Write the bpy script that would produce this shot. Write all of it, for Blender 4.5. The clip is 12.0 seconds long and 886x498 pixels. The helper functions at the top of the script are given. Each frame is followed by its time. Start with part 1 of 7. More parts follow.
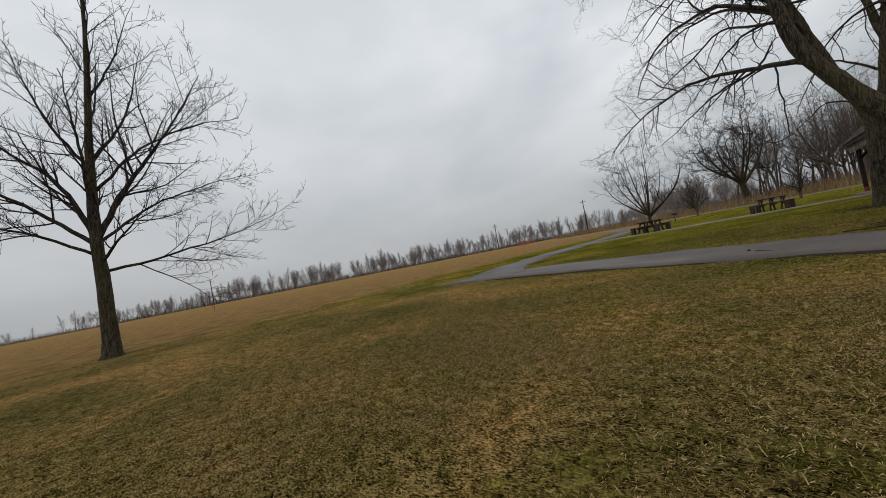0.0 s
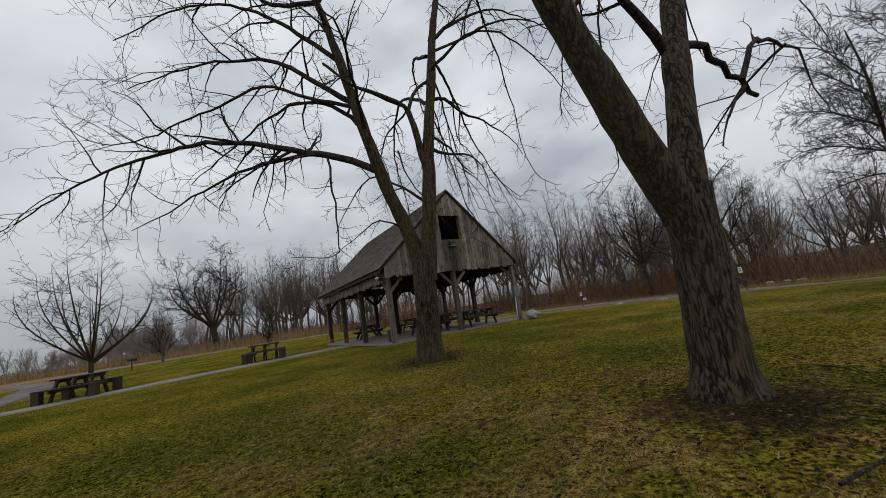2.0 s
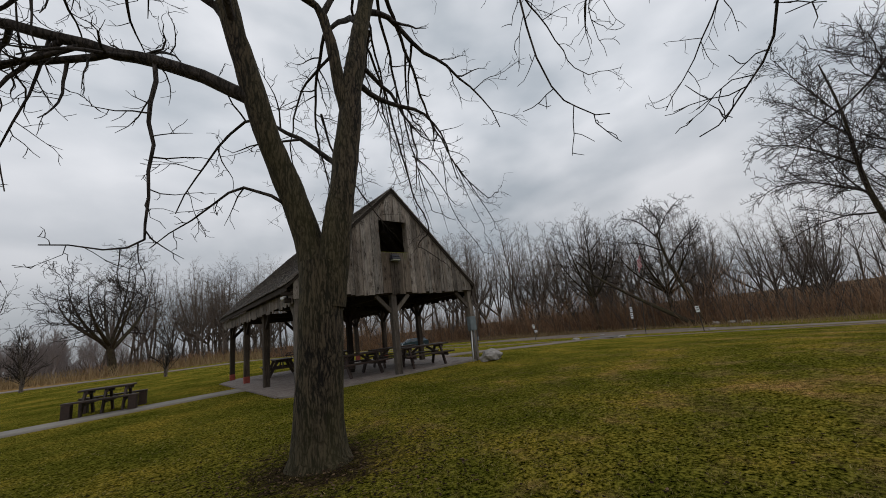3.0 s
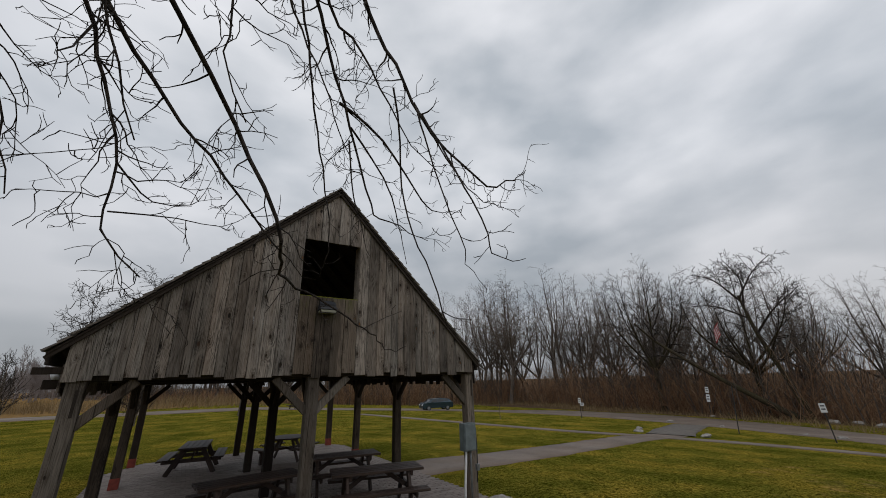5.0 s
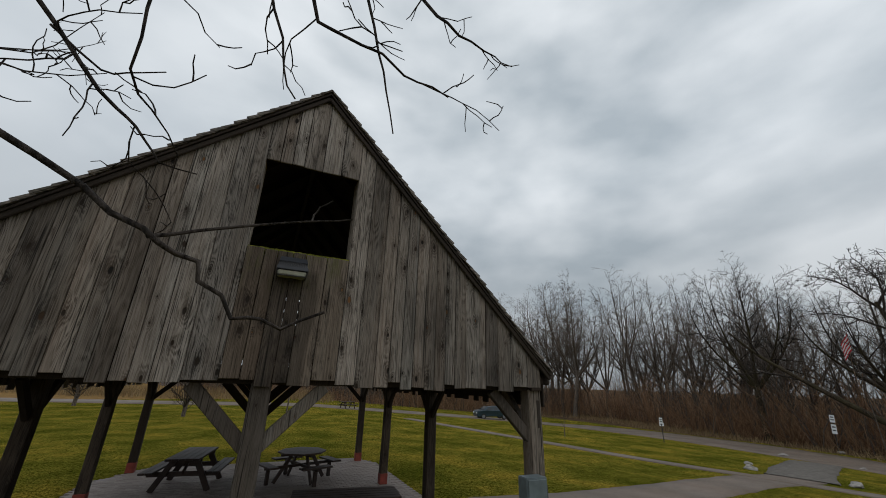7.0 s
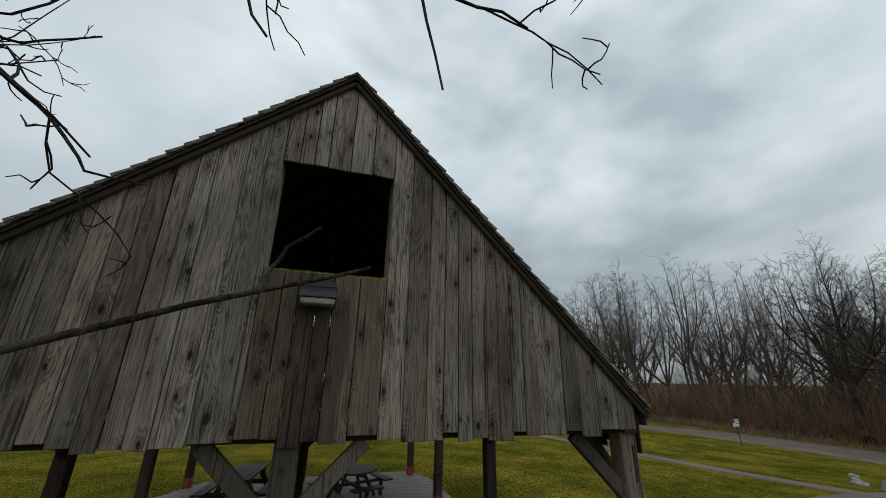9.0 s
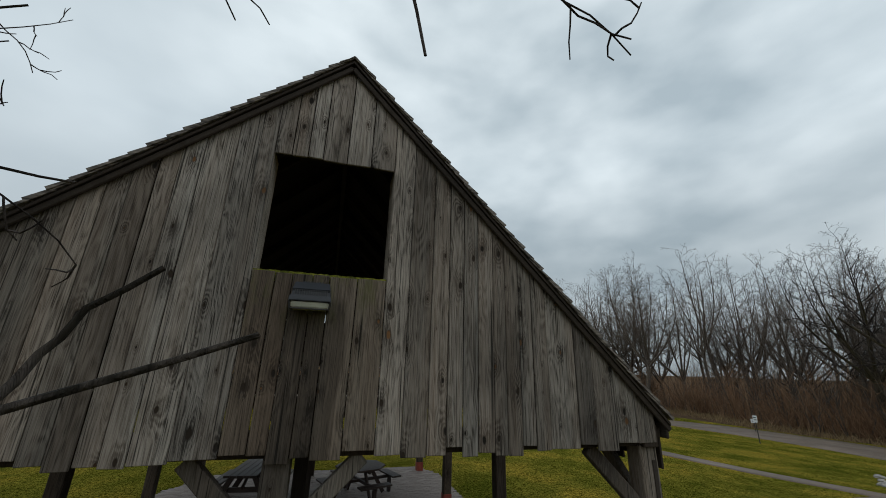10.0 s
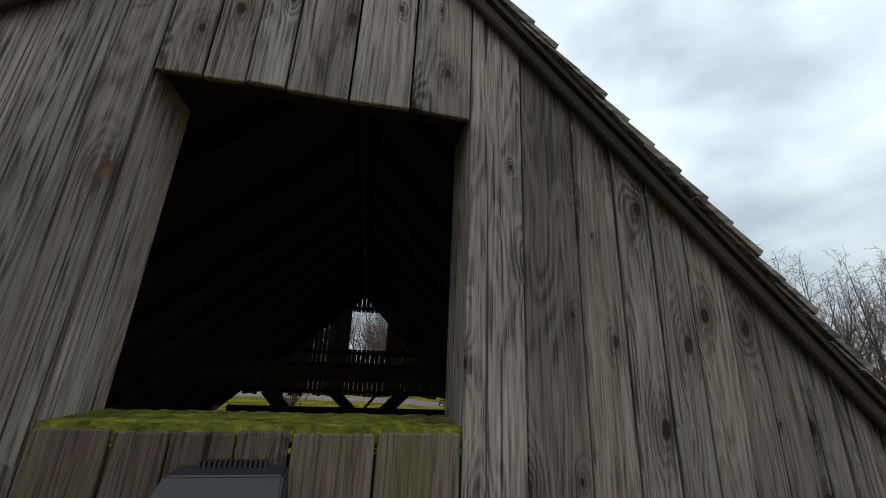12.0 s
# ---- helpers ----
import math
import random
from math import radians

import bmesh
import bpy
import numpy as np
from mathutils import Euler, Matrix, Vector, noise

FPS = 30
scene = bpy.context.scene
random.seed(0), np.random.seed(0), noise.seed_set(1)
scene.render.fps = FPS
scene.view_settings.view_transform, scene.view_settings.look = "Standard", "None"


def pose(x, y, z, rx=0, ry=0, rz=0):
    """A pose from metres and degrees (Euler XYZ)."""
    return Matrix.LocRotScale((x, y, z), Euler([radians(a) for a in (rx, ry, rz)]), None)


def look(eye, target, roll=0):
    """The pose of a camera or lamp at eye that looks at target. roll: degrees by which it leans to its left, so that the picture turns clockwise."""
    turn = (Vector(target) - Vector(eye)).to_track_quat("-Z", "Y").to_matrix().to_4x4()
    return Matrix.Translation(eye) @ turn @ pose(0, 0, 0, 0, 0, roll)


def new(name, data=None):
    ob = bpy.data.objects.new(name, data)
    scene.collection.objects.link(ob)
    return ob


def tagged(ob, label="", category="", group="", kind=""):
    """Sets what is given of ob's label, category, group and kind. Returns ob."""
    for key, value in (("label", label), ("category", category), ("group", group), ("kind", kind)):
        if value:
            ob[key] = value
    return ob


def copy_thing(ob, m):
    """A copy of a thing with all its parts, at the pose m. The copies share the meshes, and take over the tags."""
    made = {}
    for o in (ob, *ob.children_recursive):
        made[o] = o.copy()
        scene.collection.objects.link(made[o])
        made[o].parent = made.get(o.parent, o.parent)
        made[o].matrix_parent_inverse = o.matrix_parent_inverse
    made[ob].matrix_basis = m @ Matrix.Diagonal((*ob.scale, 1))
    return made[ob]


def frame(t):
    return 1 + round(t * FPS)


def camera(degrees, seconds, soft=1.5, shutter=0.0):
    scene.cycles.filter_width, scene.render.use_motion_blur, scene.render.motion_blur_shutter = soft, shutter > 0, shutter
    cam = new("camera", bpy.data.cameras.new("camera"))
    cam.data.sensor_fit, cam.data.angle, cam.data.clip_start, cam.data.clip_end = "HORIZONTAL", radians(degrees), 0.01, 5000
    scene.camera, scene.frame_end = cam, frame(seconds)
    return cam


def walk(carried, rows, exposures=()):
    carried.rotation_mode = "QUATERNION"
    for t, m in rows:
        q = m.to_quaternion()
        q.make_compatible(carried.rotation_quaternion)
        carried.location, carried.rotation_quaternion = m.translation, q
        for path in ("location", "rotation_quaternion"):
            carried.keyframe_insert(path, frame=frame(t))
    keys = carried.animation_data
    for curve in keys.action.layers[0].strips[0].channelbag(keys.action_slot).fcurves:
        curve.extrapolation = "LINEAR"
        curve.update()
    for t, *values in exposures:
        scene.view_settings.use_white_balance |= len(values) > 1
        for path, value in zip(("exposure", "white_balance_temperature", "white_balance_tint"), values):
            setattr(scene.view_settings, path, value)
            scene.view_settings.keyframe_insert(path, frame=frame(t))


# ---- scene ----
cam = camera(100.05, 12.0, 0.9)
PATH = [
    (0, (-6.939, -22.306, 0.882), (-8.251, -20.797, 0.934), -10.98),
    (0.5, (-8.647, -19.606, 0.826), (-9.112, -17.663, 0.920), -11.92),
    (1, (-9.334, -17.502, 0.881), (-9.032, -15.533, 1.060), -11.16),
    (1.5, (-9.096, -15.521, 0.933), (-8.310, -13.701, 1.197), -10.00),
    (2, (-8.325, -13.732, 1.065), (-7.279, -12.058, 1.380), -8.89),
    (2.5, (-7.252, -12.121, 1.191), (-6.048, -10.567, 1.558), -7.77),
    (3, (-5.958, -10.669, 1.342), (-4.702, -9.169, 1.754), -6.71),
    (5, (-1.269, -7.077, 2.490), (-0.225, -5.508, 3.159), -1.60),
    (5.5, (-0.570, -6.333, 2.496), (0.400, -4.728, 3.191), -0.28),
    (6, (-0.066, -5.547, 2.357), (0.844, -3.910, 3.058), 0.41),
    (6.5, (0.309, -4.920, 2.431), (1.154, -3.246, 3.126), 1.09),
    (7, (0.611, -4.415, 2.668), (1.385, -2.703, 3.354), 1.68),
    (9, (0.784, -3.567, 3.142), (1.359, -1.769, 3.800), 1.03),
    (9.5, (0.866, -3.496, 3.221), (1.414, -1.683, 3.862), 1.25),
    (10, (0.931, -3.344, 3.301), (1.452, -1.514, 3.916), 1.55),
    (10.5, (0.965, -3.019, 3.444), (1.459, -1.178, 4.048), 1.58),
    (11, (1.017, -2.528, 3.731), (1.468, -0.667, 4.308), 2.26),
    (11.5, (1.080, -1.937, 4.017), (1.447, -0.059, 4.599), 2.3),
    (12, (1.045, -1.230, 4.246), (1.390, 0.648, 4.841), 2.6),
]
walk(cam, [(t, look(eye, target, roll)) for t, eye, target, roll in PATH],
     [(0.0, 0.02, 6550, 10), (1.5, -0.06, 6450, 11), (3.0, -0.09, 6450, 12), (5.0, -0.17, 6450, 12), (6.0, -0.20, 6420, 12), (7.0, -0.16, 6330, 8), (9.0, -0.14, 6170, 4), (10.5, -0.05, 6100, 3), (11.0, 0.03, 6090, 3), (11.5, 0.20, 6090, 4), (12.0, 0.38, 6110, 4)])

# ---- world, sun, exposure ----
world = bpy.data.worlds.new("overcast_sky")
scene.world = world
world.use_nodes = True
wn, wl = world.node_tree.nodes, world.node_tree.links
wn.clear()
w_out, w_bg = wn.new("ShaderNodeOutputWorld"), wn.new("ShaderNodeBackground")
w_sky = wn.new("ShaderNodeTexSky")
w_sky.sky_type = "NISHITA"
w_sky.sun_disc = False
w_sky.sun_elevation, w_sky.sun_rotation = radians(38), radians(150)
w_sky.air_density, w_sky.dust_density, w_sky.ozone_density = 1.0, 3.0, 1.0
w_tc = wn.new("ShaderNodeTexCoord")
w_map = wn.new("ShaderNodeMapping")
w_map.inputs["Scale"].default_value = (1.0, 1.0, 2.0)
w_n1, w_n2 = wn.new("ShaderNodeTexNoise"), wn.new("ShaderNodeTexNoise")
w_n1.inputs["Scale"].default_value, w_n1.inputs["Detail"].default_value, w_n1.inputs["Distortion"].default_value = 2.1, 3.0, 0.3
w_n2.inputs["Scale"].default_value, w_n2.inputs["Detail"].default_value = 5.5, 5.0
w_ramp = wn.new("ShaderNodeValToRGB")
w_ramp.color_ramp.elements[0].position, w_ramp.color_ramp.elements[0].color = 0.34, (0.49, 0.54, 0.58, 1)
w_ramp.color_ramp.elements[1].position, w_ramp.color_ramp.elements[1].color = 0.66, (0.93, 0.95, 0.97, 1)
w_add = wn.new("ShaderNodeMath")
w_add.operation, w_add.inputs[1].default_value = "MULTIPLY_ADD", 0.3
w_mix = wn.new("ShaderNodeMixRGB")
w_mix.inputs[0].default_value = 0.10
wl.new(w_tc.outputs["Generated"], w_map.inputs["Vector"])
wl.new(w_map.outputs[0], w_n1.inputs["Vector"])
wl.new(w_map.outputs[0], w_n2.inputs["Vector"])
w_sub = wn.new("ShaderNodeMath")
w_sub.operation, w_sub.inputs[1].default_value = "SUBTRACT", 0.15
wl.new(w_n2.outputs[0], w_add.inputs[0])
wl.new(w_n1.outputs[0], w_add.inputs[2])
wl.new(w_add.outputs[0], w_sub.inputs[0])
wl.new(w_sub.outputs[0], w_ramp.inputs[0])
w_scl = wn.new("ShaderNodeVectorMath")
w_scl.operation, w_scl.inputs["Scale"].default_value = "SCALE", 0.1
wl.new(w_sky.outputs[0], w_scl.inputs[0])
w_axis = wn.new("ShaderNodeSeparateXYZ")
wl.new(w_tc.outputs["Generated"], w_axis.inputs[0])
w_east = wn.new("ShaderNodeMapRange")
w_east.interpolation_type = "SMOOTHSTEP"
w_east.inputs["From Min"].default_value, w_east.inputs["From Max"].default_value = -0.5, 0.05
w_east.inputs["To Min"].default_value, w_east.inputs["To Max"].default_value = 0.3, 1.0
wl.new(w_axis.outputs[0], w_east.inputs["Value"])
w_deck = wn.new("ShaderNodeMixRGB")
w_deck.inputs[1].default_value = (0.73, 0.76, 0.79, 1)
wl.new(w_east.outputs[0], w_deck.inputs[0])
wl.new(w_ramp.outputs[0], w_deck.inputs[2])
wl.new(w_deck.outputs[0], w_mix.inputs[1])
wl.new(w_scl.outputs[0], w_mix.inputs[2])
w_sep = wn.new("ShaderNodeSeparateXYZ")
w_rise = wn.new("ShaderNodeMapRange")
w_rise.inputs["From Min"].default_value, w_rise.inputs["From Max"].default_value = 0.0, 0.48
w_rise.inputs["To Min"].default_value, w_rise.inputs["To Max"].default_value = 0.60, 1.06
w_tone = wn.new("ShaderNodeVectorMath")
w_tone.operation = "SCALE"
wl.new(w_tc.outputs["Generated"], w_sep.inputs[0])
wl.new(w_sep.outputs[2], w_rise.inputs["Value"])
wl.new(w_mix.outputs[0], w_tone.inputs[0])
wl.new(w_rise.outputs[0], w_tone.inputs["Scale"])
wl.new(w_tone.outputs[0], w_bg.inputs["Color"])
w_bg.inputs["Strength"].default_value = 1.0
wl.new(w_bg.outputs[0], w_out.inputs[0])

sun_data = bpy.data.lights.new("sun", "SUN")
sun_data.energy, sun_data.angle, sun_data.color = 0.25, radians(40), (1.0, 0.97, 0.92)
sun = new("sun", sun_data)
sun.matrix_world = look((-20, -40, 60), (0, 0, 0))


# ---- helpers of the scene ----
def part(name, mesh, material, parent=None, label=""):
    """One mesh object under a thing (or at top level); mesh: a bmesh or a finished mesh."""
    if isinstance(mesh, bmesh.types.BMesh):
        me = bpy.data.meshes.new(name)
        mesh.to_mesh(me)
        mesh.free()
    else:
        me = mesh
    if material is not None and not me.materials:
        me.materials.append(material)
    ob = new(name, me)
    if parent is not None:
        ob.parent = parent
    if label:
        ob["label"] = label
    return ob


def thing(name, label, category, group="", kind="", at=None):
    ob = new(name)
    ob.empty_display_size = 0.2
    if at is not None:
        ob.matrix_world = at
    return tagged(ob, label, category, group, kind)


def box(bm, x0, x1, y0, y1, z0, z1, m=None):
    """A box added to bm, turned by m."""
    vs = [bm.verts.new((x, y, z)) for x in (x0, x1) for y in (y0, y1) for z in (z0, z1)]
    if m is not None:
        for v in vs:
            v.co = m @ v.co
    for f in ((0, 1, 3, 2), (4, 6, 7, 5), (0, 4, 5, 1), (2, 3, 7, 6), (0, 2, 6, 4), (1, 5, 7, 3)):
        bm.faces.new([vs[i] for i in f])
    return vs


def bevelled(bm, width=0.006, segments=1):
    bmesh.ops.recalc_face_normals(bm, faces=bm.faces)
    bmesh.ops.bevel(bm, geom=list(bm.edges), offset=width, segments=segments, affect="EDGES", clamp_overlap=True)
    return bm


def beam(bm, a, b, w, h, up=(0, 0, 1)):
    """A squared timber from a to b, w wide and h deep."""
    a, b = Vector(a), Vector(b)
    d = (b - a).normalized()
    s = d.cross(Vector(up))
    if s.length < 1e-4:
        s = d.cross(Vector((0, 1, 0)))
    s.normalize()
    u = s.cross(d)
    vs = [bm.verts.new(p + s * i * w / 2 + u * j * h / 2) for p in (a, b) for i, j in ((-1, -1), (1, -1), (1, 1), (-1, 1))]
    for f in ((3, 2, 1, 0), (4, 5, 6, 7), (0, 1, 5, 4), (1, 2, 6, 5), (2, 3, 7, 6), (3, 0, 4, 7)):
        bm.faces.new([vs[i] for i in f])


def tube(bm, pts, radii, n=8, caps=True):
    rings = []
    pts = [Vector(p) for p in pts]
    for i, p in enumerate(pts):
        d = (pts[min(i + 1, len(pts) - 1)] - pts[max(i - 1, 0)]).normalized()
        s = d.orthogonal().normalized() if i == 0 else (last - d * last.dot(d)).normalized()
        last = s
        t = d.cross(s)
        rings.append([bm.verts.new(p + (s * math.cos(6.28319 * k / n) + t * math.sin(6.28319 * k / n)) * radii[i]) for k in range(n)])
    for r, q in zip(rings, rings[1:]):
        for k in range(n):
            bm.faces.new((r[k], r[(k + 1) % n], q[(k + 1) % n], q[k]))
    if caps:
        bm.faces.new(rings[0][::-1])
        bm.faces.new(rings[-1])


def raw_mesh(name, verts, faces, smooth=False):
    """A mesh from arrays; faces all with the same number of corners."""
    verts, faces = np.asarray(verts, np.float32), np.asarray(faces, np.int32)
    me = bpy.data.meshes.new(name)
    n, c = faces.shape
    me.vertices.add(len(verts))
    me.vertices.foreach_set("co", verts.ravel())
    me.loops.add(n * c)
    me.loops.foreach_set("vertex_index", faces.ravel())
    me.polygons.add(n)
    me.polygons.foreach_set("loop_start", np.arange(0, n * c, c, dtype=np.int32))
    if smooth:
        me.polygons.foreach_set("use_smooth", np.ones(n, bool))
    me.update(calc_edges=True)
    me.validate()
    return me


def shade_smooth(ob):
    ob.data.polygons.foreach_set("use_smooth", np.ones(len(ob.data.polygons), bool))
    return ob


def terrain(x, y):
    """Height of the ground: level round the shelter, falling away towards the road."""
    return -0.058 * min(max(x - 6.0, 0.0), 32.0)


# ---- materials ----
class Nodes:
    """A material's node tree, with short ways to add nodes."""

    def __init__(self, name, rough=0.8, spec=0.5, metal=0.0):
        self.m = bpy.data.materials.new(name)
        self.m.use_nodes = True
        self.t = self.m.node_tree
        self.b = self.t.nodes["Principled BSDF"]
        self.b.inputs["Roughness"].default_value = rough
        self.b.inputs["Specular IOR Level"].default_value = spec
        self.b.inputs["Metallic"].default_value = metal

    def add(self, kind, **inputs):
        n = self.t.nodes.new("ShaderNode" + kind)
        for k, v in inputs.items():
            n.inputs[k.replace("_", " ")].default_value = v
        return n

    def link(self, a, b):
        self.t.links.new(a, b)

    def coords(self, scale=(1, 1, 1), shift=False, world=False):
        src = self.add("NewGeometry").outputs["Position"] if world else self.add("TexCoord").outputs["Object"]
        if shift:
            rnd = self.add("ObjectInfo").outputs["Random"]
            mul = self.t.nodes.new("ShaderNodeMath")
            mul.operation, mul.inputs[1].default_value = "MULTIPLY", 57.0
            self.link(rnd, mul.inputs[0])
            add = self.t.nodes.new("ShaderNodeVectorMath")
            add.operation = "ADD"
            self.link(src, add.inputs[0])
            self.link(mul.outputs[0], add.inputs[1])
            src = add.outputs[0]
        mp = self.add("Mapping", Scale=scale)
        self.link(src, mp.inputs["Vector"])
        return mp.outputs[0]

    def noise(self, vec, scale, detail=4.0, rough=0.55, distortion=0.0):
        n = self.add("TexNoise", Scale=scale, Detail=detail, Roughness=rough, Distortion=distortion)
        self.link(vec, n.inputs["Vector"])
        return n.outputs["Fac"]

    def ramp(self, fac, *stops):
        n = self.t.nodes.new("ShaderNodeValToRGB")
        e = n.color_ramp.elements
        while len(e) < len(stops):
            e.new(0.5)
        for el, (p, c) in zip(e, stops):
            el.position, el.color = p, (*c, 1) if len(c) == 3 else c
        self.link(fac, n.inputs[0])
        return n.outputs[0]

    def mix(self, fac, a, b, mode="MIX"):
        n = self.t.nodes.new("ShaderNodeMixRGB")
        n.blend_type = mode
        for i, v in zip((0, 1, 2), (fac, a, b)):
            if isinstance(v, (int, float)):
                n.inputs[i].default_value = v
            elif isinstance(v, tuple):
                n.inputs[i].default_value = (*v, 1)
            else:
                self.link(v, n.inputs[i])
        return n.outputs[0]

    def math(self, op, a, b=0.0, c=None):
        n = self.t.nodes.new("ShaderNodeMath")
        n.operation = op
        for i, v in enumerate((a, b) if c is None else (a, b, c)):
            if isinstance(v, (int, float)):
                n.inputs[i].default_value = v
            else:
                self.link(v, n.inputs[i])
        return n.outputs[0]

    def done(self, color=None, bump=None, strength=0.3, distance=0.02, rough=None):
        if color is not None:
            if isinstance(color, tuple):
                self.b.inputs["Base Color"].default_value = (*color, 1)
            else:
                self.link(color, self.b.inputs["Base Color"])
        if bump is not None:
            n = self.add("Bump", Strength=strength, Distance=distance)
            self.link(bump, n.inputs["Height"])
            self.link(n.outputs[0], self.b.inputs["Normal"])
        if rough is not None:
            self.link(rough, self.b.inputs["Roughness"])
        return self.m


def wood(name, dark, light, warm=(0.2, 0.13, 0.08), axis=2, rough=0.85, spec=0.25, grain=1.0, knots=0.0, stained=False, mossy=False):
    """Weathered timber: streaks along its length, knots, damp stains, each piece with its own tone."""
    n = Nodes(name, rough, spec)
    sc = [9.0, 9.0, 9.0]
    sc[axis] = 0.24
    v = n.coords(tuple(sc), shift=True)
    fine = n.noise(v, 14.0 * grain, 7, 0.68, 0.5)
    broad = n.noise(v, 0.8, 4, 0.55, 0.4)
    streak = n.noise(v, 2.2, 5, 0.6, 0.9)
    flow = n.noise(n.coords(tuple(0.75 if k == axis else 6.0 for k in range(3)), shift=True), 1.0, 2, 0.5, 0.3)
    phase = n.math("MULTIPLY", flow, 105.0)
    if knots:
        own = n.add("SeparateXYZ")
        n.link(n.coords(shift=True), own.inputs[0])
        wob = n.add("TexNoise", Scale=14.0, Detail=2.0)
        n.link(n.coords(shift=True), wob.inputs["Vector"])
        kx = n.add("CombineXYZ")
        n.link(n.math("MULTIPLY_ADD", own.outputs[1], 0.31, own.outputs[0]), kx.inputs[0])
        n.link(n.math("MULTIPLY", own.outputs[2], 0.5), kx.inputs[1])
        kv = n.mix(0.014, kx.outputs[0], wob.outputs["Color"], "ADD")
        vor = n.add("TexVoronoi", Scale=knots, Randomness=1.0)
        vor.voronoi_dimensions = "2D"
        n.link(kv, vor.inputs["Vector"])
        sep = n.add("SeparateColor")
        n.link(vor.outputs["Color"], sep.inputs[0])
        size = n.math("MAXIMUM", n.math("MULTIPLY_ADD", sep.outputs[0], 2.2, -0.6), 0.03)
        dist = n.math("DIVIDE", vor.outputs["Distance"], size)
        swell = n.math("POWER", n.math("MAXIMUM", n.math("SUBTRACT", 1.0, n.math("MULTIPLY", dist, 1.9)), 0.0), 2.0)
        phase = n.math("MULTIPLY_ADD", swell, 26.0, phase)
        core = n.ramp(dist, (0.045, (1, 1, 1)), (0.072, (0, 0, 0)))
        hue = n.ramp(sep.outputs[1], (0.0, (0.012, 0.010, 0.008)), (0.75, (0.035, 0.024, 0.016)), (0.93, (0.17, 0.085, 0.035)))
    lines = n.math("SINE", phase)
    swing = n.math("MULTIPLY_ADD", n.noise(n.coords((5, 5, 0.5), shift=True), 1.0, 2), 0.15, -0.04) if knots else 0.022
    fibre = n.math("MULTIPLY_ADD", lines, swing, n.math("MULTIPLY_ADD", fine, 0.74, 0.13))
    if knots:
        fibre = n.math("MULTIPLY_ADD", swell, -0.14, fibre)
    lo, mid_at, hi = (0.385, 0.48, 0.595) if knots else (0.35, 0.475, 0.63)
    col = n.ramp(fibre, (lo, dark), (mid_at, tuple(a * 0.45 + b * 0.55 for a, b in zip(dark, light))), (hi, light))
    col = n.mix(n.ramp(streak, (0.56, (0, 0, 0)), (0.74, (0.5, 0.5, 0.5))), col, tuple(a * 0.7 for a in dark))
    col = n.mix(n.ramp(broad, (0.38, (0, 0, 0)), (0.72, (0.5, 0.5, 0.5))), col, warm)
    if knots:
        crack = n.noise(n.coords((30, 30, 0.55), shift=True), 1.0, 3, 0.5, 0.4)
        col = n.mix(n.ramp(crack, (0.63, (0, 0, 0)), (0.67, (0.85, 0.85, 0.85))), col, tuple(a * 0.3 for a in dark))
    rnd = n.add("ObjectInfo").outputs["Random"]
    tone = n.ramp(rnd, (0.0, (0.58, 0.57, 0.56)), (0.3, (0.88, 0.83, 0.78)), (0.7, (1.0, 1.02, 1.02)), (1.0, (1.34, 1.27, 1.2)))
    col = n.mix(1.0, col, tone, "MULTIPLY")
    stain = n.noise(n.coords((1, 1, 0.4), world=True), 1.3, 5)
    col = n.mix(n.ramp(stain, (0.46, (0, 0, 0)), (0.70, (0.6, 0.6, 0.6))), col, tuple(a * 0.45 for a in dark))
    height = fibre
    if knots:
        col = n.mix(core, col, hue)
        height = n.math("SUBTRACT", fibre, core)
    if stained:
        gx = n.add("SeparateXYZ")
        n.link(n.coords(world=True), gx.inputs[0])
        run = n.noise(n.coords((9, 9, 0.7), world=True), 1.6, 4, 0.6)
        aside = n.math("ABSOLUTE", n.math("SUBTRACT", gx.outputs[0], 0.80))
        under = n.math("SUBTRACT", n.math("MULTIPLY_ADD", run, 0.5, 0.02), aside)
        wet = n.math("MULTIPLY", n.ramp(under, (0.0, (0, 0, 0)), (0.12, (0.48, 0.48, 0.48))), n.ramp(n.math("SUBTRACT", 4.78, gx.outputs[2]), (0.9, (0, 0, 0)), (0.98, (1, 1, 1))))
        col = n.mix(wet, col, tuple(a * 0.32 for a in dark))
    if mossy:
        grow = n.math("MULTIPLY", n.ramp(n.noise(n.coords((7, 7, 1.6), world=True), 1.5, 5, 0.65), (0.5, (0, 0, 0)), (0.68, (0.6, 0.6, 0.6))), n.ramp(n.math("SUBTRACT", gx.outputs[2], 3.4), (0.1, (0, 0, 0)), (0.55, (1, 1, 1))))
        col = n.mix(grow, col, (0.095, 0.10, 0.028))
    return n.done(col, height, 0.9, 0.007)


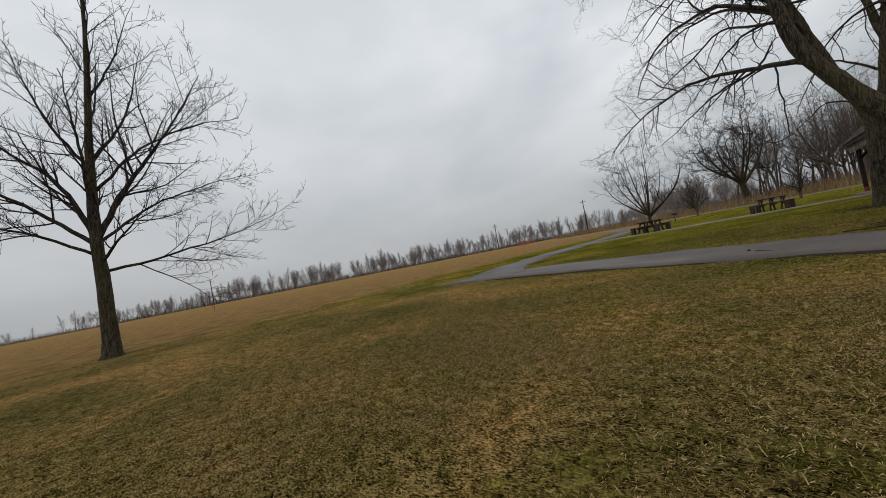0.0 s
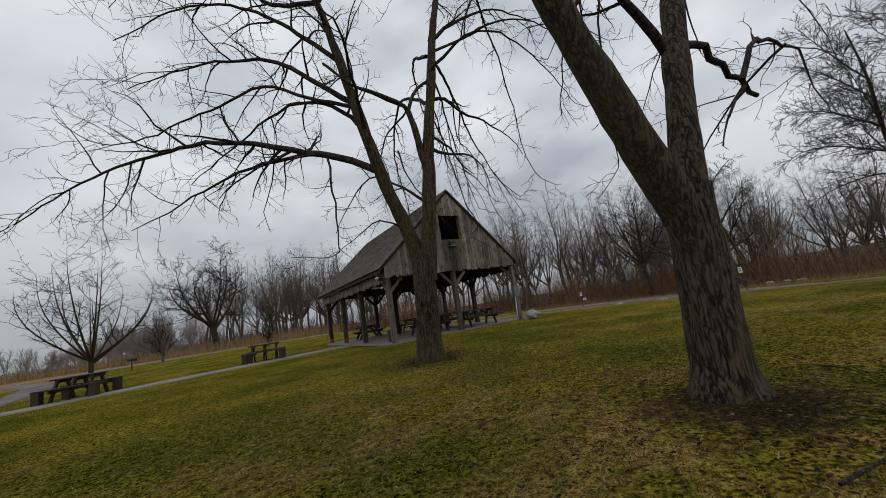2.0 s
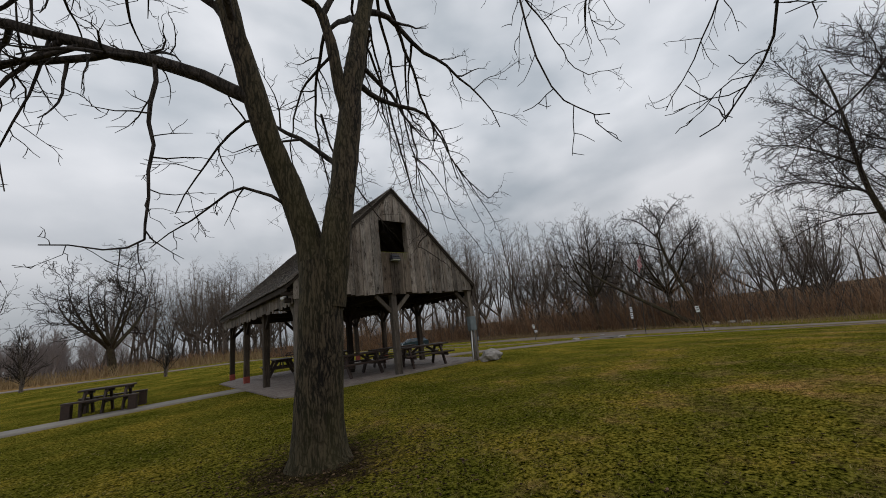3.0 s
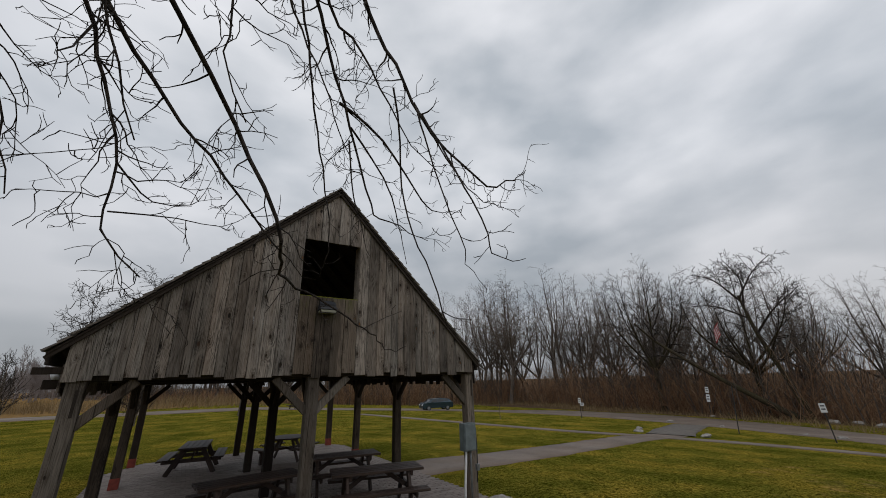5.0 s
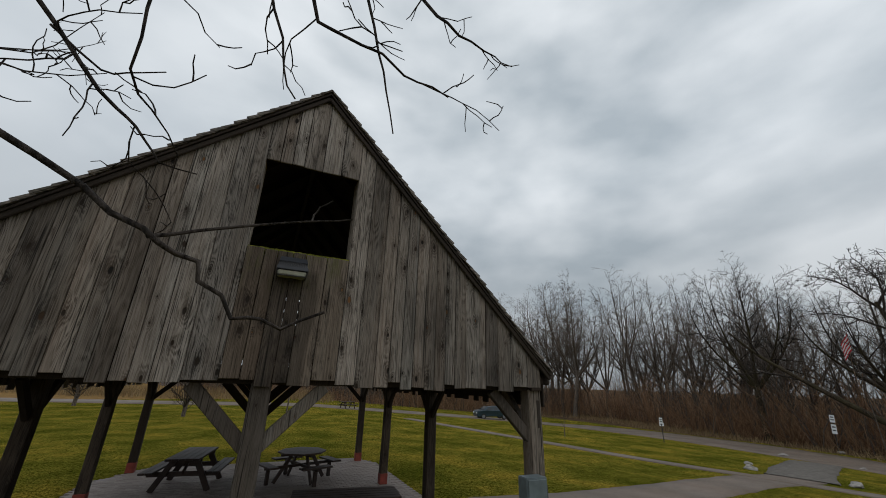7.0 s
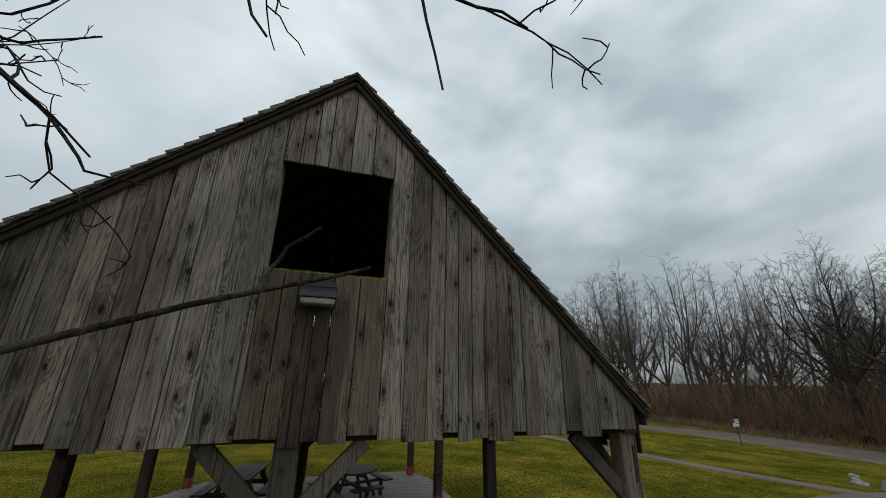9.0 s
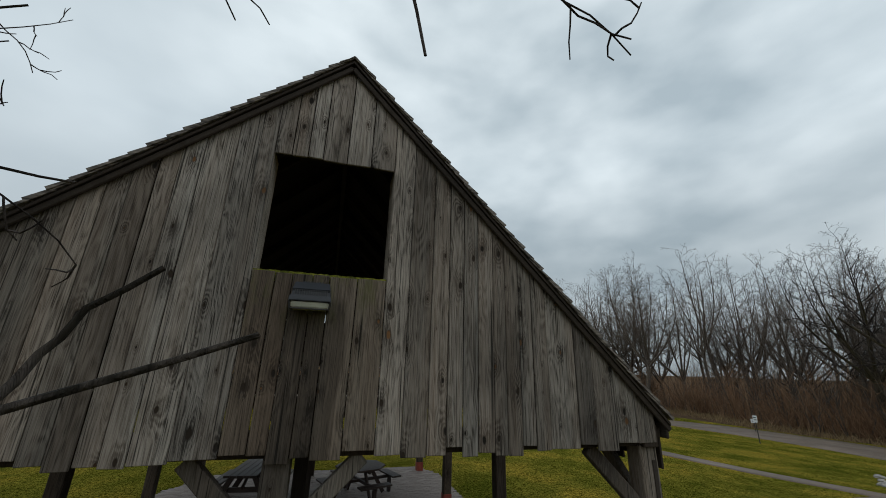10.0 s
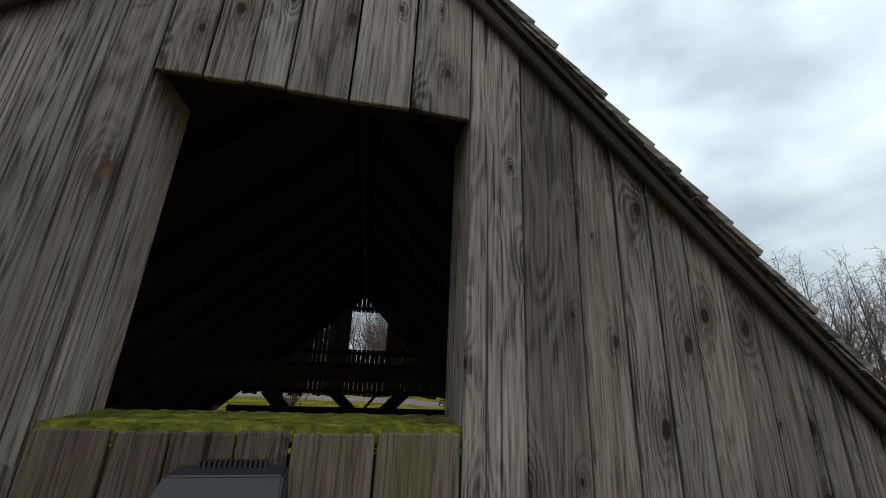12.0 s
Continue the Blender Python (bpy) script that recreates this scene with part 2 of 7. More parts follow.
M_BOARD = wood("weathered_board", (0.032, 0.028, 0.024), (0.275, 0.25, 0.224), (0.20, 0.15, 0.115), knots=4.6, stained=True)
# browner, darker board wood with moss, used below the window
M_BROWNBOARD = wood("brown_board", (0.030, 0.025, 0.020), (0.25, 0.205, 0.165), (0.13, 0.092, 0.066), knots=4.6, stained=True, mossy=True)
# paler board wood, used round the window and on its jambs
M_PALEBOARD = wood("pale_board", (0.050, 0.045, 0.040), (0.47, 0.435, 0.398), (0.29, 0.23, 0.185), knots=4.6)
# dark brown, with the shade under the roof put into the colour
M_SIDEPOST = wood("shaded_side_post", (0.022, 0.017, 0.013), (0.085, 0.066, 0.05), (0.06, 0.04, 0.027), knots=2.4)
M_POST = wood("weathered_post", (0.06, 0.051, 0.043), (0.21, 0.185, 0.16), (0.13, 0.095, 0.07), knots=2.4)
# shade inside the shelter is put into this near-black brown
M_INNER = wood("shaded_inner_timber", (0.012, 0.009, 0.007), (0.042, 0.031, 0.024), (0.03, 0.02, 0.013))
M_TABLE = wood("damp_table_wood", (0.015, 0.009, 0.007), (0.062, 0.040, 0.030), (0.05, 0.026, 0.018), axis=0, rough=0.58, spec=0.35)
M_TRIM = wood("dark_trim", (0.022, 0.018, 0.015), (0.06, 0.048, 0.04), (0.04, 0.03, 0.022), axis=1)


def shingle_material():
    n = Nodes("wood_shingle", 0.8, 0.3)
    v = n.coords((1, 1, 1), world=True)
    f = n.noise(n.coords((2.0, 14.0, 14.0), world=True), 3.0, 5)
    isl = n.add("NewGeometry").outputs["Random Per Island"]
    tone = n.ramp(isl, (0.0, (0.5, 0.5, 0.52)), (1.0, (1.35, 1.3, 1.25)))
    c = n.ramp(f, (0.36, (0.04, 0.036, 0.034)), (0.66, (0.20, 0.18, 0.16)))
    moss = n.ramp(n.noise(v, 1.7, 5), (0.58, (0, 0, 0)), (0.7, (0.5, 0.5, 0.5)))
    c = n.mix(moss, n.mix(1.0, c, tone, "MULTIPLY"), (0.05, 0.055, 0.03))
    return n.done(c, f, 0.4, 0.01)


M_SHINGLE = shingle_material()


def bark_material(name, dark, light, scale=1.0, green=0.25, plates=False):
    n = Nodes(name, 0.9, 0.25)
    v = n.coords((1, 1, 0.16), shift=True)
    ridge = n.noise(v, 19 * scale, 5, 0.6, 1.2)
    if plates:
        bend = n.add("TexNoise", Scale=5.0, Detail=3.0)
        n.link(n.coords(shift=True), bend.inputs["Vector"])
        net = n.add("TexVoronoi", Scale=27.0, Randomness=1.0)
        net.feature = "DISTANCE_TO_EDGE"
        n.link(n.mix(0.09, n.coords((1, 1, 0.11), shift=True), bend.outputs["Color"], "ADD"), net.inputs["Vector"])
        fine = n.noise(n.coords((1, 1, 0.3), shift=True), 60, 4, 0.7)
        plate = n.math("MULTIPLY_ADD", n.math("MINIMUM", net.outputs["Distance"], 0.35), 0.5, n.math("MULTIPLY_ADD", fine, 0.25, 0.0))
        ridge = n.math("MULTIPLY_ADD", ridge, 0.6, plate)
    big = n.noise(n.coords((1, 1, 0.5), shift=True), 1.3, 3)
    c = n.ramp(ridge, (0.42, dark), (0.57, light))
    c = n.mix(n.ramp(big, (0.40, (0, 0, 0)), (0.66, (green, green, green))), c, (0.06, 0.054, 0.018))
    return n.done(c, ridge, 1.0, 0.035 if plates else 0.05)


M_BARK = bark_material("furrowed_bark", (0.007, 0.0055, 0.004), (0.085, 0.064, 0.041), green=0.4, plates=True)
M_TWIG = bark_material("twig_bark", (0.012, 0.009, 0.008), (0.062, 0.050, 0.044), green=0.1)
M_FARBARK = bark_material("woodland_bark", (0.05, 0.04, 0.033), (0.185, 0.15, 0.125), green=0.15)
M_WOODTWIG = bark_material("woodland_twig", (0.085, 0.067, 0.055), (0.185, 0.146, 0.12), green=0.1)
# distance haze is put into the bark colour: paler and greyer than near twigs
M_FARTWIG = bark_material("hazed_twig", (0.165, 0.145, 0.14), (0.27, 0.235, 0.225), green=0.03)


def plain(name, color, rough=0.6, metal=0.0, spec=0.5, vary=0.25, scale=6.0):
    n = Nodes(name, rough, spec, metal)
    f = n.noise(n.coords(), scale, 5)
    c = n.ramp(f, (0.3, tuple(a * (1 - vary) for a in color)), (0.7, tuple(min(1, a * (1 + vary)) for a in color)))
    return n.done(c, f, 0.12, 0.004)


M_STEEL = plain("galvanised_steel", (0.22, 0.23, 0.24), 0.45, 0.7)
M_DARKMETAL = plain("dark_painted_metal", (0.025, 0.024, 0.024), 0.5, 0.0)
M_BOXGREY = plain("grey_green_enamel", (0.13, 0.16, 0.17), 0.5, 0.0)
M_WHITE = plain("white_paint", (0.72, 0.73, 0.74), 0.5, 0, 0.5, 0.06)
M_BAR = plain("dark_print", (0.06, 0.06, 0.07), 0.6)
M_ROCK = plain("pale_limestone", (0.27, 0.25, 0.225), 0.85, 0, 0.3, 0.4, 9)
M_REDPAINT = plain("faded_red_paint", (0.23, 0.045, 0.03), 0.7, 0, 0.4, 0.3)
M_LAMPBODY = plain("slate_blue_enamel", (0.018, 0.020, 0.026), 0.5, 0.0, 0.5, 0.15)
M_RUBBER = plain("tyre_rubber", (0.015, 0.015, 0.015), 0.8)
M_CARPAINT = plain("dark_teal_car_paint", (0.03, 0.055, 0.075), 0.2, 0.4, 0.6, 0.05)
M_FLAGRED = plain("red_cloth", (0.45, 0.03, 0.04), 0.8)
M_FLAGWHITE = plain("white_cloth", (0.6, 0.58, 0.58), 0.8)
M_PAD = plain("worn_concrete", (0.125, 0.11, 0.094), 0.8, 0, 0.3, 0.4, 5)
M_SOIL = plain("dark_soil", (0.035, 0.026, 0.018), 0.95, 0, 0.1, 0.5, 30)
M_ORANGE = plain("orange_mesh", (0.45, 0.08, 0.04), 0.8)


def glass_material(name, color, rough=0.05):
    n = Nodes(name, rough, 0.5)
    n.b.inputs["Base Color"].default_value = (*color, 1)
    return n.m


M_CARGLASS = glass_material("car_glass", (0.02, 0.025, 0.03))
M_LENS = plain("frosted_lens", (0.42, 0.43, 0.36), 0.25, 0, 0.5, 0.12, 14)


def moss_material():
    n = Nodes("mossy_sill_wood", 0.9, 0.2)
    f = n.noise(n.coords((1, 1, 1), world=True), 16, 6, 0.7)
    g = n.noise(n.coords((1, 1, 1), world=True), 5.0, 4, 0.6)
    c = n.ramp(f, (0.36, (0.05, 0.055, 0.010)), (0.50, (0.15, 0.16, 0.016)), (0.66, (0.30, 0.30, 0.035)))
    c = n.mix(n.ramp(g, (0.52, (0, 0, 0)), (0.62, (0.8, 0.8, 0.8))), c, (0.09, 0.078, 0.05))
    return n.done(c, f, 1.0, 0.03)


M_MOSS = moss_material()


def asphalt_material(name, tint=(1.0, 1.0, 1.0)):
    n = Nodes(name, 0.6, 0.35)
    v = n.coords((1, 1, 1), world=True)
    fine, broad = n.noise(v, 90, 3, 0.7), n.noise(v, 0.45, 4)
    c = n.ramp(fine, (0.3, (0.045, 0.039, 0.035)), (0.7, (0.115, 0.10, 0.088)))
    c = n.mix(n.ramp(broad, (0.4, (0, 0, 0)), (0.65, (0.5, 0.5, 0.5))), c, (0.125, 0.105, 0.092))
    crack = n.add("TexVoronoi", Scale=0.32)
    crack.feature = "DISTANCE_TO_EDGE"
    bent = n.add("TexNoise", Scale=1.4, Detail=5.0)
    n.link(v, bent.inputs["Vector"])
    wob = n.mix(0.6, v, bent.outputs["Color"], "ADD")
    n.link(wob, crack.inputs["Vector"])
    line = n.ramp(crack.outputs["Distance"], (0.0, (0.3, 0.3, 0.3)), (0.0018, (0, 0, 0)))
    c = n.mix(line, c, (0.02, 0.018, 0.016))
    c = n.mix(n.ramp(n.noise(v, 2.6, 5, 0.65), (0.56, (0, 0, 0)), (0.74, (0.55, 0.55, 0.55))), c, (0.035, 0.030, 0.027))
    c = n.mix(n.ramp(n.noise(v, 22, 2, 0.5), (0.70, (0, 0, 0)), (0.73, (0.8, 0.8, 0.8))), c, (0.022, 0.018, 0.015))
    wet = n.ramp(n.noise(v, 0.32, 3), (0.42, (0.55, 0.55, 0.55)), (0.62, (0.8, 0.8, 0.8)))
    return n.done(n.mix(1.0, c, tint, "MULTIPLY"), fine, 0.25, 0.004, wet)


M_ASPHALT = asphalt_material("wet_asphalt", (1.02, 0.96, 0.91))
M_ROAD = asphalt_material("worn_asphalt", (1.75, 1.54, 1.34))


def concrete_material(name, a, b):
    n = Nodes(name, 0.75, 0.4)
    v = n.coords((1, 1, 1), world=True)
    f, g = n.noise(v, 40, 4, 0.7), n.noise(v, 0.7, 5)
    c = n.mix(n.ramp(g, (0.35, (0, 0, 0)), (0.7, (0.8, 0.8, 0.8))), n.ramp(f, (0.3, a), (0.7, b)), tuple(q * 0.6 for q in a))
    return n.done(c, f, 0.2, 0.004)


M_CONCRETE = concrete_material("pale_concrete", (0.18, 0.16, 0.13), (0.28, 0.248, 0.205))


def paver_material():
    n = Nodes("clay_paver", 0.7, 0.4)
    v = n.coords((1, 1, 1), world=True)
    geo = n.add("NewGeometry").outputs["Random Per Island"]
    c = n.ramp(geo, (0.0, (0.13, 0.092, 0.075)), (0.5, (0.19, 0.143, 0.12)), (1.0, (0.24, 0.195, 0.17)))
    f = n.noise(v, 30, 4)
    c = n.mix(0.4, c, n.ramp(f, (0.3, (0.10, 0.09, 0.08)), (0.7, (0.28, 0.25, 0.22))))
    return n.done(c, f, 0.3, 0.004)


M_PAVER = paver_material()


def lawn_material():
    """Winter lawn: green and straw patches, dry field beyond, bare soil at the two big trees."""
    n = Nodes("winter_lawn", 1.0, 0.0)
    v = n.coords((1, 1, 1), world=True)
    sep = n.add("SeparateXYZ")
    n.link(v, sep.inputs[0])
    x, y = sep.outputs[0], sep.outputs[1]
    big, mid, fine = n.noise(v, 0.10, 4, 0.6), n.noise(v, 1.3, 6, 0.68), n.noise(v, 30, 3, 0.62)
    tuft = n.noise(v, 11.0, 6, 0.72, 0.5)
    blade = n.noise(n.coords((1, 2.2, 1), world=True), 48, 2, 0.55, 0.8)
    leafy = n.math("MULTIPLY_ADD", fine, 0.55, n.math("MULTIPLY", tuft, 0.45))
    green = n.ramp(leafy, (0.415, (0.006, 0.007, 0.001)), (0.485, (0.105, 0.10, 0.0125)), (0.575, (0.32, 0.28, 0.042)))
    straw = n.ramp(n.math("MULTIPLY_ADD", blade, 0.6, n.math("MULTIPLY", tuft, 0.4)), (0.425, (0.011, 0.007, 0.003)), (0.49, (0.175, 0.118, 0.039)), (0.59, (0.56, 0.39, 0.16)))
    near = n.math("MULTIPLY_ADD", y, -0.017, -0.07)
    patch = n.math("ADD", n.math("MULTIPLY_ADD", mid, 0.75, n.math("MULTIPLY", big, 0.45)), near)
    lawn = n.mix(n.ramp(patch, (0.67, (0, 0, 0)), (0.83, (0.9, 0.9, 0.9))), green, straw)
    worn = n.noise(v, 0.42, 5, 0.62)
    lawn = n.mix(1.0, lawn, n.ramp(worn, (0.36, (0.58, 0.68, 0.58)), (0.50, (1.05, 1.05, 1.02)), (0.63, (1.7, 1.42, 1.42))), "MULTIPLY")
    edge = n.math("ADD", n.math("MULTIPLY", n.noise(v, 0.3, 4), 7.0), n.math("MULTIPLY", n.noise(v, 2.2, 4), 1.6))
    west = n.math("SUBTRACT", -16.4, n.math("ADD", x, edge))
    north = n.math("SUBTRACT", n.math("SUBTRACT", y, edge), n.math("MULTIPLY_ADD", x, 0.4, 56.0))
    far = n.math("MAXIMUM", west, north)
    field = n.ramp(n.noise(n.coords((1, 1, 1), world=True), 1.2, 6, 0.7), (0.3, (0.17, 0.10, 0.04)), (0.55, (0.32, 0.20, 0.082)), (0.75, (0.44, 0.30, 0.145)))
    lawn = n.mix(n.ramp(n.math("MULTIPLY_ADD", far, 0.25, 0.5), (0.35, (0, 0, 0)), (0.7, (1, 1, 1))), lawn, field)
    wood_edge = n.math("SUBTRACT", n.math("ADD", x, n.math("MULTIPLY", n.noise(v, 0.4, 4), 3.0)), n.math("MULTIPLY_ADD", n.math("ABSOLUTE", n.math("SUBTRACT", y, 18.0)), -0.07, 47.5))
    litter = n.ramp(n.noise(v, 3.0, 6, 0.7), (0.3, (0.05, 0.032, 0.02)), (0.7, (0.15, 0.10, 0.065)))
    lawn = n.mix(n.ramp(n.math("MULTIPLY_ADD", wood_edge, 0.4, 0.5), (0.3, (0, 0, 0)), (0.7, (1, 1, 1))), lawn, litter)
    for cx, cy, r in ((-4.3, -6.1, 1.15), (-4.9, -12.3, 1.0)):
        dx, dy = n.math("SUBTRACT", x, cx), n.math("SUBTRACT", y, cy)
        d = n.math("SQRT", n.math("ADD", n.math("MULTIPLY", dx, dx), n.math("MULTIPLY", dy, dy)))
        d = n.math("MULTIPLY_ADD", n.noise(v, 1.8, 4), 1.2, n.math("MULTIPLY_ADD", n.noise(v, 9.0, 3, 0.6), 1.6, n.math("SUBTRACT", d, 0.6)))
        soil = n.ramp(fine, (0.36, (0.012, 0.009, 0.006)), (0.66, (0.075, 0.052, 0.034)))
        lawn = n.mix(n.ramp(n.math("DIVIDE", d, r + 0.75), (0.66, (0.9, 0.9, 0.9)), (0.95, (0, 0, 0))), lawn, soil)
    h = n.math("ADD", n.math("MULTIPLY", fine, 0.6), n.math("MULTIPLY", tuft, 1.6))
    return n.done(lawn, h, 1.0, 0.08)


M_LAWN = lawn_material()


def blade_material(name, lo, mid, hi, bend=0.55):
    n = Nodes(name, 0.95, 0.03)
    r = n.add("NewGeometry").outputs["Random Per Island"]
    return n.done(n.ramp(r, (0.0, lo), (bend, mid), (1.0, hi)))


M_BLADE = blade_material("grass_blade", (0.035, 0.04, 0.006), (0.155, 0.142, 0.02), (0.46, 0.36, 0.15), 0.7)
M_STRAW = blade_material("straw_blade", (0.025, 0.016, 0.006), (0.27, 0.18, 0.07), (0.68, 0.50, 0.26), 0.55)
M_LEAF = blade_material("dead_leaf", (0.014, 0.009, 0.006), (0.04, 0.025, 0.015), (0.16, 0.105, 0.062), 0.7)
M_BRUSH = blade_material("brown_brush", (0.13, 0.07, 0.041), (0.29, 0.17, 0.10), (0.43, 0.29, 0.178))
M_REED = blade_material("dry_reed", (0.16, 0.11, 0.055), (0.26, 0.18, 0.09), (0.36, 0.27, 0.15))


# ---- ground, paths, road ----
def build_ground():
    def axis(lo, hi, fine0, fine1, step):
        out, s = [], step
        p = fine0
        while p > lo:
            s *= 1.35
            p -= s
            out.append(max(p, lo))
        out = out[::-1]
        out += list(np.arange(fine0, fine1 + 0.01, step))
        p, s = fine1, step
        while p < hi:
            s *= 1.35
            p += s
            out.append(min(p, hi))
        return out

    xs, ys = axis(-2500, 2500, -30, 60, 1.0), axis(-2500, 2500, -32, 60, 1.0)
    verts = [(x, y, terrain(x, y)) for y in ys for x in xs]
    w = len(xs)
    faces = [(j * w + i, j * w + i + 1, (j + 1) * w + i + 1, (j + 1) * w + i) for j in range(len(ys) - 1) for i in range(w - 1)]
    ob = part("ground", raw_mesh("ground", verts, faces, True), M_LAWN)
    tagged(ob, "winter lawn of green and straw-coloured grass with dry field beyond", "ground", kind="structure")


def smooth_line(pts, step=0.5):
    """Points along a Catmull-Rom curve through pts."""
    P = [Vector(p) for p in pts]
    P = [P[0] * 2 - P[1]] + P + [P[-1] * 2 - P[-2]]
    out = []
    for a, b, c, d in zip(P, P[1:], P[2:], P[3:]):
        n = max(2, int((c - b).length / step))
        for i in range(n):
            t = i / n
            out.append(0.5 * (2 * b + (c - a) * t + (2 * a - 5 * b + 4 * c - d) * t * t + (3 * b - a - 3 * c + d) * t ** 3))
    out.append(P[-2])
    return out


def strip(name, line, width, material, label, category, lift=0.02, ragged=0.06, depth=0.12, seed=1, grow=None):
    """A paved strip along a line, its edges uneven, its sides going down into the ground."""
    rng = random.Random(seed)
    pts = smooth_line([(*p, 0) for p in line], 0.35)
    verts, faces = [], []
    wob = [[0.0, 0.0], [0.0, 0.0]]
    for i, p in enumerate(pts):
        d = (pts[min(i + 1, len(pts) - 1)] - pts[max(i - 1, 0)]).normalized()
        s = Vector((d.y, -d.x, 0))
        hw = width / 2 * (grow(i / len(pts)) if grow else 1)
        for k, sign in enumerate((-1, 1)):
            wob[k][0] = wob[k][0] * 0.7 + rng.gauss(0, ragged) * 0.5
        for off in (-hw + wob[0][0], -hw * 0.5, 0, hw * 0.5, hw + wob[1][0]):
            q = p + s * off
            verts.append((q.x, q.y, terrain(q.x, q.y) + lift + (0.006 if abs(off) < hw * 0.6 else 0)))
        for off in (-hw + wob[0][0] - 0.02, hw + wob[1][0] + 0.02):
            q = p + s * off
            verts.append((q.x, q.y, terrain(q.x, q.y) + lift - depth))
    for i in range(len(pts) - 1):
        a, b = i * 7, i * 7 + 7
        for k in range(4):
            faces.append((a + k, a + k + 1, b + k + 1, b + k))
        faces.append((a + 5, a, b, b + 5))
        faces.append((a + 4, a + 6, b + 6, b + 4))
    ob = part(name, raw_mesh(name, verts, faces, True), material)
    return tagged(ob, label, category, kind="structure")


PATH_MAIN = [(-15.2, -11.9), (-12.6, -12.25), (-9.3, -13.2), (-7.0, -14.2), (-5.4, -15.0), (-2.2, -17.2), (2.5, -21.5), (8, -28)]
PATH_BRANCH = [(-13.6, -12.4), (-14.8, -10.2), (-15.35, -8.0), (-15.75, -5.0), (-16.0, -2.0), (-16.2, 2.0), (-16.6, 8.0), (-17.6, 17.0), (-21.0, 30.0), (-28, 46)]
PATH_WALK = [(-16.2, 2.6), (-12.6, 3.2), (-8.6, 4.0), (-5.2, 4.6), (-2.7, 4.9)]
PATH_EAST = [(4.7, 4.1), (8.0, 4.3), (14.0, 5.3), (19.0, 6.3), (24.8, 6.9)]
PATH_SIDE = [(14.0, 32.0), (17.8, 19.0), (20.0, 11.5), (22.3, 6.9), (24.3, 1.2), (24.7, -5.0), (23.5, -16.0), (20, -30)]
PATH_ROAD = [(24, -24), (30.5, -10), (36.2, 0.5), (40.0, 9.5), (41.6, 19), (40.5, 29), (35.5, 37.5), (27, 41.5), (14, 44), (0, 46.5), (-16, 50), (-40, 56)]

build_ground()
strip("path_edge", PATH_MAIN, 2.27, M_SOIL, "strip of bare dark soil along the asphalt edge", "soil", 0.008, 0.09, seed=12)
strip("path", PATH_MAIN, 2.2, M_ASPHALT, "damp grey asphalt footpath crossing the lawn", "path", 0.02, 0.09, seed=3)
strip("path", PATH_BRANCH, 1.9, M_ASPHALT, "asphalt branch path running off past the dry field", "path", 0.026, 0.08, seed=4)
strip("path", PATH_WALK, 1.25, M_CONCRETE, "narrow pale concrete walk to the shelter", "path", 0.034, 0.02, seed=5)
strip("path", PATH_EAST, 2.0, M_ROAD, "asphalt footpath from the shelter to the road", "path", 0.022, 0.05, seed=6)
strip("path", PATH_SIDE, 1.3, M_ROAD, "narrow asphalt walk beside the road", "path", 0.028, 0.04, seed=7)
strip("road", PATH_ROAD, 6.4, M_ROAD, "grey asphalt park road in front of the woods", "road", 0.024, 0.12, seed=8)
strip("crossing_pad", [(24.4, 6.7), (29.0, 8.6), (36.5, 11.2)], 2.6, M_PAD, "pale concrete ramp joining path and road", "path", 0.05, 0.05, seed=9)


# ---- the shelter ----
RIDGE_X, RIDGE_Z = 0.84, 6.41
HALF, EAVE = {-1: 3.69, 1: 3.43}, {-1: 3.03, 1: 2.91}
ROOF_Y0, ROOF_Y1 = -0.11, 10.86
SLOPE = {s: (RIDGE_Z - EAVE[s]) / HALF[s] for s in (-1, 1)}
POST_X = (-2.5, 0.63, 4.07)
POST_Y = (0.13, 3.75, 7.05, 10.45)
SKEW = 0.014  # the frame runs slightly askew to the gable
END_Y = 10.63  # outer face of the far gable
SLAB_Z = 0.05
PLATE_Z = 2.58
WIN = (0.235, 1.35, 4.05, 5.17)


def roof_z(x):
    return RIDGE_Z - SLOPE[-1 if x < RIDGE_X else 1] * abs(x - RIDGE_X)


